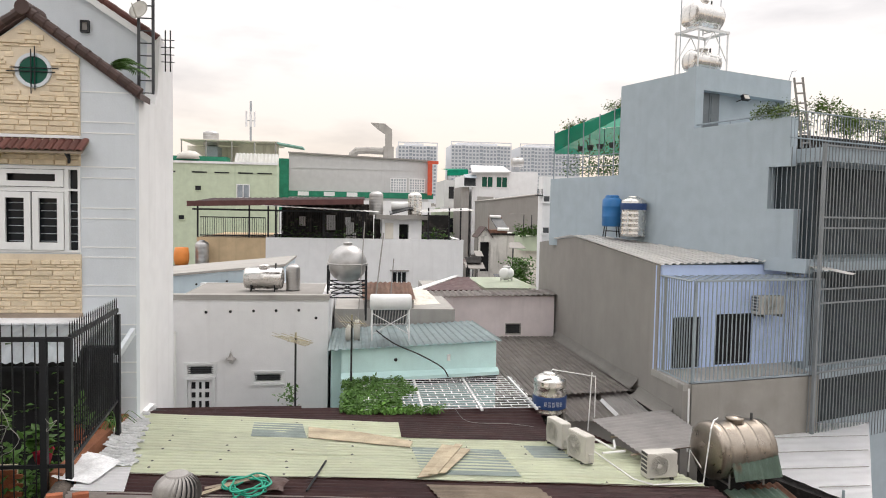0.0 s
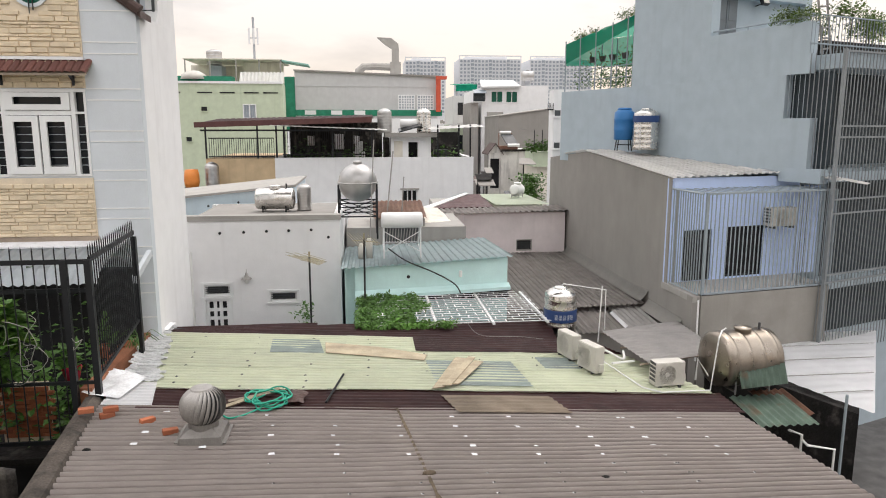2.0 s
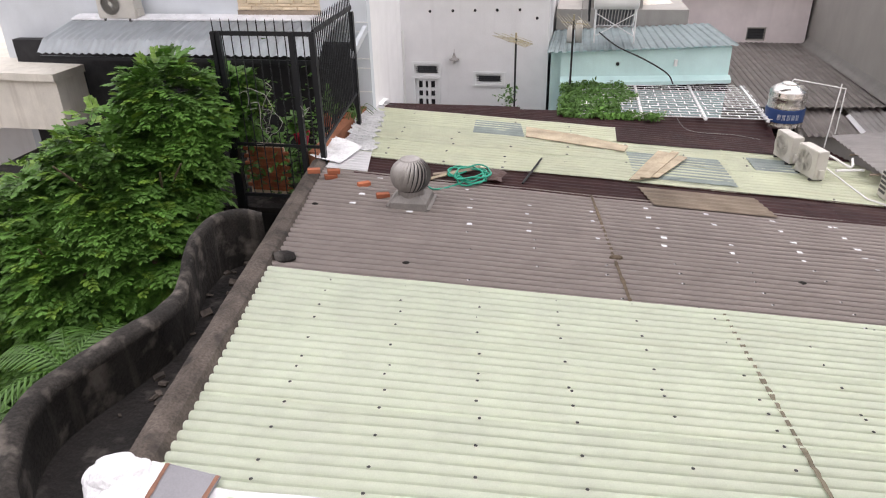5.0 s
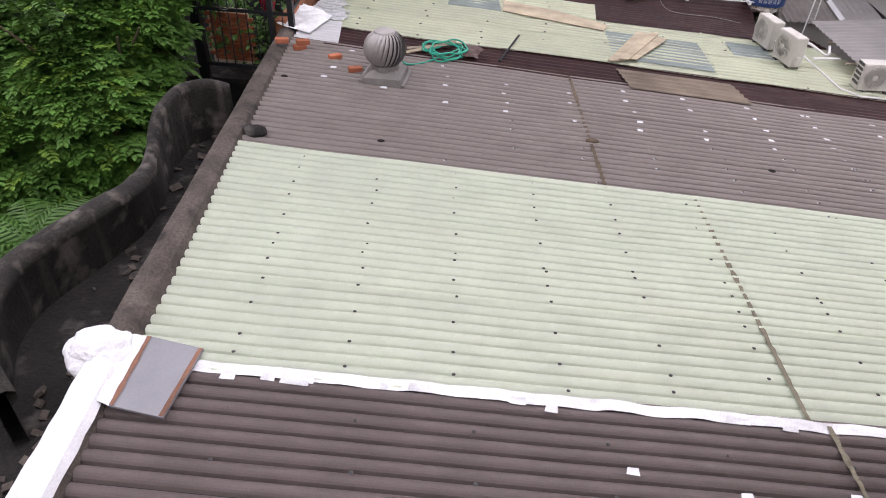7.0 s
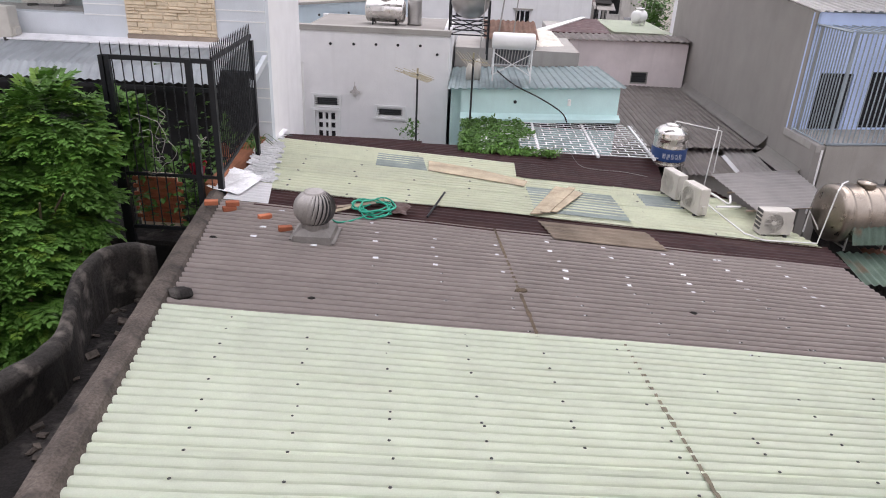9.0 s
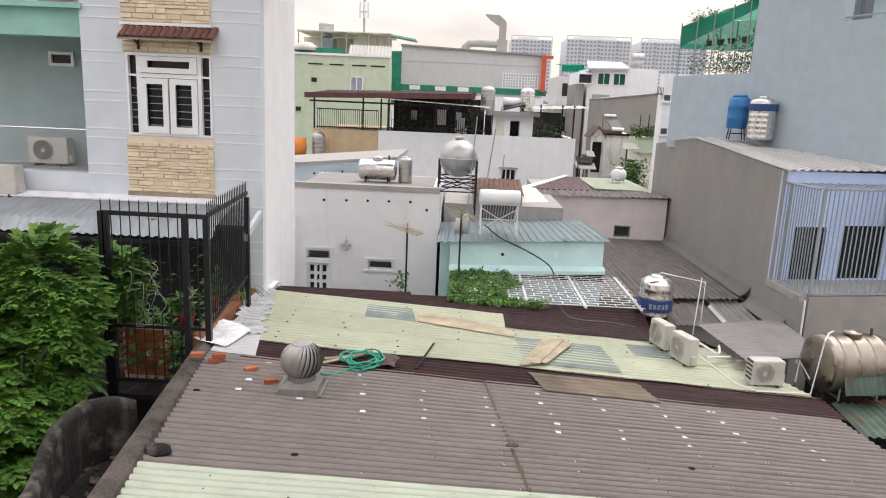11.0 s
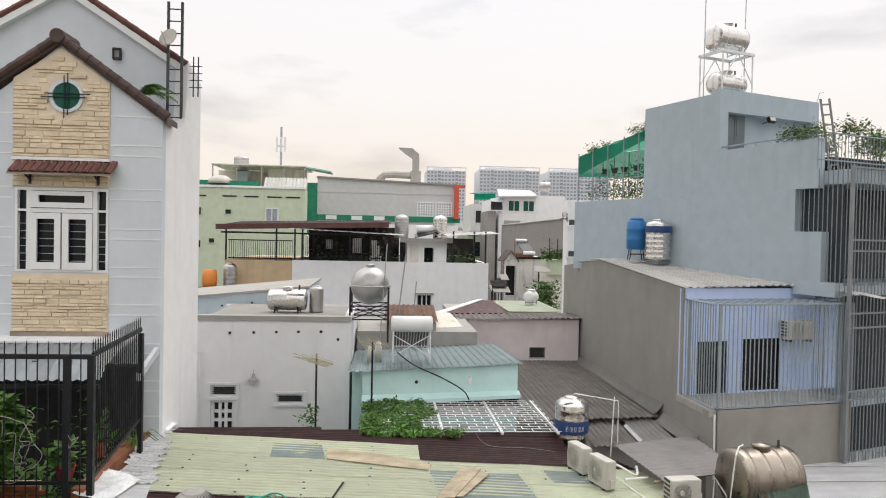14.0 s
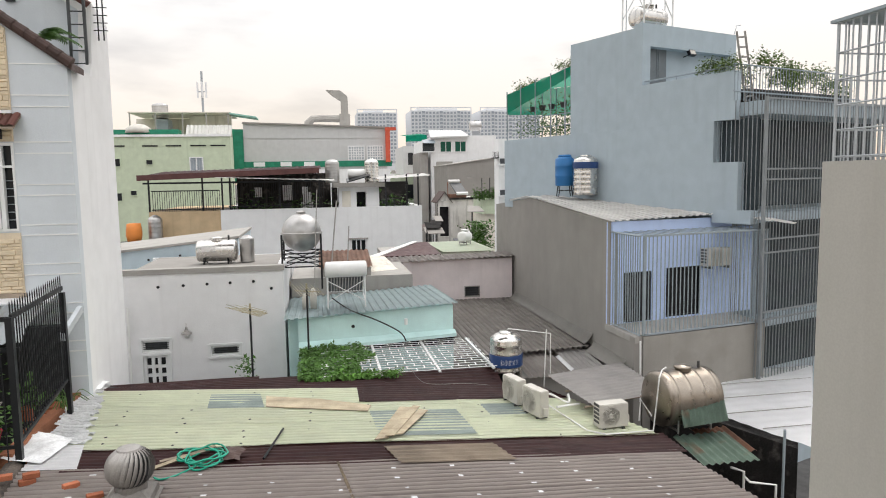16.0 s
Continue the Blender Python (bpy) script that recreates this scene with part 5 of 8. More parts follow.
def crown(count, lo, hi, size, seed, lift):
    """Sprays over the outside of the crown's lobes, gathered into tiers with gaps between."""
    bm, r = bmn(), random.Random(seed)
    made = 0
    while made < count:
        x, y, z, a, b, c = r.choices(LOBES, weights=[q[3] * q[5] for q in LOBES])[0]
        v = Vector((r.gauss(0, 1), r.gauss(0, 1), r.gauss(0, 1))).normalized()
        k = r.uniform(lo, hi) * (1 + 0.16 * noise.noise(v * 2.6 + Vector((x, y, z))))
        p = Vector((x + v.x * a * k, y + v.y * b * k, z + v.z * c * k))
        if any(((p.x - q[0]) / q[3]) ** 2 + ((p.y - q[1]) / q[4]) ** 2 + ((p.z - q[2]) / q[5]) ** 2 < lo * lo * 0.55 for q in LOBES):
            continue
        if noise.noise(Vector((p.x * 1.9, p.y * 1.9, p.z * 2.7))) < -0.22 or p.z < 1.1:
            continue
        spray(bm, p, Vector((v.x + r.uniform(-0.4, 0.4), v.y + r.uniform(-0.4, 0.4), 0.25 * v.z + lift + r.uniform(-0.25, 0.2))), size * r.uniform(0.75, 1.3), r)
        made += 1
    return bm


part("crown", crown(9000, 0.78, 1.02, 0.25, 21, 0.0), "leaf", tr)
# darker leaves deep in the crown stand in for its inner shade
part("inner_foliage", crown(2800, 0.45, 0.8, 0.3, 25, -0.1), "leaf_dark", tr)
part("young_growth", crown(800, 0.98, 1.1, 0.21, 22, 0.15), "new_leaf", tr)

# ---- black fence ----
fe = thing("iron_fence", "tall black iron fence with spear tops", "fence")


def fence_run(a, b, z0, z1, zt, step, posts, foot=None, rise=(0.0, 0.0)):
    a, b = Vector(a), Vector(b)
    L = (b - a).length
    d = (b - a) / L
    yaw = math.degrees(math.atan2(d.y, d.x))
    q = face_frame((a.x, a.y, 0), yaw)
    for z, h, up in ((z0, 0.05, rise[0]), (z1, 0.07, rise[1])) + (((foot, 0.06, 0.0),) if foot else ()):
        bm = bmn()
        lo = [bm.verts.new(q @ Vector(c)) for c in ((0, -0.02, z), (L, -0.02, z + up), (L, 0.02, z + up), (0, 0.02, z))]
        hi = [bm.verts.new(v.co + Vector((0, 0, h))) for v in lo]
        for f in BOXF:
            bm.faces.new([(lo + hi)[i] for i in f])
        part("rail", bm, "black_iron", fe)
    for k in range(int(L / step) + 1):
        p = a + d * k * step
        u = k * step / L
        top = zt + rise[1] * u
        bm = rod(bmn(), (p.x, p.y, foot if foot else z0 + rise[0] * u), (p.x, p.y, top), 0.010, 5)
        rod(bm, (p.x, p.y, top), (p.x, p.y, top + 0.07), 0.012, 5, 0.001)
        part("picket", bm, "black_iron", fe)
    for s in posts:
        p = a + d * s
        part("post", box(bmn(), -0.045, 0.045, -0.04, 0.04, 2.0, z1 + 0.06, pose(p.x, p.y, 0, 0, 0, yaw)), "black_iron", fe)


fence_run((-5.74, 10.72), (-4.07, 10.72), 4.40, 6.24, 6.44, 0.152, (0.0, 0.07, 1.33, 1.67), 3.46)
fence_run((-4.07, 10.77), (-4.08, 12.8), 4.45, 6.26, 6.46, 0.09, (2.03,), rise=(0.35, 0.1))
t = thing("bare_twigs", "dry grey creeper twigs tangled in the fence", "plant")
rr = random.Random(8)
for k in range(7):
    p = Vector((-4.9 + rr.uniform(-0.5, 0.6), 10.68, 4.6 + rr.uniform(-0.2, 0.5)))
    q = [p]
    for j in range(5):
        q.append(q[-1] + Vector((rr.uniform(-0.16, 0.16), rr.uniform(-0.03, 0.03), rr.uniform(-0.05, 0.25))))
    part("twig", pipe(bmn(), curve_pts(q, 3), 0.005, 4), "cement", t)

# ---- caged front of the grey house ----
cg = thing("balcony_cage", "grey steel bar cage on a light blue balcony", "window cage")
z0, z1 = 4.64, 6.83
for k in range(33):
    p = GFRONT @ Vector((0.02 + k * 3.46 / 32, 0.02, 0))
    part("bar", rod(bmn(), (p.x, p.y, z0), (p.x, p.y, z1), 0.014, 5), "grey_iron", cg)
for k in range(13):
    y = 14.12 + k * 1.33 / 13
    part("bar", rod(bmn(), (7.06 - 0.08 * k / 13, y, z0), (7.06 - 0.08 * k / 13, y, z1), 0.014, 5), "grey_iron", cg)
for z in (z0 + 0.02, z1):
    part("rail", box(bmn(), 0, 3.5, 0, 0.04, z - 0.02, z + 0.02, GFRONT), "grey_iron", cg)
    part("rail", rod(bmn(), (7.06, 14.1, z), (6.98, 15.45, z), 0.02, 4), "grey_iron", cg)
for k in range(16):
    p, q = GFRONT @ Vector((0.1 + k * 0.22, 0, z1)), BF @ Vector((0.1 + k * 0.22, 0, z1))
    part("top_bar", rod(bmn(), p, q, 0.011, 4), "grey_iron", cg)
for s in (0.02, 3.48):
    part("corner_post", box(bmn(), s - 0.03, s + 0.03, 0, 0.05, z0, z1 + 0.02, GFRONT), "grey_iron", cg)


def window(parent_label, m, w, h, frame_mat, nx=2, nz=1, bars=0, fill="glass", depth=0.08, fw=0.05, name="window", bar_mat="black_iron", hbars=0, kind="structure"):
    """A framed window in local x, z at the outer face; frame, panes, and security bars as parts."""
    t = thing(name, parent_label, "window", m, kind=kind)
    for a, b, c, d in ((0, w, 0, fw), (0, w, h - fw, h), (0, fw, fw, h - fw), (w - fw, w, fw, h - fw)):
        part("window_frame", box(bmn(), a, b, 0.03, 0.03 + depth, c, d), frame_mat, t)
    for i in range(1, nx):
        x = fw + (w - 2 * fw) * i / nx
        part("mullion", box(bmn(), x - fw / 2, x + fw / 2, 0.03, 0.03 + depth, fw, h - fw), frame_mat, t)
    for j in range(1, nz):
        z = fw + (h - 2 * fw) * j / nz
        part("transom", box(bmn(), fw, w - fw, 0.035, 0.03 + depth - 0.005, z - fw / 2, z + fw / 2), frame_mat, t)
    for i in range(nx):
        for j in range(nz):
            xa, xb = fw + (w - 2 * fw) * i / nx, fw + (w - 2 * fw) * (i + 1) / nx
            za, zb = fw + (h - 2 * fw) * j / nz, fw + (h - 2 * fw) * (j + 1) / nz
            part("pane", box(bmn(), xa + 0.004, xb - 0.004, 0.085, 0.093, za + 0.004, zb - 0.004), fill, t)
    for k in range(bars):
        x = fw + (w - 2 * fw) * (k + 0.5) / bars
        part("bar", rod(bmn(), (x, 0.02, 0.02), (x, 0.02, h - 0.02), 0.009, 5), bar_mat, t)
    for k in range(hbars):
        z = fw + (h - 2 * fw) * (k + 0.5) / hbars
        part("bar", rod(bmn(), (0.02, 0.02, z), (w - 0.02, 0.02, z), 0.008, 5), bar_mat, t)
    return t


for a, b, c, d in GW:
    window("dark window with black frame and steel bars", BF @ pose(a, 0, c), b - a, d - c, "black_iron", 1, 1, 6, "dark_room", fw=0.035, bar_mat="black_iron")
# flat near-black panel laid over the window in place of the unlit doorway
part("door_opening", box(bmn(), GW[0][0] + 0.05, GW[0][1] - 0.05, -0.016, -0.006, GW[0][2], GW[0][3] - 0.05, BF), "dark_room", gh, "near-black panel over the barred door opening")
condenser(BF @ pose(2.98, -0.3, 5.84), "white condenser unit hung on the blue wall", 0.8, 0.48, 0.27)
part("fascia", box(bmn(), 0.0, 3.6, -0.06, -0.01, 6.81, 7.07, BF), "blue_wall", gh, "light blue eaves fascia")
t = thing("drain_pipe", "white plastic drain pipe on the cement wall", "pipe")
part("tube", pipe(bmn(), [(7.05, 14.03, 4.55), (7.05, 14.0, 3.2)], 0.021, 8), "pvc", t)

# ---- white house details ----
FW = face_frame((0, 17.59, 0))
window("white barred window in a white wall", FW @ pose(-4.03, 0, 3.2), 0.58, 0.8, "win_white", 3, 3, 0, "dark_room", fw=0.075)
window("white framed louvre vent above a window", FW @ pose(-4.04, 0, 4.06), 0.63, 0.31, "win_white", 1, 1, 0, "louvre", hbars=4, fw=0.06)
window("small white framed louvre window", FW @ pose(-2.45, 0, 3.88), 0.67, 0.27, "win_white", 1, 1, 0, "louvre", hbars=3, fw=0.055)
part("lintel", box(bmn(), -4.12, -3.36, 17.52, 17.59, 4.0, 4.06), "win_white", wh)
for a, b, c, d in HW:
    for p, q, lo, hi in ((a - 0.07, b + 0.07, d, d + 0.05), (a - 0.07, a, c, d), (b, b + 0.07, c, d)):
        part("architrave", box(bmn(), p, q, 17.552, 17.589, lo, hi), "win_white", wh)
part("sill", box(bmn(), -2.52, -1.71, 17.53, 17.589, 3.84, 3.88), "win_white", wh)
for x, z in ((-3.595, 5.65), (-3.02, 5.665), (-2.47, 5.68), (-1.93, 5.69), (-1.38, 5.70), (-0.96, 5.51)):
    part("weep_hole", rod(bmn(), (x, 17.57, z), (x, 17.62, z), 0.035, 10), "dark_room", wh)
wl2 = thing("wall_lamp", "small bell-shaped outdoor wall lamp", "lamp", pose(-2.99, 17.5, 4.5))
part("shade", lathe(bmn(), [(0.13, 0.0), (0.125, 0.02), (0.06, 0.06), (0.04, 0.1), (0.03, 0.15), (0.008, 0.18), (0.006, 0.26)], 16), "alu", wl2)
part("globe", lathe(bmn(), [(0.01, -0.11), (0.05, -0.09), (0.06, -0.05), (0.05, 0.0)], 16), "pvc", wl2, smooth=True)
part("bracket", rod(bmn(), (0, 0, 0.1), (0, 0.1, 0.1), 0.015), "pvc", wl2)
t = thing("drain_pipe", "white drain pipe down the white wall", "pipe")
part("tube", pipe(bmn(), [(-4.3, 17.5, 5.2), (-4.3, 17.5, 3.0)], 0.03, 8), "pvc", t)

# ---- pink house vent, flashing, pipes ----
window("dark louvred vent in the pink wall", face_frame((5.16, 23.6, 3.98)), 0.56, 0.4, "cement", 1, 1, 0, "louvre", hbars=4, fw=0.04)
t = thing("wall_flashing", "grey cement flashing along the wall foot", "flashing")


def fillet(y0, y1, z, w, h, ends):
    """A concave upturned strip against the wall, its front end curled a little."""
    bm = bmn()
    rows = []
    for k in range(15):
        y = y0 + (y1 - y0) * k / 14
        row = []
        for j in range(7):
            u = j / 6
            e = ends * max(0.0, 1 - k / 2)
            row.append(bm.verts.new((6.944 - w * (1 - u) + 0.012 * noise.noise((y * 1.7, u, z)), y, z + h * u ** 2.2 + e * u + 0.006 * noise.noise((y * 2.3, u * 2, 7.0)))))
        rows.append(row)
    for a, b in zip(rows, rows[1:]):
        for j in range(6):
            bm.faces.new((a[j], a[j + 1], b[j + 1], b[j]))
    bmesh.ops.solidify(bm, geom=bm.faces[:], thickness=0.012)
    return bm


part("upper_strip", fillet(16.42, 23.44, 3.945, 0.24, 0.2, 0.06), "cement", t)
# paler cement on the lower strip carries its highlight
part("lower_strip", fillet(14.5, 16.38, 3.80, 0.26, 0.2, 0.0), "plain_cement", t)

# ---- grey awning sheet, skylight strip ----
aw = thing("awning_sheet", "loose grey corrugated awning sheet over a narrow gap", "awning")
panel = sheet(aw, "awning_sheet", name="awning_panel", y0=11.92, y1=14.0, left=lambda y: 5.12 - 0.1 * (y - 11.92), right=lambda y: min(6.84, 6.2 + 0.68 * (y - 11.92)), pitch=0.16, amp=0.012, height=lambda x, y: 3.93 + 0.012 * (y - 12.2), wob=0.02)
for v in panel.data.vertices:
    v.co.y += 0.3 * (v.co.x - 5.0)
for y in (12.1, 13.1, 14.1):
    part("batten", rod(bmn(), (5.0, y, 3.86), (6.6, y + 0.45, 3.86), 0.02, 4), "old_wood", aw)
sk = thing("skylight_strip", "dirty ribbed skylight sheets beside a wall", "skylight")
for k, (a, b, ya, mt) in enumerate(((4.75, 5.82, 14.75, "grey_sheet"), (5.76, 5.92, 14.95, "white_sheet"), (5.86, 6.72, 14.75, "awning_sheet"))):
    sheet(sk, mt, name="skylight_sheet", y0=a, y1=b, left=lambda x, ya=ya: ya, right=lambda x: 16.6 if x < 5.76 or x > 5.92 else 16.0, pitch=0.13, amp=0.022, across="x", height=lambda x, y, k=k: 3.70 + 0.07 * (y - 15) + (0.03 if k == 1 else 0.004 * k))
part("under_wall", box(bmn(), 4.6, 6.85, 15.0, 16.98, 0, 3.6), "cement", sk)

# ---- white roof at the right, shed front below it ----
wr2 = thing("white_roof_shed", "low shed with a white coated flat metal roof", "shed")
# near-black wall colour stands in for the dark space under this roof
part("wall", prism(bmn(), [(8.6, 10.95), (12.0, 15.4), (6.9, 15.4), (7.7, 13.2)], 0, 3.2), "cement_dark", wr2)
for k, (ya, yb) in enumerate(((10.78, 11.7), (11.66, 12.6), (12.55, 13.5), (13.45, 14.4), (14.35, 15.4))):
    sheet(wr2, "white_sheet", y0=ya, y1=yb, left=lambda y: max(7.0, 8.72 - 0.36 * (y - 10.78)), right=lambda y: 8.76 + (y - 10.78) * 0.785, pitch=0.33, amp=0.006, height=lambda x, y, k=k: 3.3 + 0.005 * k + 0.006 * math.sin(x * 5), wob=0.015)
for y in (11.68, 12.58, 13.48, 14.38):
    part("seam", box(bmn(), max(7.02, 8.72 - 0.36 * (y - 10.78)) + 0.02, 8.72 + (y - 10.78) * 0.785, y, y + 0.014, 3.32, 3.335), "cement", wr2)
t = thing("rusty_sheets", "rusty green corrugated offcuts under the tank", "sheet")
sheet(t, "rust_green", name="offcut", y0=6.4, y1=7.42, left=lambda x: 10.34, right=lambda x: 11.4, pitch=0.14, amp=0.018, across="x", height=lambda x, y: 3.36 + 0.10 * (y - 10.4))
sheet(t, "rust", name="offcut", y0=6.9, y1=7.65, left=lambda x: 10.75, right=lambda x: 11.7, pitch=0.14, amp=0.018, across="x", height=lambda x, y: 3.3 + 0.10 * (y - 10.4))
t2 = thing("leaning_sheet", "dark green corrugated offcut leaning on the tank", "sheet")
bm = corrugated(bmn(), y0=0, y1=0.92, left=lambda x: 0.06 * x, right=lambda x: 0.31 + 0.14 * x * x, pitch=0.12, amp=0.014, across="x", height=lambda x, y: 0.06 * x * x)
part("offcut", bm, "rust_green", t2)
t2.matrix_basis = pose(6.46, 11.12, 3.70, 66, 2, 6)

# ---- near cage on the boundary wall ----
nc = thing("rooftop_cage", "pale steel bar cage standing on the boundary wall", "cage")
for k in range(36):
    y = 4.28 - k * 0.062
    part("bar", rod(bmn(), (3.58, y, 8.22), (3.58, y, 9.1), 0.006, 5), "pale_iron", nc)
for k in range(15):
    part("bar", rod(bmn(), (3.58 + 0.075 * k, 4.28, 8.22), (3.58 + 0.075 * k, 4.28, 9.1), 0.006 if k else 0.011, 5), "pale_iron", nc)
for z in (8.25, 8.42, 8.58, 8.74, 8.91, 9.1):
    part("rail", rod(bmn(), (3.58, 4.28, z), (3.58, 2.1, z), 0.006, 4), "pale_iron", nc)
    part("rail", rod(bmn(), (3.58, 4.28, z), (4.68, 4.28, z), 0.006, 4), "pale_iron", nc)
part("roof_panel", box(bmn(), 3.55, 4.8, 2.0, 4.32, 9.1, 9.12), "grey_iron", nc)
t = thing("white_bundle", "white cloth bundle lying on the wall", "bundle", pose(4.0, 4.1, 8.22))
bm = bmn()
bmesh.ops.create_icosphere(bm, subdivisions=3, radius=0.12)
for v in bm.verts:
    v.co = Vector((v.co.x * 1.2, v.co.y, max(-0.0, v.co.z * 0.5))) * (1 + 0.3 * noise.noise(v.co * 14))
part("cloth", bm, "white_seal", t)
t = thing("next_roof", "flat roof slab behind the boundary wall", "roof", kind="structure")
part("slab", box(bmn(), 3.76, 9, -2, 4.33, 8.02, 8.2), "cement", t)
# the house behind the camera
t = thing("rear_house", "plain rendered house wall behind the balcony", "house", kind="structure")
part("wall", box(bmn(), -6, 3.6, -3.2, -3.0, 0, 13), "cream", t)


# ---- stone cladding on the gabled front ----
def stone_panel(x0, x1, z0, z1, top=None):
    back = part("stone_panel", box(bmn(), x0, x1, GY - 0.03, GY - 0.002, z0, z1), "mortar", gab) if top is None else None
    if back is None:
        bm = bmn()
        pts = [(x0, z0), (x1, z0), (x1, top(x1)), ((x0 + x1) / 2, max(top((x0 + x1) / 2), top(x1))), (x0, top(x0))]
        lo = [bm.verts.new((x, GY - 0.03, z)) for x, z in pts]
        hi = [bm.verts.new((x, GY - 0.002, z)) for x, z in pts]
        bm.faces.new(lo)
        bm.faces.new(hi[::-1])
        for i in range(5):
            j = (i + 1) % 5
            bm.faces.new((lo[i], hi[i], hi[j], lo[j]))
        back = part("stone_panel", bm, "mortar", gab)
    r = random.Random(int(z0 * 100))
    z = z0 + 0.005
    while z < (z1 if top is None else top((x0 + x1) / 2)) - 0.04:
        h = r.choice((0.055, 0.07, 0.085, 0.1))
        x = x0 + 0.004
        while x < x1 - 0.03:
            w = min(r.uniform(0.16, 0.46), x1 - 0.004 - x)
            ok = z + h < (z1 if top is None else min(top(x), top(x + w))) - 0.01
            cx, cz = x + w / 2, z + h / 2
            if top is not None and (cx - DISC[0]) ** 2 + (cz - DISC[1]) ** 2 < 0.42 ** 2:
                ok = False
            if ok:
                d = r.uniform(0.035, 0.06)
                bm = bmn()
                v = [bm.verts.new(c) for c in ((x, GY - 0.03, z), (x + w - 0.006, GY - 0.03, z), (x + w - 0.006, GY - 0.03, z + h - 0.006), (x, GY - 0.03, z + h - 0.006),
                     (x + 0.008, GY - d - r.uniform(0, 0.012), z + 0.008), (x + w - 0.014, GY - d - r.uniform(0, 0.012), z + 0.008), (x + w - 0.014, GY - d - r.uniform(0, 0.01), z + h - 0.014), (x + 0.008, GY - d, z + h - 0.014))]
                for f in ((4, 5, 6, 7), (0, 1, 5, 4), (1, 2, 6, 5), (2, 3, 7, 6), (3, 0, 4, 7)):
                    bm.faces.new([v[i] for i in f])
                part("stone", bm, "stone", back)
            x += w
        z += h


rake = lambda x: 11.52 - abs(x + 5.91) * 0.735
stone_panel(-6.745, -5.015, 6.2, 7.29)
stone_panel(-6.745, -5.015, 9.46, 11.5, rake)
stone_panel(-6.745, -5.015, 8.91, 9.4)
part("string_course", box(bmn(), -6.76, -5.0, GY - 0.07, GY, 9.40, 9.455), "win_white", gab)
part("cladding_foot", box(bmn(), -6.76, -5.0, GY - 0.05, GY, 6.1, 6.2), "old_wood", gab)
for z in (10.265, 9.72, 9.52, 8.90, 8.70, 8.145, 7.955, 7.425, 7.24, 6.715, 6.52, 5.98, 5.8, 5.27, 5.08, 4.6):
    part("white_line", box(bmn(), -7.57 if z < 10.2 else -7.5, -6.75, GY - 0.008, GY, z - 0.011, z + 0.011), "win_white", gab)
    part("white_line", box(bmn(), -5.01, -4.06, GY - 0.008, GY, z - 0.011, z + 0.011), "win_white", gab)

# main window: side lights with bars, a transom light, two casements
gw = thing("window_1", "white four-light window with dark barred glass", "window", face_frame((WIN[0], GY, WIN[2])), kind="structure")
W, H = WIN[1] - WIN[0], WIN[3] - WIN[2]
for a, b, c, d in ((0, W, 0, 0.04), (0, W, H - 0.05, H), (0, 0.04, 0.04, H - 0.05), (W - 0.04, W, 0.04, H - 0.05), (0.2, 0.27, 0.04, H - 0.05), (W - 0.27, W - 0.2, 0.04, H - 0.05), (0.27, W - 0.27, H - 0.46, H - 0.38), (0.04, 0.2, H - 0.44, H - 0.40), (W - 0.2, W - 0.04, H - 0.44, H - 0.40)):
    part("window_frame", box(bmn(), a, b, -0.02, 0.08, c, d), "win_white", gw)
part("pane", box(bmn(), 0.04, W - 0.04, 0.09, 0.1, 0.04, H - 0.05), "glass", gw)
# closed near-black box takes the place of an unlit room
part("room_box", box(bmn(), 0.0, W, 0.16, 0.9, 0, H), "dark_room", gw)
for k in range(2):
    x0 = 0.28 + k * (W - 0.56 + 0.03) / 2
    x1 = x0 + (W - 0.56 - 0.03) / 2
    sash = part("sash", wall(bmn(), x0, x1, 0.045, H - 0.47, 0.05, [(x0 + 0.11, x1 - 0.11, 0.18, H - 0.58)], None, -0.045), "win_white", gw)
part("transom_sash", wall(bmn(), 0.28, W - 0.28, H - 0.37, H - 0.06, 0.05, [(0.42, W - 0.42, H - 0.27, H - 0.14)], None, -0.045), "win_white", gw)
for k in range(6):
    z = 0.2 + k * 0.14
    for a, b in ((0.04, 0.2), (W - 0.2, W - 0.04), (0.4, W / 2 - 0.12), (W / 2 + 0.12, W - 0.4)):
        part("bar", rod(bmn(), (a, 0.07, z), (b, 0.07, z), 0.008, 4), "pale_iron", gw)
# tiled hood over the window
hd = thing("window_hood", "small red-brown tiled hood above a window", "awning")
for k in range(14):
    x = -6.70 + k * 0.131
    bm = bmn()
    prev = None
    for j in range(5):
        u = j / 4
        ring = [bm.verts.new((x + 0.0655 - 0.0655 * math.cos(a), GY - 0.36 + 0.36 * u, 9.15 + 0.24 * u + 0.035 * math.sin(a))) for a in (0, 0.8, 1.57, 2.34, 3.14)]
        if prev:
            for i in range(4):
                bm.faces.new((prev[i], prev[i + 1], ring[i + 1], ring[i]))
        prev = ring
    part("tile", bm, "red_tile", hd)
for x in (-6.42, -5.2):
    bm = bmn()
    rod(bm, (x, GY, 9.0), (x, GY - 0.28, 9.15), 0.022)
    rod(bm, (x, GY - 0.06, 8.95), (x, GY - 0.06, 9.15), 0.026)
    part("bracket", bm, "black_iron", hd)
part("board", slab(bmn(), [(-6.70, GY - 0.34, 9.14), (-4.87, GY - 0.34, 9.14), (-4.87, GY, 9.37), (-6.70, GY, 9.37)], 0.03), "old_wood", hd)
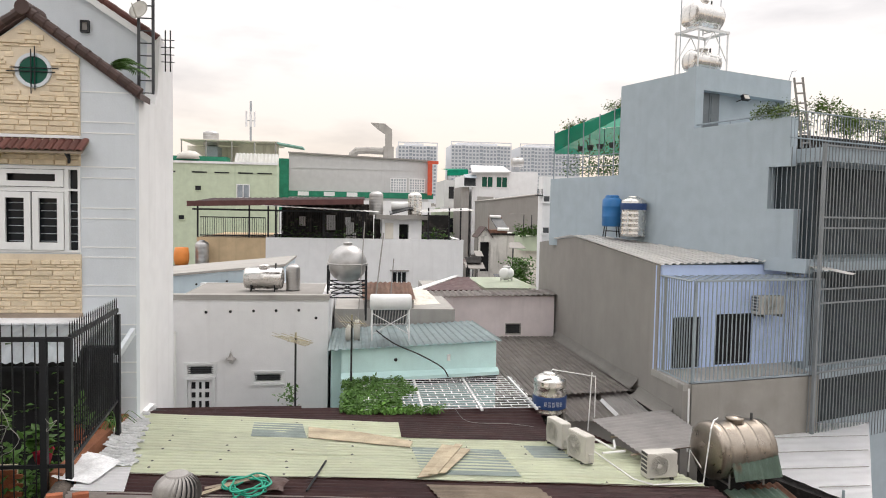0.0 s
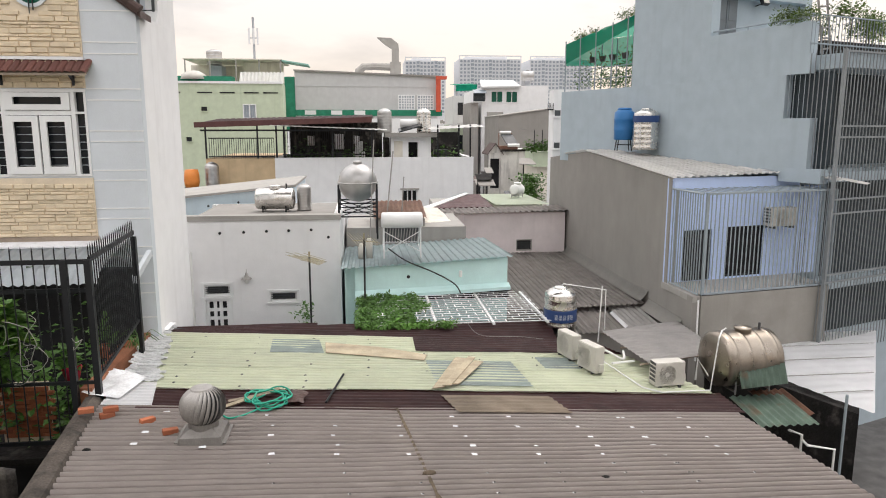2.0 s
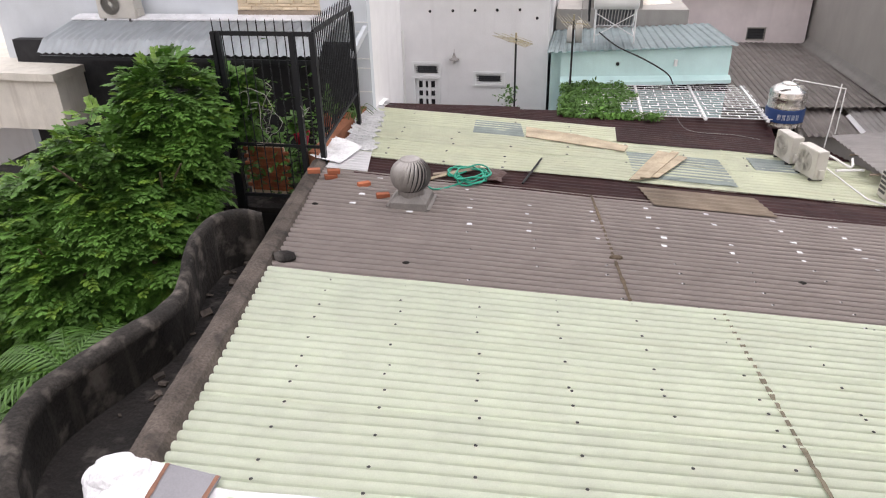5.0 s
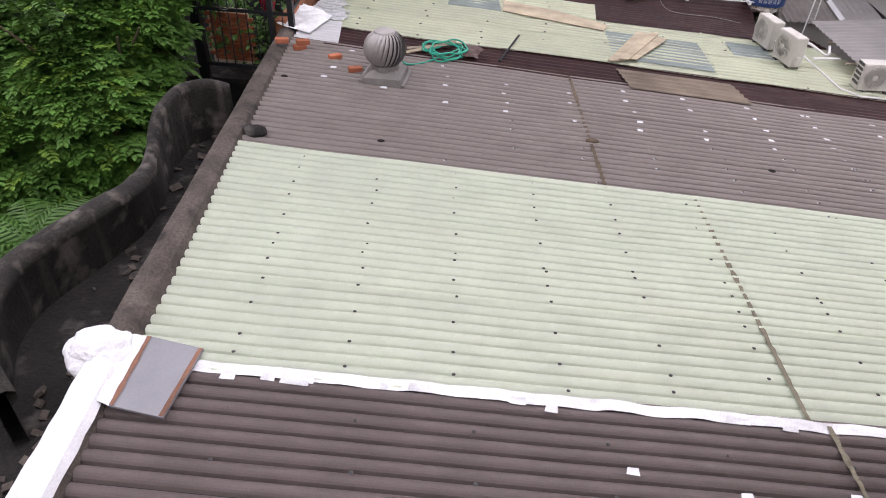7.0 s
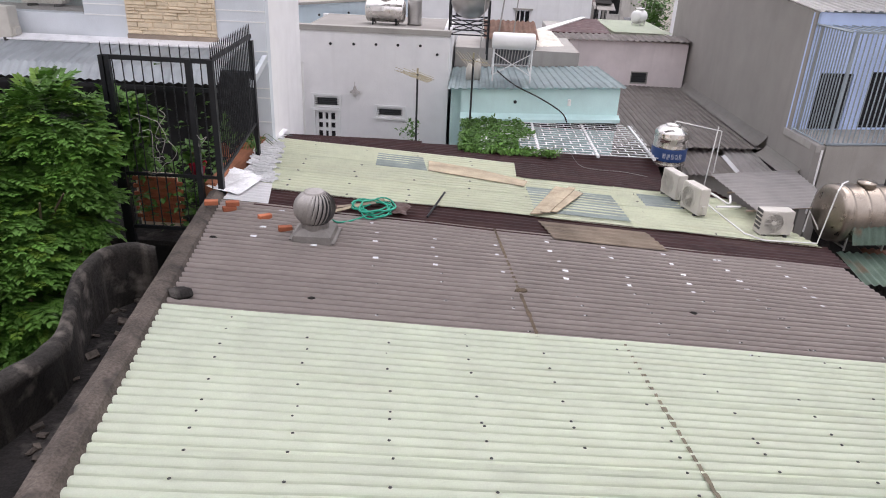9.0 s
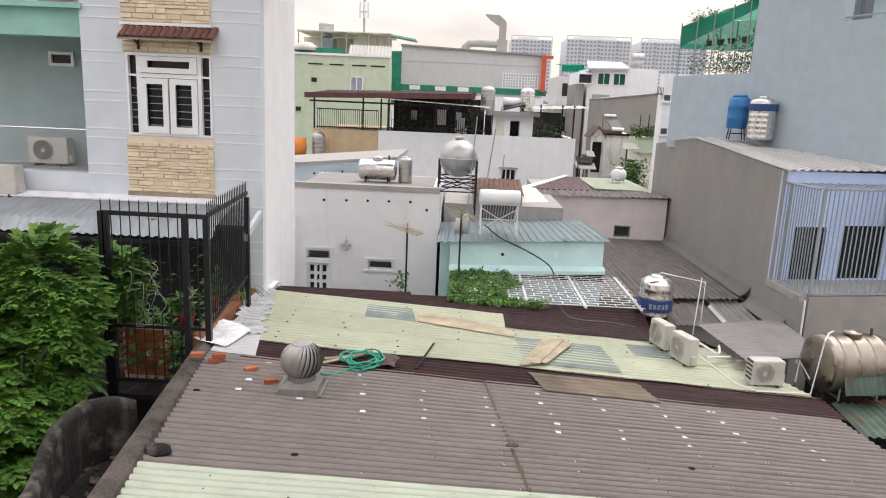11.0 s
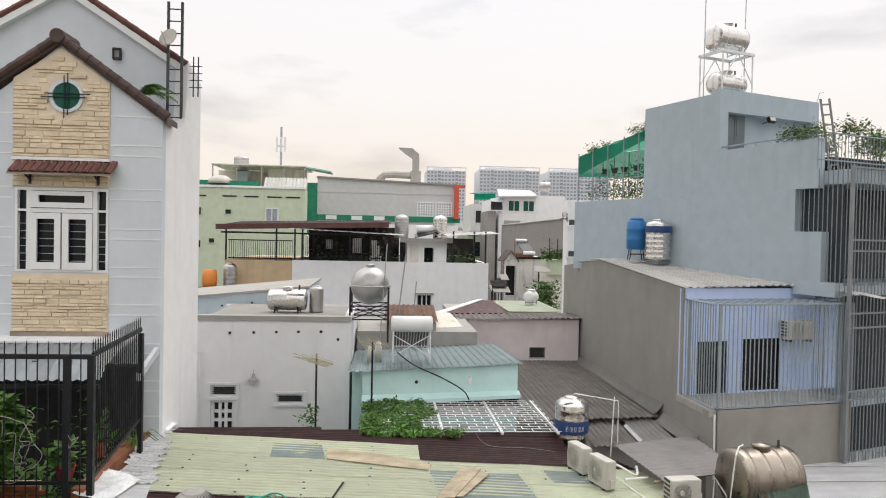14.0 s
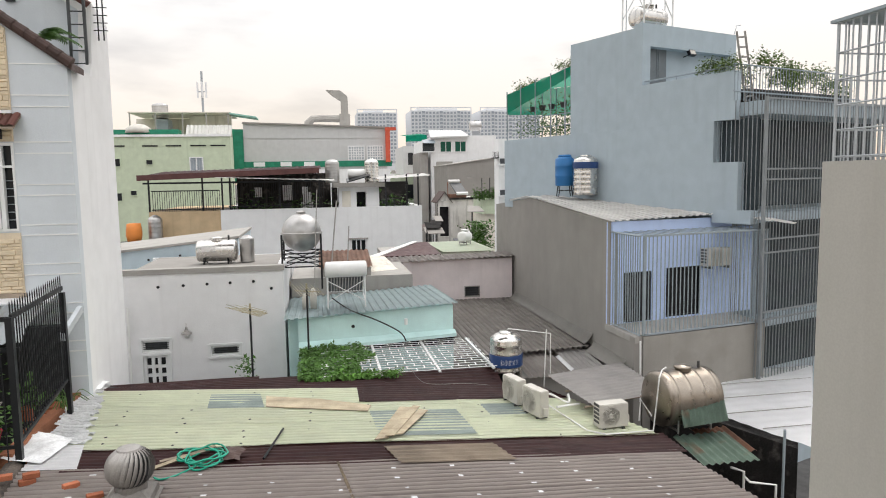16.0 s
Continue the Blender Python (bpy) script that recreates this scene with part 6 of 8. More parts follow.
# round window
rw = thing("window_2", "round green glazed window with iron cross bars", "window", pose(DISC[0] + 0.04, GY - 0.055, DISC[1], 90, 0, 0), kind="structure")
part("window_frame", lathe(bmn(), [(0.31, -0.02), (0.31, 0.015), (0.25, 0.015), (0.24, -0.02)], 32), "facade", rw)
part("pane", lathe(bmn(), [(0.245, -0.012), (0.245, -0.006)], 32), "green_glass", rw)
for o in (-0.03, 0.035):
    part("bar", rod(bmn(), (o, -0.42 + 0.06 * (o > 0), 0.03), (o, 0.42 - 0.05 * (o < 0), 0.03), 0.011, 5), "black_iron", rw)
    part("bar", rod(bmn(), (-0.44 + 0.06 * (o > 0), o, 0.035), (0.44 - 0.06 * (o < 0), o, 0.035), 0.011, 5), "black_iron", rw)
# rake tiles
for a, b in (((-7.82, 10.30), (-5.91, 11.68)), ((-3.95, 10.27), (-5.91, 11.68))):
    p, q = Vector((a[0], GY - 0.08, a[1])), Vector((b[0], GY - 0.08, b[1]))
    for k in range(11):
        s, e = p.lerp(q, k / 11), p.lerp(q, (k + 1.12) / 11)
        part("ridge_tile", rod(bmn(), s, e, 0.095, 10, 0.08), "roof_tile", gab, smooth=False)
    bm = bmn()
    y0, y1 = GY - 0.1, GY + 0.55
    v = [bm.verts.new(c) for c in ((p.x, y0, p.z - 0.02), (q.x, y0, q.z - 0.02), (q.x, y1, q.z - 0.02), (p.x, y1, p.z - 0.02), (p.x, y0, p.z - 0.13), (q.x, y0, q.z - 0.13), (q.x, y1, q.z - 0.13), (p.x, y1, p.z - 0.13))]
    for f in BOXF:
        bm.faces.new([v[i] for i in f])
    part("front_roof", bm, "roof_tile", gab)
part("ridge_end", rod(bmn(), (-5.91, GY - 0.2, 11.68), (-5.91, GY + 0.5, 11.68), 0.13, 12), "roof_tile", gab)
# upper gable roof edges, lamps, ladder, dish, palms
for a, b in (((-4.1, 11.66), (-6.6, 13.28)), ((-9.6, 11.45), (-6.6, 13.28))):
    p, q = Vector((a[0], 15.4, a[1])), Vector((b[0], 15.4, b[1]))
    for k in range(12):
        part("ridge_tile", rod(bmn(), p.lerp(q, k / 12), p.lerp(q, (k + 1.1) / 12), 0.08, 8, 0.07), "red_tile", gab)
    bm = bmn()
    v = [bm.verts.new(c) for c in ((p.x, 15.36, p.z - 0.03), (q.x, 15.36, q.z - 0.03), (q.x, 16.4, q.z - 0.03), (p.x, 16.4, p.z - 0.03), (p.x, 15.36, p.z - 0.22), (q.x, 15.36, q.z - 0.22), (q.x, 16.4, q.z - 0.22), (p.x, 16.4, p.z - 0.22))]
    for f in BOXF:
        bm.faces.new([v[i] for i in f])
    part("upper_roof", bm, "win_white", gab)
for x in (-7.12, -5.63):
    t = thing("wall_lamp", "small square black outdoor wall lamp", "lamp", face_frame((x, 15.42, 11.72)), "terrace lamps")
    part("housing", wall(bmn(), 0, 0.17, 0, 0.24, 0.08, [(0.03, 0.14, 0.04, 0.2)]), "black_iron", t)
    part("diffuser", box(bmn(), 0.03, 0.14, 0.03, 0.07, 0.04, 0.2), "wall_grey", t)
ld = thing("steel_ladder", "dark steel ladder leading up a roof", "ladder")
for x in (-4.42, -4.14):
    part("stile", box(bmn(), x - 0.025, x + 0.025, 15.18, 15.23, 10.4, 12.9), "louvre", ld)
for k in range(10):
    part("rung", rod(bmn(), (-4.42, 15.2, 10.5 + k * 0.25), (-4.14, 15.2, 10.5 + k * 0.25), 0.014), "louvre", ld)
t = thing("antenna_rack", "dark steel rack with rods on the wall top", "rack")
for x in (-3.98, -3.88):
    part("upright", rod(bmn(), (x, 15.5, 11.0), (x, 15.5, 11.85), 0.014), "black_iron", t)
for z in (11.2, 11.35, 11.5, 11.65):
    part("crossbar", rod(bmn(), (-4.15, 15.5, z), (-3.8, 15.5, z), 0.01), "black_iron", t)
ds = thing("satellite_dish", "pale grey satellite dish on the roof edge", "satellite dish", pose(-4.36, 15.1, 12.1, 70, 0, -20))
part("bowl", lathe(bmn(), [(0.02, 0.0), (0.12, 0.02), (0.2, 0.06), (0.205, 0.065), (0.12, 0.03), (0.02, 0.012)], 24), "plastic", ds, smooth=True)
part("arm", rod(bmn(), (0, -0.18, 0.05), (0, 0.0, 0.28), 0.012), "plastic", ds)


def palm(m, label, n, length, seed, droop=1.0):
    t = thing("potted_palm", label, "palm", m, "palms")
    r = random.Random(seed)
    part("trunk", lathe(bmn(), [(0.06, 0), (0.05, 0.25), (0.04, 0.5)], 10), "bark", t)
    for k in range(n):
        a = k * math.tau / n + r.uniform(-0.2, 0.2)
        e = r.uniform(0.5, 1.2)
        L = length * r.uniform(0.8, 1.1)
        bm = bmn()
        pts = []
        for j in range(9):
            u = j / 8
            pts.append(Vector((math.cos(a) * L * u * math.cos(e * (1 - 0.4 * u)), math.sin(a) * L * u * math.cos(e * (1 - 0.4 * u)), 0.5 + L * (math.sin(e) * u - droop * 0.75 * u * u))))
        pipe(bm, pts, 0.008, 4)
        side = Vector((-math.sin(a), math.cos(a), 0))
        for j in range(2, 17):
            u = j / 16
            i = min(7, int(u * 8))
            p = pts[i].lerp(pts[i + 1], u * 8 - i)
            d = (pts[i + 1] - pts[i]).normalized()
            for s in (-1, 1):
                tip = p + (side * s * 0.75 + d * 0.6 + Vector((0, 0, -0.35))) * L * 0.3 * (1.1 - 0.6 * u)
                v = [bm.verts.new(p - d * 0.014), bm.verts.new(p + d * 0.02), bm.verts.new(p.lerp(tip, 0.5) + d * 0.02 + Vector((0, 0, 0.012))), bm.verts.new(tip)]
                bm.faces.new((v[0], v[1], v[2]))
                bm.faces.new((v[0], v[2], v[3]))
        part("frond", bm, "palm", t)
    return t


palm(pose(-4.72, 14.6, 10.3), "small bright green palm on the house terrace", 14, 0.75, 1)
palm(pose(-7.7, 14.6, 10.45), "small bright green palm on the house terrace", 14, 0.75, 2)
palm(pose(-6.0, 6.2, 2.3), "dark green palm beside the garden wall", 13, 1.35, 3)
palm(pose(-5.3, 5.4, 2.2), "dark green palm beside the garden wall", 13, 1.3, 4)

# ---- zinc awning and dim yard below the gabled house ----
za = thing("zinc_awning", "silver corrugated zinc awning over a dim yard", "awning")
for k in range(6):
    a = -10.4 + k * 1.0
    sheet(za, "zinc", name="awning_sheet", y0=a, y1=min(a + 1.05, -4.55), left=lambda x: 12.25, right=lambda x: 13.72, pitch=0.16, amp=0.016, across="x", seg=6,
          height=lambda x, y, k=k: 6.06 - 0.20 * (13.72 - y) - (0.55 * max(0.0, 12.5 - y) ** 0.8) + 0.004 * k)
part("top_flashing", slab(bmn(), [(-10.4, 13.45, 6.05), (-4.5, 13.45, 6.07), (-4.5, 13.765, 6.13), (-10.4, 13.765, 6.11)], 0.03), "white_seal", za)
part("beam", box(bmn(), -10.4, -4.6, 12.3, 12.36, 5.45, 5.52), "black_iron", za)
part("side_trim", slab(bmn(), [(-4.14, 12.75, 5.62), (-4.06, 12.75, 5.62), (-4.06, 13.7, 5.93), (-4.14, 13.7, 5.93)], 0.13), "zinc", za)
# wall and floor are coloured near black in place of the awning's shade
yd = thing("yard_back", "yard wall below the awning, coloured near black for shade", "wall", kind="structure")
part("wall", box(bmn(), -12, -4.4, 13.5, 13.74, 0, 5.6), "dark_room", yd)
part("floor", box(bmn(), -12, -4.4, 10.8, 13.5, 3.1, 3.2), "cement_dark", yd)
part("side", box(bmn(), -4.38, -4.2, 10.8, 13.74, 0, 4.3), "brick_wall", yd)
t = thing("brick_pier", "low red brick pier behind the iron fence", "wall")
rr = random.Random(3)
pier = part("core", box(bmn(), -5.85, -5.17, 11.42, 11.6, 3.2, 4.16), "mortar", t)
bme = bmn()
box(bme, 0, 0.19, 0, 0.05, 0, 0.06)
brick_me = bpy.data.meshes.new("pier_brick")
bme.to_mesh(brick_me)
bme.free()
brick_me.materials.append(M["brick"])
for j in range(12):
    for i in range(4):
        piece("brick", brick_me, pose(-5.85 + i * 0.195 - (0.09 if j % 2 else 0) + 0.05, 11.385, 3.3 + j * 0.07), pier)
for k, (x, y, z, s, mt, lb) in enumerate(((-4.55, 11.0, 4.35, 0.14, "flower", "red plastic plant pot behind the fence"), (-4.45, 12.0, 4.4, 0.12, "brick", "clay plant pot on the yard wall"), (-4.62, 11.5, 3.4, 0.15, "brick", "clay plant pot in the yard"))):
    t = thing("plant_pot", lb, "pot", pose(x, y, z), "plant pots")
    part("pot", lathe(bmn(), [(s * 0.65, 0), (s, s * 1.5), (s * 1.08, s * 1.55), (s * 1.05, s * 1.7), (s * 0.9, s * 1.7), (s * 0.8, s * 1.4)], 18), mt, t, smooth=True)

    def pot_leaves(r, s=s):
        a = r.uniform(0, math.tau)
        return Vector((0.06 * math.cos(a), 0.06 * math.sin(a), s * 1.5 + r.uniform(0, 0.35))), (math.cos(a), math.sin(a), 0.5)
    part("foliage", leaves(bmn(), 60, pot_leaves, 0.2, 40 + k), "leaf_dark", t)


def yard_leaves(r):
    return Vector((r.uniform(-5.9, -4.5), r.uniform(11.0, 13.0), 3.3 + abs(r.gauss(0, 0.7)))), (r.uniform(-1, 1), r.uniform(-1, 0.3), 0.1)


t = thing("yard_shrubs", "mixed dark green shrubs in the shaded yard", "shrub")
part("foliage", leaves(bmn(), 480, yard_leaves, 0.18, 31), "leaf_dark", t)
t = thing("grass_tuft", "dry drooping grass at the roof edge", "plant", pose(-4.2, 13.0, 4.3))
bm = bmn()
rr = random.Random(6)
for k in range(26):
    a, L = rr.uniform(0, math.tau), rr.uniform(0.25, 0.5)
    p = curve_pts([(0.05 * math.cos(a), 0.25 * rr.uniform(-1, 1), 0), (math.cos(a) * L * 0.5, math.sin(a) * L * 0.6, L * 0.5), (math.cos(a) * L, math.sin(a) * L, L * 0.1)], 4)
    pipe(bm, p, 0.007, 3)
part("grass", bm, "palm", t)

# ---- neighbour's balcony ----
window("small white framed window in a recess", face_frame((-9.1, 15.2, 8.62)), 0.55, 0.3, "win_white", 1, 1, 0, "glass", fw=0.06)
condenser(pose(-9.0, 14.8, 6.52), "beige condenser unit on a balcony floor", 0.85, 0.6, 0.3)
condenser(pose(-9.3, 13.45, 6.02), "beige condenser unit above the zinc awning", 0.85, 0.6, 0.3)
gr = thing("glass_balustrade", "clear glass balcony balustrade with steel handrail", "railing")
gm2 = bpy.data.materials.new("clear_glass")
gm2.use_nodes = True
gn, gl = gm2.node_tree.nodes, gm2.node_tree.links
gt, gg, gx = gn.new("ShaderNodeBsdfTransparent"), gn.new("ShaderNodeBsdfGlossy"), gn.new("ShaderNodeMixShader")
gg.inputs["Roughness"].default_value = 0.05
gx.inputs[0].default_value = 0.12
gl.new(gt.outputs[0], gx.inputs[1])
gl.new(gg.outputs[0], gx.inputs[2])
gl.new(gx.outputs[0], gn["Material Output"].inputs[0])
M["clear_glass"] = gm2
part("pane", box(bmn(), -12.4, -7.6, 13.95, 13.96, 6.5, 7.33), "clear_glass", gr)
part("handrail", rod(bmn(), (-12.4, 13.95, 7.35), (-7.6, 13.95, 7.36), 0.025, 8), "steel", gr)
rl = thing("terrace_railing", "black steel terrace railing with planters", "railing")
for k in range(6):
    part("rail", rod(bmn(), (-12, 13.95, 9.86 + k * 0.15), (-7.6, 13.95, 9.86 + k * 0.15), 0.014, 5), "black_iron", rl)
for x in (-11.5, -10.2, -8.85):
    part("post", box(bmn(), x - 0.05, x + 0.05, 13.9, 14.0, 9.76, 10.7), "black_iron", rl)
pt = thing("planter_box", "dark planter with spiky green leaves", "planter", pose(-8.1, 14.2, 9.76))
part("trough", box(bmn(), -0.45, 0.4, -0.12, 0.12, 0, 0.12), "old_wood", pt)


def spikes(r):
    return Vector((r.uniform(-0.3, 0.3), r.uniform(-0.08, 0.08), 0.1)), (r.uniform(-0.5, 0.5), r.uniform(-0.4, 0.2), 1.0)


part("foliage", leaves(bmn(), 40, spikes, 0.5, 17, 0.25), "leaf", pt)
t = thing("old_roof", "stained cream concrete roof edge beyond the tree", "roof", kind="structure")
part("slab", box(bmn(), -24, -10.45, 12.6, 19, 3.9, 5.0), "cream", t)
part("cap", slab(bmn(), [(-24, 12.4, 5.3), (-10.4, 12.5, 5.1), (-10.4, 19, 5.1), (-24, 19, 5.3)], 0.15), "cream", t)
part("block", box(bmn(), -24, -12.6, 19, 26, 0, 9), "wall_white", t)

# ---- tower house details ----
tc2 = thing("facade_cage", "tall grey steel bar cage over the house front", "window cage")
for k in range(43):
    x = 0.14 + k * 0.118
    part("bar", rod(bmn(), FT @ Vector((x, 0, 3.0)), FT @ Vector((x, 0, 9.86)), 0.013, 5), "cage_iron", tc2)
for z in (9.84, 8.24, 8.0, 6.62, 6.3, 4.9, 4.72):
    part("rail", box(bmn(), 0.1, 5.2, -0.02, 0.02, z - 0.02, z + 0.02, FT), "cage_iron", tc2)
for k in range(1, 8):
    part("bar", rod(bmn(), FT @ Vector((0.11, 0.115 * k, 3.0)), FT @ Vector((0.11, 0.115 * k, 9.86)), 0.012, 5), "cage_iron", tc2)
part("corner_post", box(bmn(), 0.08, 0.15, -0.035, 0.035, 3.0, 9.88, FT), "cage_iron", tc2)
for z0, z1 in ((9.5, 9.82), (6.98, 7.2), (4.3, 4.45)):
    part("balcony_slab", box(bmn(), 0.3 if z0 > 6 else 1.3, 6.9, 0.05 if z0 > 9 else 0.3 if z0 > 6 else 0.7, 1.22, z0, z1, FT), "tower", tw)
for z in (7.4, 4.6):
    for x in ((0.4, 2.0, 3.6) if z > 7 else (2.0, 3.6)):
        window("tall grey window behind a steel cage", FT @ pose(x, 1.2, z - 0.05), 1.5, 2.1, "grey_iron", 2, 2, 0, "shade_glass", fw=0.06)
# full-width glazing, coloured dark for the shade of the deep balconies too
for z0, z1 in ((7.3, 9.5), (4.5, 6.95), (3.0, 4.2)):
    part("rear_glazing", box(bmn(), 1.7 if z0 < 7 else 0.3, 6.9, 1.225, 1.245, z0, z1, FT), "shade_glass", tw)
for k in range(4):
    s = 0.22 - k * 0.13
    part("recess_bar", rod(bmn(), (*tp(s, 0.04), 8.42), (*tp(s, 0.04), 9.44), 0.01, 4), "grey_iron", tw)
FU = face_frame((*tp(2.95), 0), TY)
t = thing("door_1", "grey steel double door on the upper terrace", "door", FU @ pose(0.40, -0.06, 10.29), kind="structure")
part("leaf", box(bmn(), 0, 0.38, 0.0, 0.05, 0, 1.35), "door_grey", t)
part("leaf", box(bmn(), 0.4, 0.78, 0.0, 0.05, 0, 1.35), "door_grey", t)
for x in (0.06, 0.46):
    for z in (0.15, 0.75):
        part("panel", box(bmn(), x, x + 0.26, -0.015, 0.0, z, z + 0.5), "door_grey", t)
part("recess_wall", box(bmn(), 0.3, 3.6, -0.005, 0.0, 9.42, 11.62, FU), "tower", tw)
t = thing("flood_lamp", "small black outdoor flood lamp", "lamp", FU @ pose(1.92, -0.3, 11.55, -25))
part("housing", box(bmn(), -0.12, 0.12, -0.06, 0.04, -0.08, 0.08), "black_iron", t)
part("lens", box(bmn(), -0.1, 0.1, -0.066, -0.06, -0.06, 0.06), "plastic", t)
part("arm", rod(bmn(), (0, 0.04, 0), (0, 0.28, 0.06), 0.015), "black_iron", t)
hr = thing("stair_handrail", "thin steel handrail along the sloping parapet", "railing")
a, b = Vector((*tp(2.8, 0.1), 10.66)), Vector((*tp(-0.28, 0.1), 10.68))
part("rail", rod(bmn(), a, b, 0.022, 6), "grey_iron", hr)
for u in (0.1, 0.4, 0.7, 0.95):
    p = a.lerp(b, u)
    part("post", rod(bmn(), p, p - Vector((0, 0, 0.2)), 0.014, 5), "grey_iron", hr)
wd = thing("wooden_ladder", "weathered wooden ladder leaning on the terrace", "ladder")
b0, b1 = FT @ Vector((0.66, 0.95, 9.85)), FT @ Vector((0.32, 1.0, 11.5))
off = FT.to_3x3() @ Vector((0.3, 0, 0.04))
part("stile", rod(bmn(), b0, b1, 0.035, 4), "wall_grey", wd)
part("stile", rod(bmn(), b0 + off, b1 + off, 0.035, 4), "wall_grey", wd)
for k in range(7):
    p = b0.lerp(b1, 0.08 + k * 0.14)
    part("rung", rod(bmn(), p, p + off, 0.022, 5), "wall_grey", wd)
rg = thing("roof_railing", "grey steel railing round the roof garden", "railing")
for k in range(46):
    x = 0.05 + k * 0.115
    part("bar", rod(bmn(), FT @ Vector((x, 0.81, 9.86)), FT @ Vector((x, 0.81, 10.7)), 0.010, 4), "grey_iron", rg)
for z in (10.08, 10.71):
    part("rail", rod(bmn(), FT @ Vector((0.02, 0.81, z)), FT @ Vector((5.3, 0.81, z)), 0.018, 5), "grey_iron", rg)


def tufts(centres, spread, flat=0.8):
    """Leaf places gathered round tuft centres."""
    def f(r):
        c = Vector(r.choice(centres))
        o = Vector((r.gauss(0, 1), r.gauss(0, 1), r.gauss(0, flat))) * spread
        return c + o, (o.x, o.y, o.z + 0.1)
    return f


rt5 = random.Random(52)
GARDEN = [FT @ Vector((1.2 + 0.27 * k + rt5.uniform(-0.1, 0.1), rt5.uniform(1.0, 1.6), 10.3 + rt5.uniform(0.0, 0.62 if k % 4 else 0.85))) for k in range(15)]
rf = thing("roof_garden", "leafy potted shrubs along the roof railing", "plants")
part("foliage", leaves(bmn(), 3600, tufts(GARDEN, 0.13), 0.085, 51), "garden_leaf", rf)
for c in GARDEN:
    part("stem", rod(bmn(), (c.x, c.y, 10.1), c, 0.012, 4), "bark", rf)
part("trough", box(bmn(), 0.8, 5.1, 1.0, 1.6, 9.82, 10.2, FT), "mould_shade_wall", rf)
sp = thing("parapet_shrub", "feathery pale green shrub over the parapet", "plant")


FEATHER = [(*tp(0.75 - 0.16 * k, 0.12 + 0.05 * (k % 3)), 10.72 + 0.07 * math.sin(k * 1.7) + 0.03 * (k % 2)) for k in range(7)]
part("foliage", leaves(bmn(), 1500, tufts(FEATHER, 0.10), 0.06, 61), "garden_leaf", sp)
# tanks on the tower roof
ts = thing("tank_stand", "tall white steel stand for water tanks", "stand", pose(9.45, 18.75, 12.05, 0, 0, TY))
for sx in (-0.55, 0.55):
    for sy in (-0.4, 0.4):
        part("leg", rod(bmn(), (sx, sy, 0), (sx, sy, 1.22), 0.03, 4), "white_iron", ts)
for sy in (-0.4, 0.4):
    part("beam", box(bmn(), -0.6, 0.6, sy - 0.03, sy + 0.03, 1.18, 1.25), "white_iron", ts)
    part("brace", rod(bmn(), (-0.55, sy, 0.4), (0.0, sy, 1.2), 0.018, 4), "white_iron", ts)
    part("brace", rod(bmn(), (0.55, sy, 0.4), (0.0, sy, 1.2), 0.018, 4), "white_iron", ts)
for sx in (-0.55, 0.55):
    part("beam", box(bmn(), sx - 0.03, sx + 0.03, -0.4, 0.4, 1.18, 1.25), "white_iron", ts)
horizontal_tank(pose(9.45, 18.75, 13.3, 0, 0, TY), "white and steel water tank on a tall stand", 1.0, 0.36, "steel", 3, leg_h=0.06, leg_mat="white_iron")
horizontal_tank(pose(9.45, 18.7, 12.1, 0, 0, TY), "steel water tank on the roof below a stand", 0.95, 0.3, "steel", 3, leg_h=0.06, leg_mat="white_iron")
for x, y, z in ((8.75, 18.6, 14.9), (10.05, 18.9, 15.0)):
    t = thing("antenna_mast", "thin steel antenna rod on the roof", "antenna", group="roof masts")
    part("mast", rod(bmn(), (x, y, 12.1), (x, y, z), 0.015), "pale_iron", t)
t = thing("vent_pipe", "thin bent steel pipe on the roof", "pipe")
q = Vector((*tp(2.7, 3.75), 12.1))
part("tube", pipe(bmn(), [q, q + Vector((0.12, 0, 0.4)), q + Vector((0.25, 0, 0.42))], 0.012), "pale_iron", t)
# green shade net and hanging plants
nm = bpy.data.materials.new("green_shade_netting")
nm.use_nodes = True
nn, nl = nm.node_tree.nodes, nm.node_tree.links
nt, nx2 = nn.new("ShaderNodeBsdfTransparent"), nn.new("ShaderNodeMixShader")
ntr, nad = nn.new("ShaderNodeBsdfTranslucent"), nn.new("ShaderNodeMixShader")
nwv = nn.new("ShaderNodeTexNoise")
nwv.inputs["Scale"].default_value = 5
nmr = nn.new("ShaderNodeMapRange")
nmr.inputs[3].default_value, nmr.inputs[4].default_value = 0.78, 0.97
nl.new(nwv.outputs["Fac"], nmr.inputs[0])
ntr.inputs[0].default_value = (0.0, 0.33, 0.20, 1)
nn["Principled BSDF"].inputs["Base Color"].default_value = (0.002, 0.20, 0.12, 1)
nn["Principled BSDF"].inputs["Roughness"].default_value = 0.9
nl.new(nn["Principled BSDF"].outputs[0], nad.inputs[1])
nl.new(ntr.outputs[0], nad.inputs[2])
nl.new(nt.outputs[0], nx2.inputs[1])
nl.new(nad.outputs[0], nx2.inputs[2])
nl.new(nmr.outputs[0], nx2.inputs[0])
nl.new(nx2.outputs[0], nn["Material Output"].inputs[0])
M["net"] = nm
sn = thing("shade_house", "green shade net over a rooftop garden", "shade house")


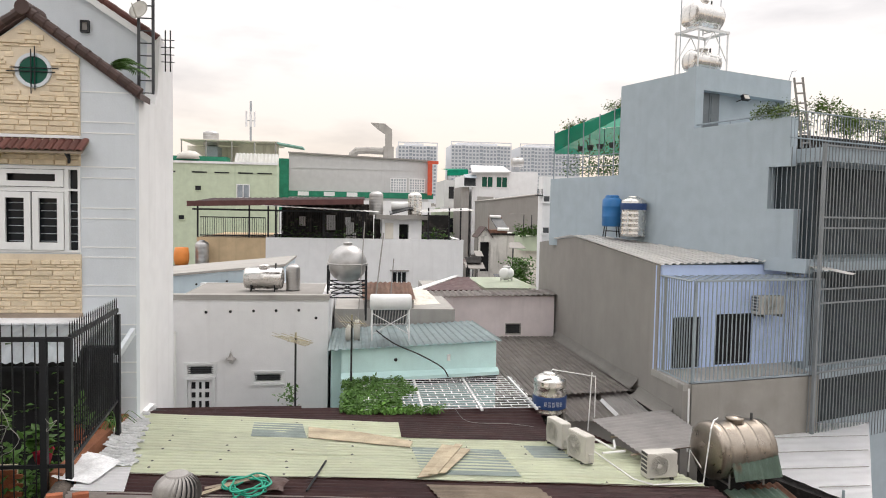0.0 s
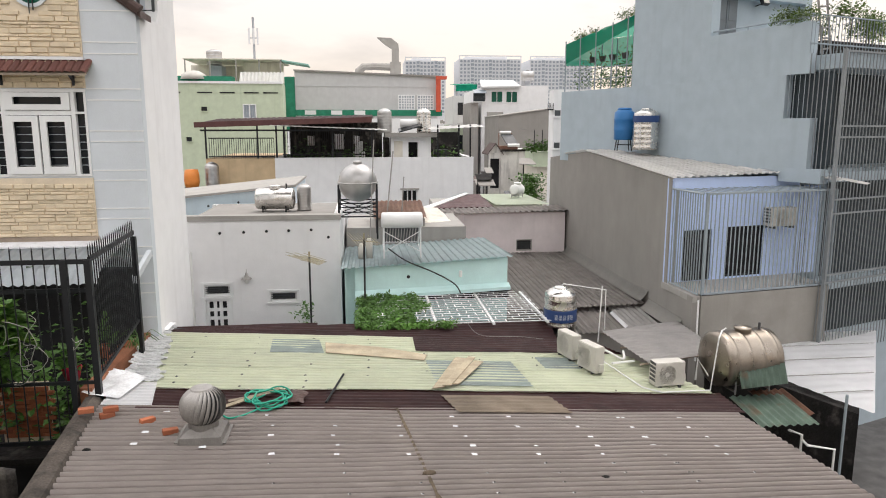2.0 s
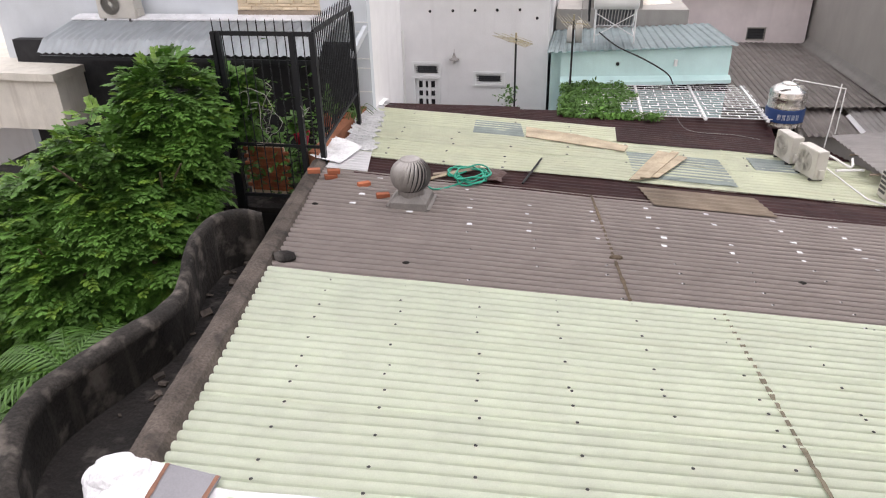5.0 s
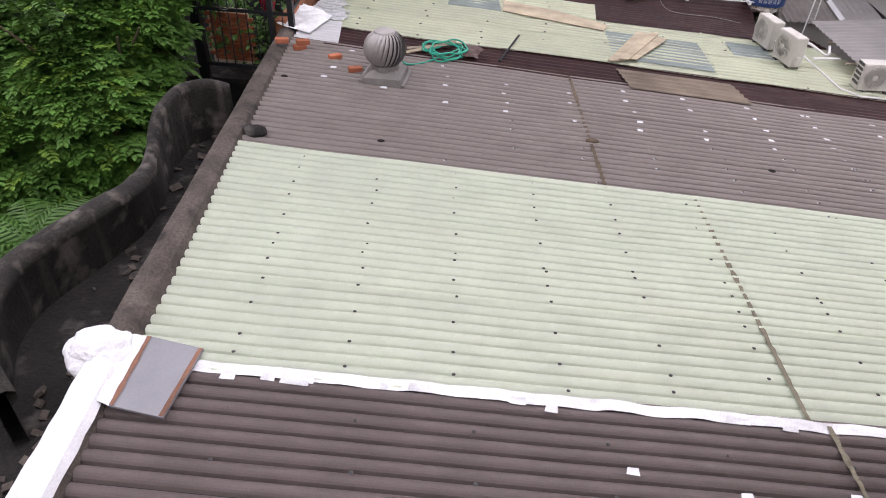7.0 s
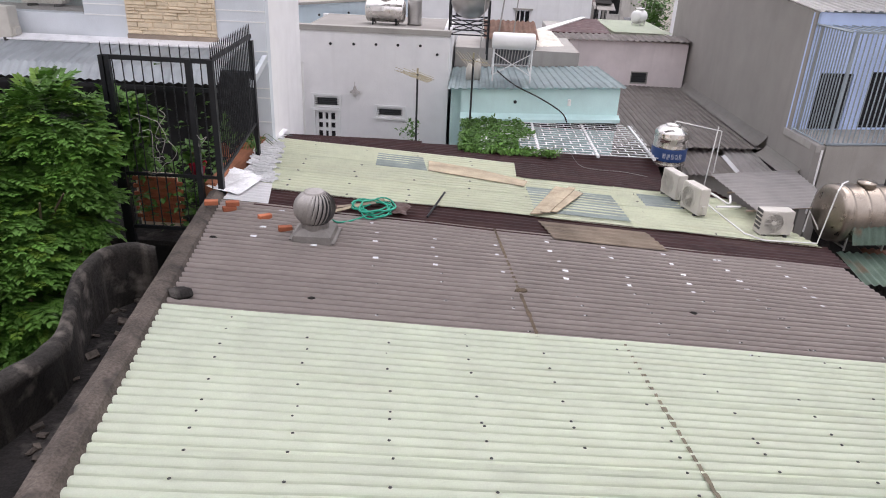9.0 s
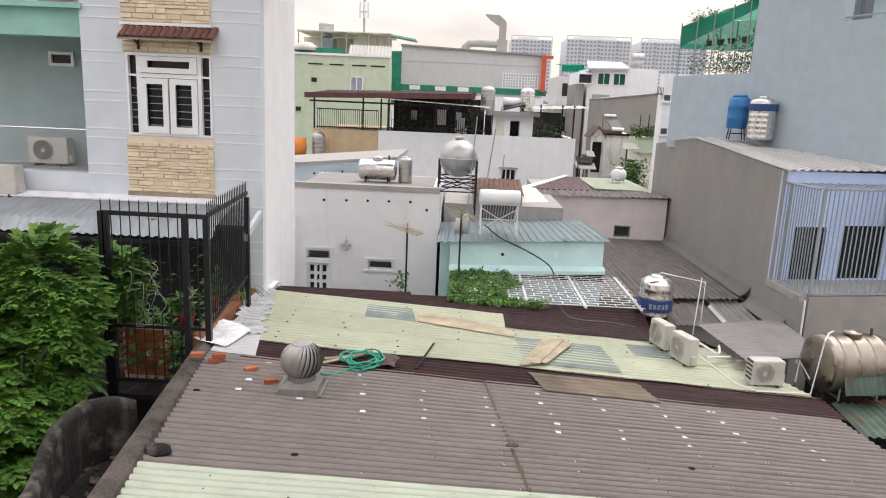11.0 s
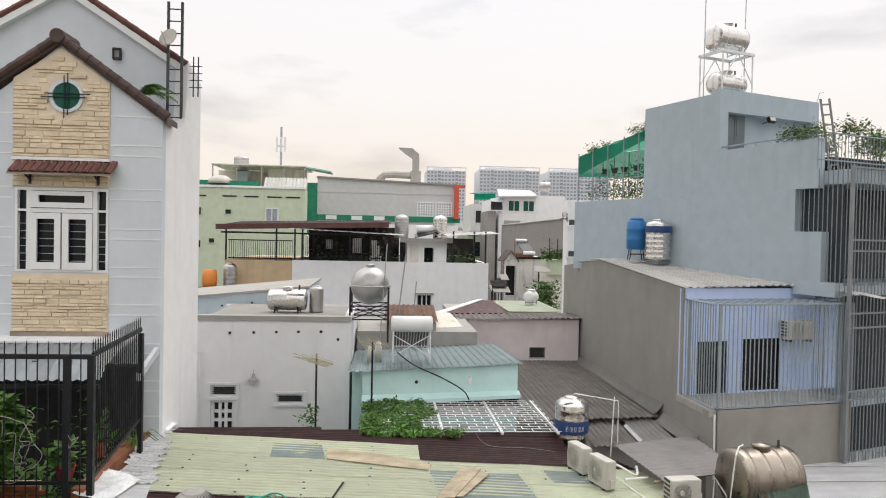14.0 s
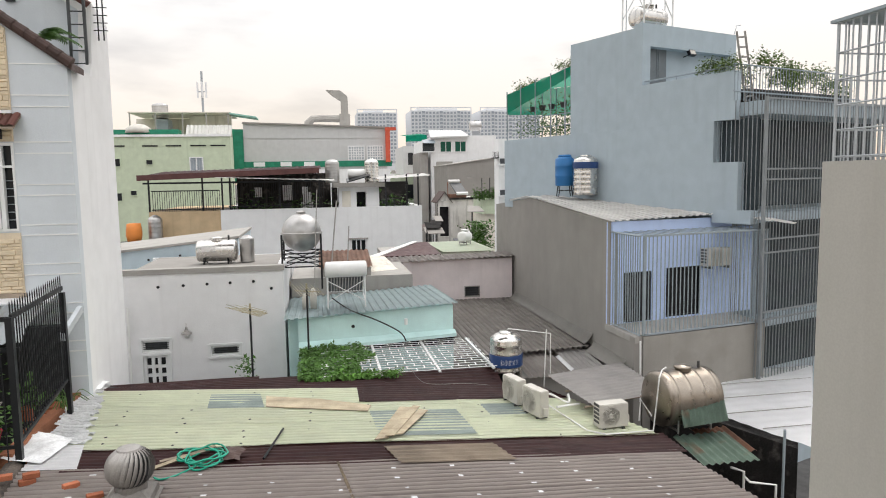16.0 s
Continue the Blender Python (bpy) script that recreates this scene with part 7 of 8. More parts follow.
def netted(c, nu=10, nv=6, sag=0.05):
    bm = bmn()
    c = [Vector(p) for p in c]
    g = [[bm.verts.new(c[0].lerp(c[1], i / nu).lerp(c[3].lerp(c[2], i / nu), j / nv) - Vector((0, 0, sag * math.sin(math.pi * i / nu) + 0.03 * noise.noise((i * 0.9, j * 0.8, 1))))) for j in range(nv + 1)] for i in range(nu + 1)]
    for i in range(nu):
        for j in range(nv):
            bm.faces.new((g[i][j], g[i + 1][j], g[i + 1][j + 1], g[i][j + 1]))
    return bm


n0, n1 = (*tp(9.0, 0.05), 11.0), (*tp(5.65, 0.05), 11.5)
n2, n3 = (*tp(5.65, 3.2), 11.9), (*tp(9.0, 3.2), 11.5)
part("net_roof", netted([n0, n1, n2, n3]), "net", sn)
part("net_side", netted([(*tp(9.0, 0.05), 10.35), (*tp(5.65, 0.05), 11.2), n1, n0], sag=0.0), "net", sn)
part("net_end", netted([(*tp(9.0, 0.05), 10.3), (*tp(9.0, 3.2), 10.4), n3, n0], sag=0.0), "net", sn)
for s in (9.0, 8.2, 7.4, 6.6, 5.9):
    for d in (0.05, 1.6):
        part("post", rod(bmn(), (*tp(s, d), 9.4), (*tp(s, d), 11.1 + (9 - s) * 0.13), 0.022, 5), "grey_iron", sn)
for z in (9.75, 10.1):
    part("rail", rod(bmn(), (*tp(9.0, 0.05), z), (*tp(5.65, 0.05), z), 0.014, 5), "grey_iron", sn)
gd = thing("hanging_plants", "hanging pots and leafy plants under the shade net", "plants")


def under_net(r):
    s = r.uniform(5.7, 8.9)
    return Vector((*tp(s, r.uniform(0.1, 2.2)), 9.55 + abs(r.gauss(0.2, 0.42)) + (0.5 if s < 6.4 else 0) * r.random())), (r.uniform(-1, 1), r.uniform(-1, 1), 0.1)


OVER = [(*tp(q, 0.3 + 0.2 * (k % 3)), 11.08 + (9 - q) * 0.16 + 0.08 * (k % 2)) for k, q in enumerate((5.8, 6.0, 6.2, 6.35, 8.0, 8.25, 8.5, 8.7, 8.9))]
part("foliage", leaves(bmn(), 2200, under_net, 0.10, 71), "leaf_dark", gd)
part("top_foliage", leaves(bmn(), 1700, tufts(OVER, 0.13), 0.08, 72), "garden_leaf", gd)
for s in (6.5, 7.1, 7.6, 8.1):
    part("pot", lathe(bmn(), [(0.08, 0), (0.12, 0.16), (0.11, 0.17)], 12, pose(*tp(s, 0.5), 10.35)), "dark_plastic", gd)

# ---- pipes and cables ----
pv = thing("pvc_pipes", "white plastic water pipes round the roof tanks", "pipe")
part("tank_riser", pipe(bmn(), [(4.25, 14.85, 4.72), (4.3, 14.85, 4.8), (5.25, 14.75, 4.66), (5.25, 14.75, 3.75)], 0.013, 6), "pvc", pv)
part("post", pipe(bmn(), [(4.95, 14.3, 3.6), (5.02, 14.35, 4.85)], 0.013, 6), "pvc", pv)
part("roof_run", pipe(bmn(), [rp(4.4, 13.4, 0.06), rp(4.75, 11.35, 0.06), rp(5.0, 11.12, 0.06), rp(5.95, 11.25, 0.06), (6.02, 11.2, 4.62), (6.12, 11.3, 4.72), (6.3, 11.5, 4.7)], 0.013, 6), "pvc", pv)
part("downpipe", pipe(bmn(), [(6.0, 11.9, 3.6), (6.02, 11.9, 4.0), (6.2, 11.8, 3.7)], 0.018, 6), "pvc", pv)
part("pipe_loop", pipe(bmn(), curve_pts([rp(4.2, 12.9, 0.25), rp(4.6, 12.95, 0.22), rp(4.9, 12.7, 0.12), rp(5.0, 12.95, 0.2)], 6), 0.024, 6), "pvc", pv)
part("pipe_loop", pipe(bmn(), curve_pts([rp(4.5, 12.2, 0.2), rp(4.8, 12.35, 0.18), rp(5.05, 12.5, 0.15)], 6), 0.024, 6), "pvc", pv)
part("side_pipe", pipe(bmn(), [(7.3, 10.6, 2.2), (7.3, 10.6, 3.05), (7.05, 10.6, 3.15)], 0.022, 6), "pvc", pv)
part("side_pipe", pipe(bmn(), [(7.85, 10.5, 1.6), (7.85, 10.5, 2.8), (7.35, 10.5, 2.9), (7.25, 10.5, 3.0)], 0.022, 6), "pvc", pv)
part("steel_post", rod(bmn(), (8.02, 10.55, 2.0), (8.02, 10.55, 3.75), 0.025, 6), "grey_iron", pv)
cb2 = thing("roof_cable", "black cable sagging from the solar heater", "cable")
part("line", pipe(bmn(), curve_pts([(0.5, 16.5, 5.38), (0.9, 16.1, 5.15), (1.5, 16.0, 4.9), (2.0, 15.95, 4.62), (2.15, 15.9, 4.4)], 6), 0.016, 5), "cable", cb2)
part("line", pipe(bmn(), curve_pts([(1.2, 13.9, 4.2), (1.9, 14.1, 4.3), (2.3, 14.0, 3.95), (3.2, 14.1, 3.85), (3.9, 14.2, 3.72)], 6), 0.005, 4), "cement", cb2)
t = thing("aerial_masts", "thin bamboo and iron masts tied near the tanks", "mast")
part("mast", rod(bmn(), (0.05, 18.4, 4.88), (0.22, 18.4, 7.9), 0.016), "alu", t)
part("mast", rod(bmn(), (0.42, 18.5, 4.88), (0.72, 18.6, 7.6), 0.018), "alu", t)
part("mast", rod(bmn(), (1.0, 20.5, 5.3), (1.1, 20.5, 6.8), 0.018), "alu", t)
t = thing("filter_canister", "pale plastic canisters beside the solar heater", "canister", pose(0.05, 17.5, 4.97))
for x, h in ((0.0, 0.42), (-0.2, 0.3)):
    part("canister", lathe(bmn(), [(0.08, 0), (0.085, h * 0.9), (0.06, h), (0.05, h + 0.08)], 16, pose(x, 0, 0)), "plastic", t, smooth=True)
t = thing("tarpaulin", "sagging cream tarpaulin over a narrow passage", "tarpaulin")
part("cloth", crumpled(bmn(), [(1.5, 21, 5.32), (2.75, 21, 5.2), (2.3, 22.6, 5.62), (1.5, 22.6, 5.68)], 14, 20, 0.03, 33.0), "cream", t)
t = thing("flat_roof_deck", "grey cement deck carrying the round tank", "roof", kind="structure")
part("slab", box(bmn(), -0.58, 2.9, 20.25, 23.4, 0, 5.35), "cement", t)
rt = thing("rusty_tin_roof", "small rusty tin roof below the round tank", "roof")
sheet(rt, "old_rust", y0=0.2, y1=1.75, left=lambda x: 20.3, right=lambda x: 22.3, pitch=0.15, amp=0.02, across="x", height=lambda x, y: 5.62 + 0.15 * (y - 20.3))
part("under_wall", box(bmn(), 0.25, 1.7, 20.4, 22.3, 5.35, 5.58), "cement", rt)

# ---- light blue shed behind the white house ----
lb2 = thing("light_blue_house", "light blue house with a sloping cream roof edge", "house")
bm = bmn()
v = [bm.verts.new(c) for c in ((-6.5, 22.0, 0), (-2.2, 22.0, 0), (-2.2, 22.0, 6.40), (-6.5, 22.0, 6.0), (-6.5, 26, 0), (-2.2, 26, 0), (-2.2, 26, 6.40), (-6.5, 26, 6.0))]
for f in ((0, 1, 2, 3), (1, 5, 6, 2), (5, 4, 7, 6), (4, 0, 3, 7), (3, 2, 6, 7)):
    bm.faces.new([v[i] for i in f])
part("wall", bm, mat("pale_sky_paint", (0.58, 0.68, 0.74), 0.85, streak=0.3, var=0.06, dark=(0.4, 0.45, 0.5)), lb2)
part("roof", slab(bmn(), [(-6.6, 21.9, 6.06), (-2.15, 21.9, 6.5), (-2.15, 26, 6.5), (-6.6, 26, 6.06)], 0.07), "cement", lb2)
for x, z in ((-4.8, 5.85), (-3.9, 5.95), (-3.2, 6.0), (-2.6, 6.05)):
    part("weep_hole", rod(bmn(), (x, 21.98, z), (x, 22.03, z), 0.035, 8), "dark_room", lb2)
ot = thing("orange_tank", "orange plastic drum on a dark rack", "drum", pose(-7.7, 32.2, 5.6))
part("drum", lathe(bmn(), [(0.28, 0), (0.33, 0.25), (0.33, 0.5), (0.28, 0.78), (0.1, 0.8)], 20), "orange", ot, smooth=True)
part("rack", box(bmn(), -0.6, 0.8, -0.3, 0.4, -0.5, -0.02), "black_iron", ot)
vertical_tank(pose(-6.9, 32.6, 5.3), "small steel tank beside an orange drum", 1.4, 0.3, "steel_dull", None, 6)
t = thing("low_roofs", "patchwork of low tin roofs between the houses", "roof")
part("roof_slab", slab(bmn(), [(2.2, 25, 5.36), (4.6, 25, 5.38), (4.75, 29, 5.47), (4.25, 29, 5.46)], 0.05), "red_sheet", t)
part("edge_strip", slab(bmn(), [(1.9, 24.9, 5.38), (2.3, 24.9, 5.39), (4.3, 29, 5.52), (4.1, 29, 5.52)], 0.04), "light_sheet", t)
sheet(t, "pale_sheet", y0=25, y1=29.2, left=lambda y: 4.68, right=lambda y: 6.68, pitch=0.25, amp=0.012, height=lambda x, y: 5.45)
part("block", box(bmn(), 2.6, 6.6, 25.2, 29.0, 0, 5.3), "cement", t)
horizontal_tank(pose(6.0, 27.4, 5.48, 0, 0, 50), "white water tank on a low green roof", 0.5, 0.22, "pvc", 0, leg_h=0.08)

# ---- covered roof terrace ----
tf = thing("terrace_canopy", "dark red and white tin canopies over a roof terrace", "canopy")
sheet(tf, "red_sheet", name="canopy_sheet", y0=-7.6, y1=0.4, left=lambda x: 32.4, right=lambda x: 38, pitch=0.3, amp=0.012, across="x", height=lambda x, y: 8.40 + 0.028 * (x + 7.6) + 0.05 * (y - 32.4))
sheet(tf, "light_sheet", name="canopy_sheet", y0=-4.2, y1=1.0, left=lambda x: 31.9, right=lambda x: 33.0, pitch=0.3, amp=0.008, across="x", height=lambda x, y: 8.32 - 0.04 * (x + 4.2) + 0.05 * (y - 32))
sheet(tf, "light_sheet", name="canopy_sheet", y0=3.0, y1=5.5, left=lambda x: 32.2, right=lambda x: 35.2, pitch=0.3, amp=0.008, across="x", height=lambda x, y: 8.13 + 0.06 * (x - 3) + 0.04 * (y - 32.2))
for x in (-7.2, -4.9, -4.05, -3.7, -1.5, 0.3, 3.4, 4.4, 4.95):
    part("post", box(bmn(), x - 0.035, x + 0.035, 33.05, 33.12, 6.82, 8.36), "black_iron", tf)
part("front_beam", box(bmn(), -7.4, 0.4, 32.9, 33.0, 8.06, 8.14), "black_iron", tf)
part("fascia", slab(bmn(), [(-7.5, 32.3, 8.46), (0.32, 32.3, 8.70), (0.32, 32.38, 8.70), (-7.5, 32.38, 8.46)], 0.24), "canopy_red", tf, "dark red tin fascia")
sc = thing("terrace_screen", "black iron bar screen round a roof terrace", "railing")
for k in range(44):
    x = -3.8 + k * 0.1
    part("bar", rod(bmn(), (x, 33.6, 6.3), (x, 33.6, 8.1), 0.012, 4), "black_iron", sc)
for z in (6.95, 8.05):
    part("rail", box(bmn(), -3.85, 0.6, 33.58, 33.62, z, z + 0.05), "black_iron", sc)
for k in range(30):
    x = -7.1 + k * 0.1
    part("bar", rod(bmn(), (x, 33.3, 6.82), (x, 33.3, 7.75), 0.012, 4), "black_iron", sc)
for z in (6.88, 7.72):
    part("rail", box(bmn(), -7.15, -4.2, 33.28, 33.32, z, z + 0.05), "black_iron", sc)
t = thing("terrace_block", "white stair block with a dark door", "house")
wall_m = face_frame((0, 33.3, 0))
part("wall", wall(bmn(), 1.2, 3.1, 6.25, 7.78, 1.5, [(2.03, 2.48, 6.25, 7.55)], wall_m), "wall_white", t)
part("roof", box(bmn(), 0.92, 3.35, 32.9, 35.2, 7.78, 7.98), "wall_grey", t)
part("door", box(bmn(), 2.0, 2.5, 33.9, 33.95, 6.25, 7.6), "dark_room", t)
part("door_post", box(bmn(), 1.35, 1.75, 33.27, 33.3, 6.4, 7.6), "cream", t)
for x, mt in ((0.95, "steel_dull"), (2.85, "steel")):
    vertical_tank(pose(x, 34.4, 7.98), "ribbed steel water tank on a terrace roof", 1.15, 0.34, mt, None, 7)
t = thing("roof_heater", "slanted solar heater on the stair block", "solar heater", pose(2.2, 34.2, 7.98))
part("collector", slab(bmn(), [(-0.6, -0.5, 0.05), (0.5, -0.5, 0.35), (0.5, 0.3, 0.5), (-0.6, 0.3, 0.2)], 0.05), "glass", t)
part("drum", rod(bmn(), (-0.5, 0.3, 0.45), (0.5, 0.3, 0.45), 0.2, 16), "pvc", t, smooth=True)


def clutter(r):
    return Vector((r.uniform(-3.6, 4.8), r.uniform(33.4, 34.5), 6.3 + abs(r.gauss(0, 0.45)))), (r.uniform(-1, 1), -0.5, 0.3)


t = thing("terrace_plants", "dark potted plants behind the terrace wall", "plants")
part("foliage", leaves(bmn(), 900, clutter, 0.24, 81), "leaf_dark", t)
# dark mould colours on these walls stand in for the canopy's shade
t = thing("terrace_shade", "rear wall of the covered terrace, coloured dark for shade", "wall", kind="structure")
part("wall", box(bmn(), -3.9, 0.9, 37.6, 37.8, 6.2, 8.5), "mould_shade_wall", t)
# white squares stand in for lit windows in the dim interior
for x, z, w, h in ((-3.0, 7.3, 0.35, 0.5), (-1.6, 7.1, 0.5, 0.8), (-0.6, 7.4, 0.3, 0.4)):
    part("notice_panel", box(bmn(), x, x + w, 37.55, 37.6, z, z + h), "wall_white", t)
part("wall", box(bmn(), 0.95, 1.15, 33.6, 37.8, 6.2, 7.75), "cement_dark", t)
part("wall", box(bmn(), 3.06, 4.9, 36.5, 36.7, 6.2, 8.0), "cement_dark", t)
for k, (x, y, w, h, mt) in enumerate(((-3.0, 35, 1.2, 1.0, "cement_dark"), (-1.3, 34.6, 0.8, 0.8, "dark_plastic"), (-0.3, 35.4, 0.6, 1.3, "wall_white"), (3.7, 34.6, 1.0, 0.9, "louvre"))):
    t = thing("storage_box", "stacked dark storage boxes on a terrace", "box", pose(x, y, 6.25), "storage boxes")
    bm = bmn()
    box(bm, -w / 2, w / 2, 0, 0.5, 0, h * 0.6)
    box(bm, -w / 3, w / 3, 0.02, 0.45, h * 0.6, h)
    part("carton", bm, mt, t)
window("small white barred window under a lintel", face_frame((1.69, 33, 4.74)), 0.73, 0.59, "win_white", 3, 1, 6, "glass", fw=0.05)
part("lintel", box(bmn(), 1.6, 2.5, 32.9, 33.0, 5.33, 5.40), "cement", tb)

# ---- pale green house beyond ----
for x, z, w, h in ((-13.1, 9.2, 0.4, 0.6), (-11.13, 9.3, 0.49, 0.4), (-12.23, 7.25, 0.47, 0.4), (-13.1, 6.9, 0.4, 0.6)):
    window("small dark window in a pale green wall", face_frame((x, 49.9, z)), w, h, "green_wall", 1, 1, 0, "glass", fw=0.05)
window("barred grey window in a pale green wall", face_frame((-8.31, 49.9, 8.85)), 0.9, 0.97, "wall_white", 2, 1, 6, "far_grey", fw=0.06, bar_mat="pale_iron")
for x in (-13.4, -11.3, -9.8, -8.2, -6.9):
    part("vent_slot", box(bmn(), x, x + 1.0, 49.96, 50.0, 10.55, 10.64), "dark_room", gb2)
part("parapet", box(bmn(), -13.5, -5.56, 49.9, 50.1, 11.2, 11.35), "wall_white", gb2)
sheet(gb2, "light_sheet", name="roof_screen", y0=-8.5, y1=-5.5, left=lambda x: 50.1, right=lambda x: 50.8, pitch=0.25, amp=0.03, across="x", height=lambda x, y: 11.28 + 0.75 * (y - 50.1) / 0.7)
part("folded_net", box(bmn(), -13.4, -9.0, 50.2, 51.5, 11.3, 11.7), "green_dark", gb2)
part("dome", lathe(bmn(), [(0.9, 0), (0.8, 0.3), (0.4, 0.55), (0.02, 0.6)], 16, pose(-11.6, 50.6, 11.5)), "plastic", gb2, smooth=True)
rs = thing("roof_shelter", "long cream shelter on the roof beyond", "shelter")
part("roof", box(bmn(), -12.6, -5.75, 52, 57, 12.98, 13.05), "cream", rs)
part("wall", box(bmn(), -8.8, -5.9, 54, 54.2, 11.2, 12.95), "cream", rs)
part("green_eave", slab(bmn(), [(-5.8, 52, 13.0), (-3.95, 52, 12.72), (-3.95, 54, 12.72), (-5.8, 54, 13.0)], 0.1), "teal", rs)
part("wall", box(bmn(), -13.0, -8.8, 56, 56.2, 11.2, 12.9), "cream", rs)
for x in (-12.5, -10.8, -9.0, -7.4, -5.9):
    part("post", rod(bmn(), (x, 52.1, 11.2), (x, 52.1, 12.98), 0.05, 6), "cement", rs)
vertical_tank(pose(-10.85, 54, 12.75), "steel water tank on a roof shelter", 1.1, 0.55, "steel_dull", None, 5)
part("tank_block", box(bmn(), -11.1, -10.2, 53.2, 54.8, 11.3, 12.65), "far_grey", rs)
cm = thing("cell_mast", "slim cellular mast with three antenna panels", "mast", pose(-13.3, 90, 0))
part("mast", rod(bmn(), (0, 0, 0), (0, 0, 21.5), 0.14, 8), "pale_iron", cm)
for dx in (-0.5, 0.05, 0.5):
    part("panel", box(bmn(), dx - 0.1, dx + 0.1, -0.3, -0.1, 18.3, 20.2), "wall_white", cm)
part("bracket", box(bmn(), -0.6, 0.6, -0.15, 0.0, 19.0, 19.1), "pale_iron", cm)

# ---- metal-clad hall ----
part("side_band", box(bmn(), -6.6, -5.66, 59.40, 59.9, 8.0, 12.35), "green_dark", wr)
part("lower_band", box(bmn(), -5.65, 6.5, 59.38, 59.5, 9.22, 9.70), "green_dark", wr)
part("roof_edge", slab(bmn(), [(-5.7, 59.3, 12.93), (6.2, 59.3, 12.53), (6.2, 59.6, 12.53), (-5.7, 59.6, 12.93)], 0.13), "wall_grey", wr)
part("base_wall", box(bmn(), -5.6, 6.3, 59.2, 59.4, 0, 9.0), "wall_white", wr)
part("sign_fin", box(bmn(), 5.97, 6.33, 58.9, 59.3, 9.55, 12.2), "red", wr, "orange-red upright fin")
part("sign_cap", box(bmn(), 5.95, 6.85, 58.88, 59.28, 12.2, 12.45), "red", wr)
for x in (-4.9, -2.75, -0.85):
    part("light_panel", box(bmn(), x, x + 0.9, 59.34, 59.38, 9.3, 9.65), "wall_white", wr)
for a in (2.8, 4.38):
    window("white gridded hall window", face_frame((a, 59.38, 9.73)), 1.42, 1.23, "wall_white", 6, 5, 0, "far_grey", fw=0.09)
for x in (-0.9, 2.3):
    part("cladding_joint", box(bmn(), x, x + 0.03, 59.46, 59.5, 9.75, 12.4), "far_clad", wr)
part("joint_line", box(bmn(), -5.6, 5.9, 59.46, 59.5, 11.6, 11.66), "far_clad", wr)
dc = thing("exhaust_duct", "bent galvanised exhaust duct on a hall roof", "duct", pose(-0.12, 62, 2.6))
dc.scale = (1, 1, 0.8)
bm = bmn()
box(bm, 2.4, 3.3, -0.4, 0.4, 12.6, 14.0)
box(bm, 2.55, 3.15, -0.3, 0.3, 14.0, 15.4)
part("stack", bm, "cement", dc)
bm = bmn()
v = [bm.verts.new(c) for c in ((2.55, -0.3, 15.4), (3.15, -0.3, 15.4), (3.1, -0.3, 15.9), (2.5, -0.3, 16.5), (1.3, -0.3, 16.55), (1.9, -0.3, 15.9))]
w = [bm.verts.new((a.co.x, 0.3, a.co.z)) for a in v]
bm.faces.new(v)
bm.faces.new(w[::-1])
for i in range(6):
    j = (i + 1) % 6
    bm.faces.new((v[i], w[i], w[j], v[j]))
part("elbow", bm, "cement", dc)
bm = bmn()
pipe(bm, [(-0.3, 0, 12.6), (-0.25, 0, 13.1), (0.1, 0, 13.5), (1.0, 0, 13.55), (2.4, 0, 13.5)], 0.38, 8)
part("branch", bm, "cement", dc)

# ---- houses in the gap, right of the terrace ----
for a, b in ((10.95, 12.0), (12.27, 13.31)):
    window("green glazed window in a white wall", face_frame((a, 60.9, 10.40)), b - a, 0.98, "wall_white", 2, 1, 0, "green_glass", fw=0.05)
part("roof_slab", slab(bmn(), [(10.0, 60.5, 11.72), (13.5, 60.5, 11.82), (13.4, 63.5, 12.5), (10.35, 63.5, 12.5)], 0.12), "far_clad", w2)
part("extension", box(bmn(), 13.4, 16.05, 60.96, 68, 0, 11.85), "wall_white", w2)
part("awning", slab(bmn(), [(9.35, 60.3, 11.2), (10.45, 60.3, 11.2), (10.45, 61.0, 11.5), (9.35, 61.0, 11.5)], 0.05), "far_grey", w2)
for k in range(7):
    part("balcony_bar", box(bmn(), 9.35, 10.42, 60.62, 60.66, 10.5 + 0.1 * k, 10.54 + 0.1 * k), "louvre", w2)
part("balcony_back", box(bmn(), 9.4, 10.4, 60.9, 60.98, 10.4, 11.2), "shade_glass", w2)
part("balcony_floor", box(bmn(), 9.35, 10.45, 60.6, 61.0, 10.4, 10.48), "wall_white", w2)
part("lattice_panel", box(bmn(), 10.6, 12.05, 60.9, 60.97, 8.6, 9.58), "cement", w2)
for k in range(6):
    part("lattice_slit", box(bmn(), 10.7 + k * 0.2, 10.82 + k * 0.2, 60.87, 60.92, 8.95, 9.25), "dark_room", w2)
part("green_shutter", box(bmn(), 10.85, 11.72, 60.86, 60.95, 6.3, 8.4), "green_dark", w2)
part("side_wall_dark", box(bmn(), 9.2, 9.9, 61.2, 66, 0, 10.4), "cement", w2)
horizontal_tank(pose(14.4, 62, 12.1), "round steel tank on a far white roof", 1.0, 0.42, "steel_dull", 0)
t = thing("grey_gable_house", "grey rendered side wall of a far house", "house")
bm = bmn()
v = [bm.verts.new(c) for c in ((9.91, 52, 0), (17, 52, 0), (17, 52, 10.06), (9.91, 52, 9.12), (9.91, 58, 0), (17, 58, 0), (17, 58, 10.06), (9.91, 58, 9.12))]
for f in ((0, 1, 2, 3), (1, 5, 6, 2), (5, 4, 7, 6), (4, 0, 3, 7), (3, 2, 6, 7)):
    bm.faces.new([v[i] for i in f])
part("wall", bm, "wall_grey", t)
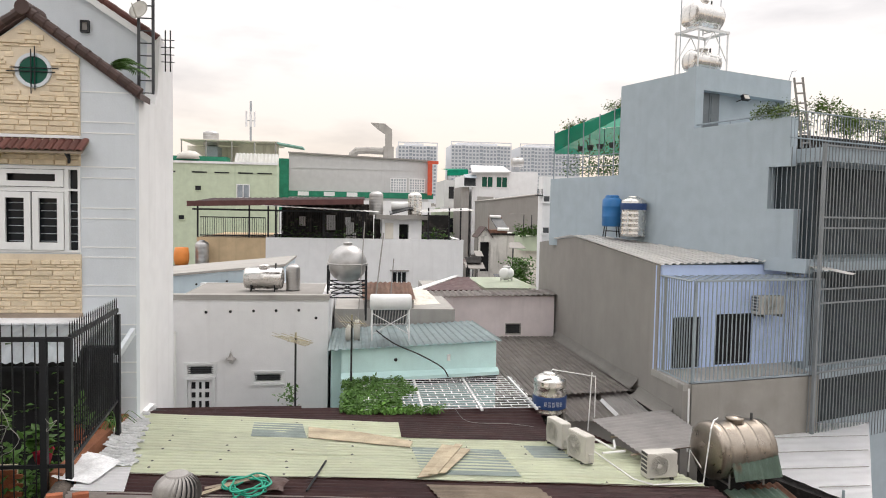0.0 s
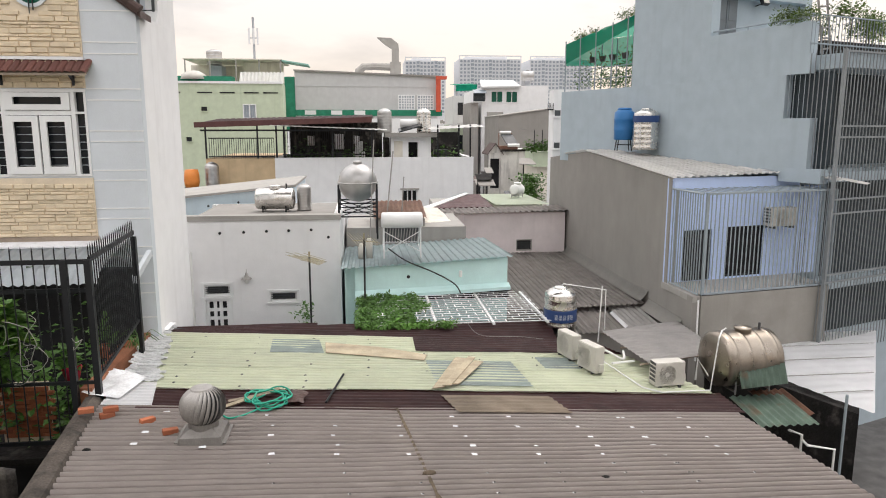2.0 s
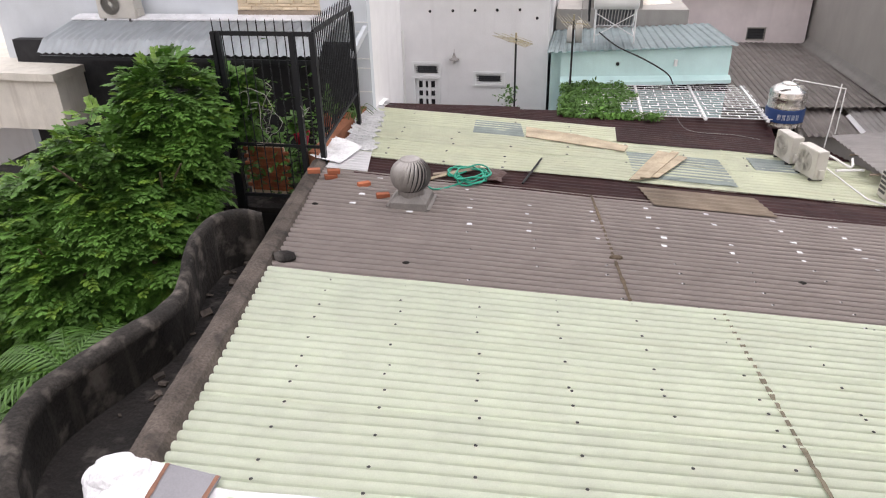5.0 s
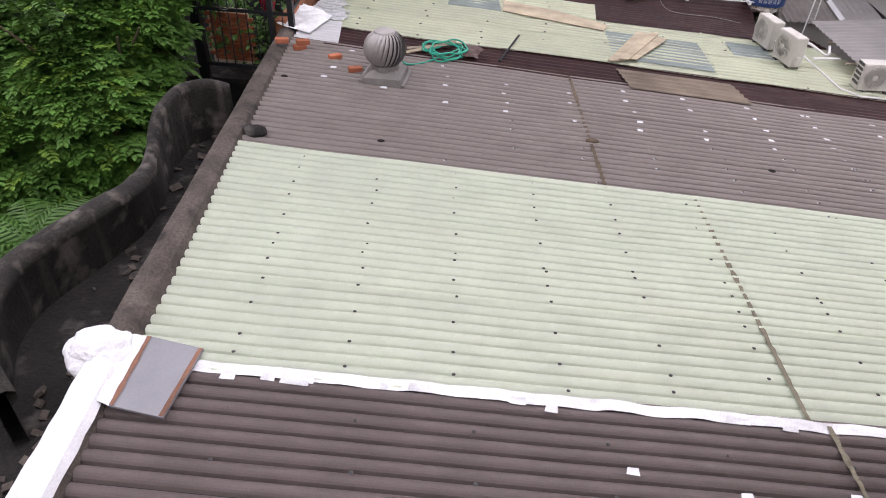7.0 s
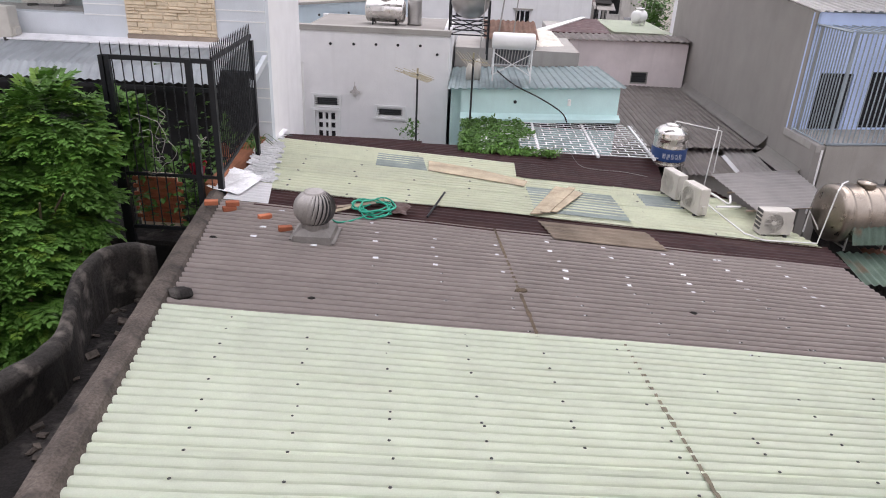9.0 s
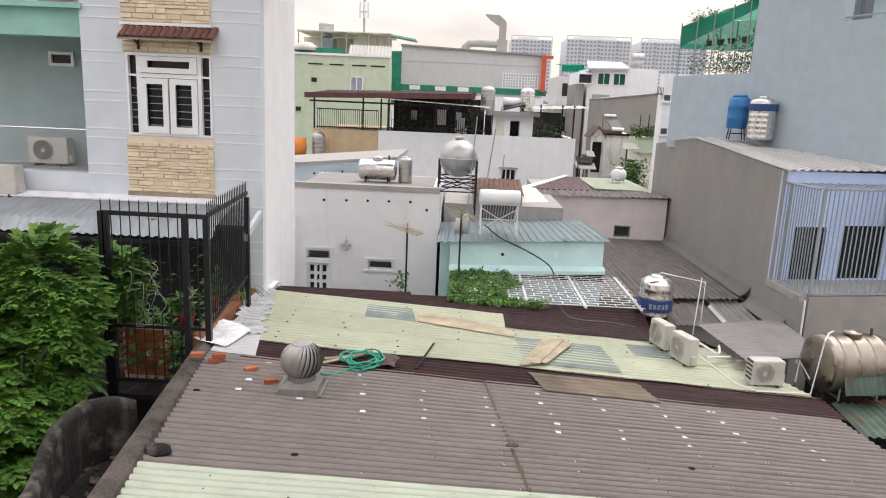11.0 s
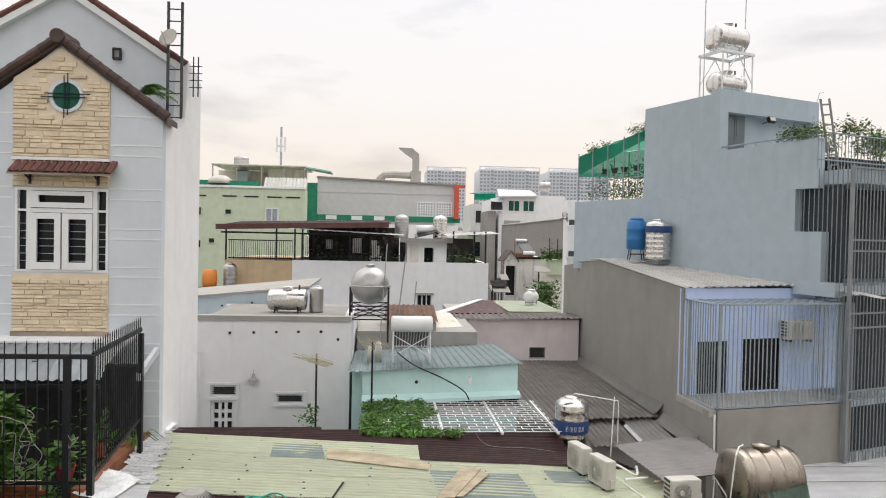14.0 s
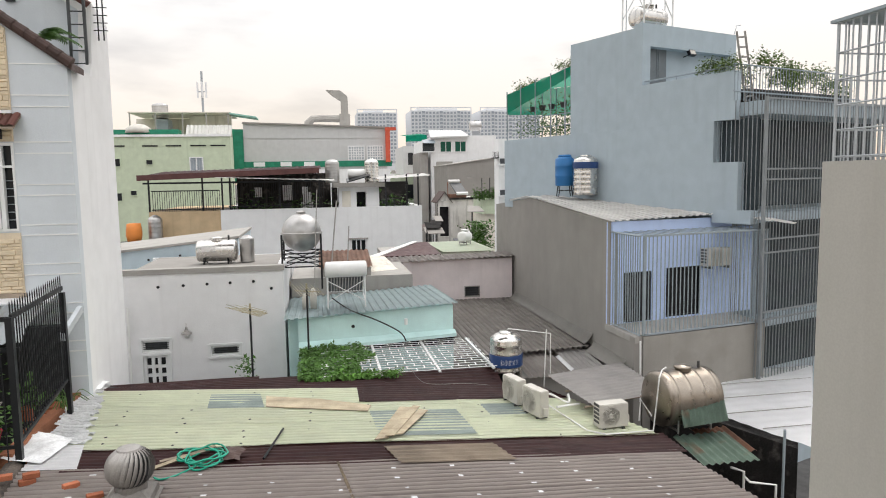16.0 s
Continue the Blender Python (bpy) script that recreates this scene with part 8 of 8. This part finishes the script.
part("roof_edge", slab(bmn(), [(9.85, 51.9, 9.14), (17, 51.9, 10.09), (17, 58, 10.09), (9.85, 58, 9.14)], 0.06), "cement", t)
t = thing("old_white_house", "weather-stained white house with a small gable", "house")
stained = mat("stained_white", (0.66, 0.64, 0.61), 0.9, streak=0.85, spots=0.6, dark=(0.17, 0.16, 0.15))
part("wall", box(bmn(), 8.1, 10.2, 41.5, 46, 0, 6.9), stained, t)
part("porch", wall(bmn(), 7.36, 8.1, 0, 6.75, 0.2, [(7.45, 8.02, 4.6, 6.4)], face_frame((0, 41.5, 0))), stained, t)
# near-black sheet takes the place of shade inside the porch
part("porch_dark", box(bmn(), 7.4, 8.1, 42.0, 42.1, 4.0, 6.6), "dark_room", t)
bm = bmn()
prism_g = [(7.33, 6.75), (8.13, 6.75), (7.75, 7.28)]
lo = [bm.verts.new((x, 41.5, z)) for x, z in prism_g]
hi = [bm.verts.new((x, 43.5, z)) for x, z in prism_g]
bm.faces.new(lo)
bm.faces.new(hi[::-1])
for i in range(3):
    bm.faces.new((lo[i], hi[i], hi[(i + 1) % 3], lo[(i + 1) % 3]))
part("porch_gable", bm, stained, t)
for a, b in (((7.25, 6.68), (7.75, 7.33)), ((8.22, 6.68), (7.75, 7.33))):
    part("gable_edge", slab(bmn(), [(a[0], 41.35, a[1]), (b[0], 41.35, b[1]), (b[0], 43.5, b[1]), (a[0], 43.5, a[1])], 0.05), "roof_tile", t)
part("parapet", box(bmn(), 8.05, 10.25, 41.4, 41.55, 6.82, 6.95), "cement_dark", t)
t = thing("roof_heater", "rusty old solar heater on a stained roof", "solar heater", pose(8.6, 42.2, 6.9))
part("collector", slab(bmn(), [(-0.05, -0.4, 0.3), (0.65, -0.4, 0.3), (0.4, 0.6, 0.95), (-0.3, 0.6, 0.95)], 0.06), "louvre", t)
part("drum", rod(bmn(), (-0.35, 0.65, 1.0), (0.35, 0.65, 1.0), 0.13, 12), "steel_dull", t)
part("lower_drum", rod(bmn(), (-0.05, -0.45, 0.28), (0.65, -0.45, 0.28), 0.1, 12), "pvc", t)
part("stand", box(bmn(), -0.45, 0.6, -0.3, 0.5, 0.0, 0.24), "rust", t)
for x in (-0.4, 0.4):
    part("leg", rod(bmn(), (x, 0.6, 0), (x, 0.6, 1.0), 0.03, 5), "rust", t)
t = thing("green_balcony_house", "narrow house with a green planted balcony", "house")
part("wall", box(bmn(), 9.45, 10.6, 38.2, 44, 0, 6.1), "cream", t)
part("balcony", box(bmn(), 9.2, 10.6, 37.9, 40, 6.1, 6.9), "green_wall", t)
part("canopy", box(bmn(), 8.7, 10.8, 37.9, 39.5, 8.1, 8.16), "wall_grey", t)
for x in (9.25, 9.7, 10.2):
    part("post", rod(bmn(), (x, 38, 6.9), (x, 38, 8.1), 0.025, 5), "black_iron", t)


def balcony_leaves(r):
    return Vector((r.uniform(8.8, 10.5), r.uniform(37.6, 38.6), 6.95 + abs(r.gauss(0.1, 0.26)))), (r.uniform(-1, 1), -0.5, 0.2)


part("foliage", leaves(bmn(), 500, balcony_leaves, 0.2, 91), "leaf_dark", t)


def street_leaves(r):
    return Vector((r.gauss(8.2, 0.32), r.gauss(34.2, 0.4), r.uniform(3.6, 6.0) - abs(r.gauss(0, 0.15)))), (r.uniform(-1, 1), r.uniform(-1, 1), 0.2)


t = thing("street_tree", "small dense dark tree between the houses", "tree")
part("crown", leaves(bmn(), 1800, street_leaves, 0.2, 92), "leaf_dark", t)
part("trunk", rod(bmn(), (8.2, 34.2, 0), (8.2, 34.2, 4.5), 0.1, 8, 0.05), "bark", t)
t = thing("small_awning", "grey tin awning over a narrow lane", "awning")
part("awning_sheet", slab(bmn(), [(8.0, 36.0, 6.35), (8.9, 36.0, 6.35), (8.8, 37, 6.62), (8.2, 37, 6.62)], 0.03), "wall_grey", t)
part("bracket", rod(bmn(), (8.45, 37, 0.0), (8.45, 37, 6.5), 0.04, 5), "black_iron", t)
t = thing("tower_rear_house", "white rear house beside the tower house", "house")
part("wall", box(bmn(), 8.25, 10.5, 30.5, 31.3, 0, 9.85), "wall_white", t)
for z in (6.95, 8.35):
    part("ledge", box(bmn(), 8.15, 8.7, 30.4, 30.52, z + 0.3, z + 0.38), "wall_white", t)
    part("opening", box(bmn(), 8.3, 8.55, 30.46, 30.5, z + 0.38, z + 0.62), "louvre", t)
part("window_box", box(bmn(), 7.98, 8.25, 30.5, 30.9, 8.98, 9.02), "black_iron", t)
for k in range(5):
    part("rail_bar", rod(bmn(), (7.99 + k * 0.06, 30.5, 9.0), (7.99 + k * 0.06, 30.5, 9.28), 0.012, 4), "black_iron", t)
t = thing("town_house", "grey town house with roof plants under a green net", "house", pose(9.4, 75, 0), "far town houses")
part("wall", box(bmn(), 0, 2.4, 0, 8, 0, 11.6), "far_clad", t)
part("net", slab(bmn(), [(0.3, 0, 12.7), (2.6, 0, 12.8), (2.6, 5, 13.2), (0.3, 5, 13.1)], 0.03), "green_net", t)
part("net_drop", slab(bmn(), [(0.3, 0.02, 12.1), (2.6, 0.02, 12.2), (2.6, 0.0, 12.8), (0.3, 0.0, 12.7)], 0.03), "green_net", t)
for x in (0.35, 1.4, 2.4):
    part("post", rod(bmn(), (x, 0.1, 11.6), (x, 0.1, 12.75), 0.04, 5), "cement", t)
for x, z in ((0.5, 9.6), (1.4, 9.6), (0.5, 7.0), (1.4, 7.0)):
    part("window", box(bmn(), x, x + 0.55, -0.05, 0.0, z, z + 1.3), "dark_room", t)
rg = random.Random(64)
for k in range(18):
    x, y, z = rg.uniform(5.3, 7.3), rg.uniform(34, 40), rg.uniform(3.2, 5.8)
    t = thing("street_clutter", "dark tin awnings and frames over a narrow lane", "awning", group="lane awnings")
    w = rg.uniform(0.4, 1.0)
    part("awning_sheet", slab(bmn(), [(x, y, z), (x + w, y, z), (x + w, y + 0.8, z + 0.25), (x, y + 0.8, z + 0.25)], 0.03), rg.choice(("louvre", "cement_dark", "louvre", "wall_grey", "roof_tile")), t)
    part("post", rod(bmn(), (x + 0.05, y + 0.1, 0), (x + 0.05, y + 0.1, z + 0.02), 0.03, 5), "black_iron", t)
r9 = random.Random(77)
for k in range(46):
    x, y = r9.uniform(4.0, 11.0), r9.uniform(66, 150)
    w, d, h = r9.uniform(2.5, 5), r9.uniform(4, 9), r9.uniform(5.5, 8.5) + (y - 60) * 0.018
    x *= y / 62
    t = thing("town_house", "narrow town house in the dense quarter beyond", "house", pose(x, y, 0), "far town houses")
    part("wall", box(bmn(), -w / 2, w / 2, 0, d, 0, h), r9.choice(("wall_white", "cream", "wall_grey", "ochre", "far_white", "green_wall", "cement")), t)
    part("roof_edge", box(bmn(), -w / 2 - 0.1, w / 2 + 0.1, -0.15, 0.1, h - 0.25, h + 0.05), r9.choice(("cement", "wall_white", "red_tile")), t)
    for j in range(3):
        for i in range(2):
            part("window", box(bmn(), -w / 2 + 0.4 + i * w * 0.45, -w / 2 + 1.2 + i * w * 0.45, -0.03, 0.0, h - 2.4 - j * 2.8, h - 1.0 - j * 2.8), "glass", t)
for k in range(30):
    x, y = r9.uniform(-70, 60), r9.uniform(80, 190)
    if 2 < x / y * 62 < 12:
        continue
    w, d, h = r9.uniform(5, 12), r9.uniform(6, 12), r9.uniform(6, 9.5)
    t = thing("town_house", "low town house in the dense quarter beyond", "house", pose(x, y, 0), "far town houses")
    part("wall", box(bmn(), -w / 2, w / 2, 0, d, 0, h), r9.choice(("wall_white", "cream", "far_white", "cement")), t)
    part("roof", box(bmn(), -w / 2 - 0.1, w / 2 + 0.1, -0.15, d, h, h + 0.2), r9.choice(("cement", "red_tile", "grey_sheet")), t)


# ---- ground planting in the garden ----
def low_green(r):
    return Vector((r.uniform(-10.5, -4.7), r.uniform(3.2, 10.2), abs(r.gauss(0.6, 0.6)))), (r.uniform(-1, 1), r.uniform(-1, 1), 0.2)


t = thing("garden_shrubs", "dark undergrowth below the garden tree", "shrub", kind="stuff")
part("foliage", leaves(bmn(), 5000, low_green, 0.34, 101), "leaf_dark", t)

# ---- screws, sealant dabs and seams on the near roof ----
def disc(bm, x, y, z, r, h=0.008):
    ring = [bm.verts.new((x + r * math.cos(k * math.tau / 6), y + r * math.sin(k * math.tau / 6), z)) for k in range(6)]
    top = bm.verts.new((x, y, z + h))
    for k in range(6):
        bm.faces.new((ring[k], ring[(k + 1) % 6], top))


rr = random.Random(44)
bm = bmn()
SCREW_ROWS = (7.06, 6.79, 6.54, 6.30, 5.93, 5.565, 5.44, 5.19, 4.95, 4.59, 4.24, 3.98)
for k in range(10):
    u = -2.68 + 0.885 * k
    for j, y in enumerate(SCREW_ROWS):
        if k > 2 and rr.random() < 0.15:
            continue
        y += rr.uniform(-0.03, 0.03) + (0.06 * math.sin(k * 2.1 + j) if k > 2 else 0)
        x = skew(u)(y) + rr.uniform(-0.02, 0.02)
        disc(bm, x, shear(x, y), roof_z(x, y) + 0.034, 0.018, 0.012)
for k in range(9):
    x0 = -3.2 + 1.06 * k
    y = 13.9
    while y > 11.2:
        if x0 < 5.6 - (y - 11.1) * 0.42:
            disc(bm, x0 + rr.uniform(-0.04, 0.04), y, roof_z(x0, y) + 0.037, 0.028, 0.014)
        y -= rr.choice((0.28, 0.42, 0.56))
for k in range(10):
    u = -2.6 + 0.93 * k
    for y in (3.45, 3.0, 2.55, 2.1, 1.6, 1.1):
        x = skew(u)(y) + rr.uniform(-0.04, 0.04)
        disc(bm, x, shear(x, y), roof_z(x, y) + 0.02, 0.02, 0.012)
screws = bm
screw_spots = []
bm = bmn()
for k in range(9):
    u = -1.06 + 0.9 * k - (1.85 if k == 8 else 0)
    for y in (10.1, 9.75, 9.42, 9.12, 8.86, 8.6, 8.34, 8.1, 7.84, 7.58, 7.3):
        if rr.random() < (0.9 if y > 8.8 else 0.6):
            x = skew(u)(y) + rr.uniform(-0.05, 0.05)
            g = rr.uniform(0.7, 1.2) if y > 8.8 else rr.uniform(0.25, 0.55)
            c = [rp(x - 0.035 * g * rr.uniform(0.6, 1.3), y - 0.03 * g, 0.03), rp(x + 0.035 * g * rr.uniform(0.6, 1.3), y - 0.035 * g, 0.03), rp(x + 0.03 * g, y + 0.03 * g * rr.uniform(0.6, 1.3), 0.03), rp(x - 0.04 * g, y + 0.03 * g, 0.03)]
            crumpled(bm, c, 3, 3, 0.008, k + y)
            if y < 8.8:
                screw_spots.append((x + 0.01, y))
for x, y in ((-3.05, 9.5), (-3.08, 9.15), (-2.95, 10.2), (-2.2, 9.05), (0.9, 3.3), (1.7, 3.25), (2.5, 3.4)):
    crumpled(bm, [rp(x - 0.05, y - 0.03, 0.03), rp(x + 0.05, y - 0.03, 0.03), rp(x + 0.04, y + 0.04, 0.03), rp(x - 0.04, y + 0.03, 0.03)], 3, 3, 0.01, x)
for x, y in screw_spots:
    disc(screws, x, y, roof_z(x, y) + 0.04, 0.014, 0.012)
tagged(part("roofing_screws", screws, "dark_plastic", near_roof), kind="stuff")
tagged(part("sealant", bm, "white_seal", near_roof, "white sealant over the screws"), kind="stuff")
for u, ya, yb in ((0.86, 7.16, 10.4), (1.89, 3.84, 7.2), (2.03, 0.6, 3.84)):
    bm = bmn()
    prev = None
    y = ya
    while y < yb:
        x = skew(u)(y) + 0.012 * noise.noise((y * 9, 0, u))
        w = 0.016 + 0.024 * abs(noise.noise((y * 5, 4, u)))
        z = roof_z(x, y) + 0.038 + 0.004 * math.sin(math.tau * y / 0.125)
        row = [bm.verts.new((x - w, shear(x, y), z)), bm.verts.new((x + w, shear(x, y), z))]
        if prev:
            bm.faces.new((prev[0], prev[1], row[1], row[0]))
        prev = row
        y += 0.03
    part("seam", bm, "bark" if u < 1 else "seam_grime", near_roof, "dark grimy sheet joint")
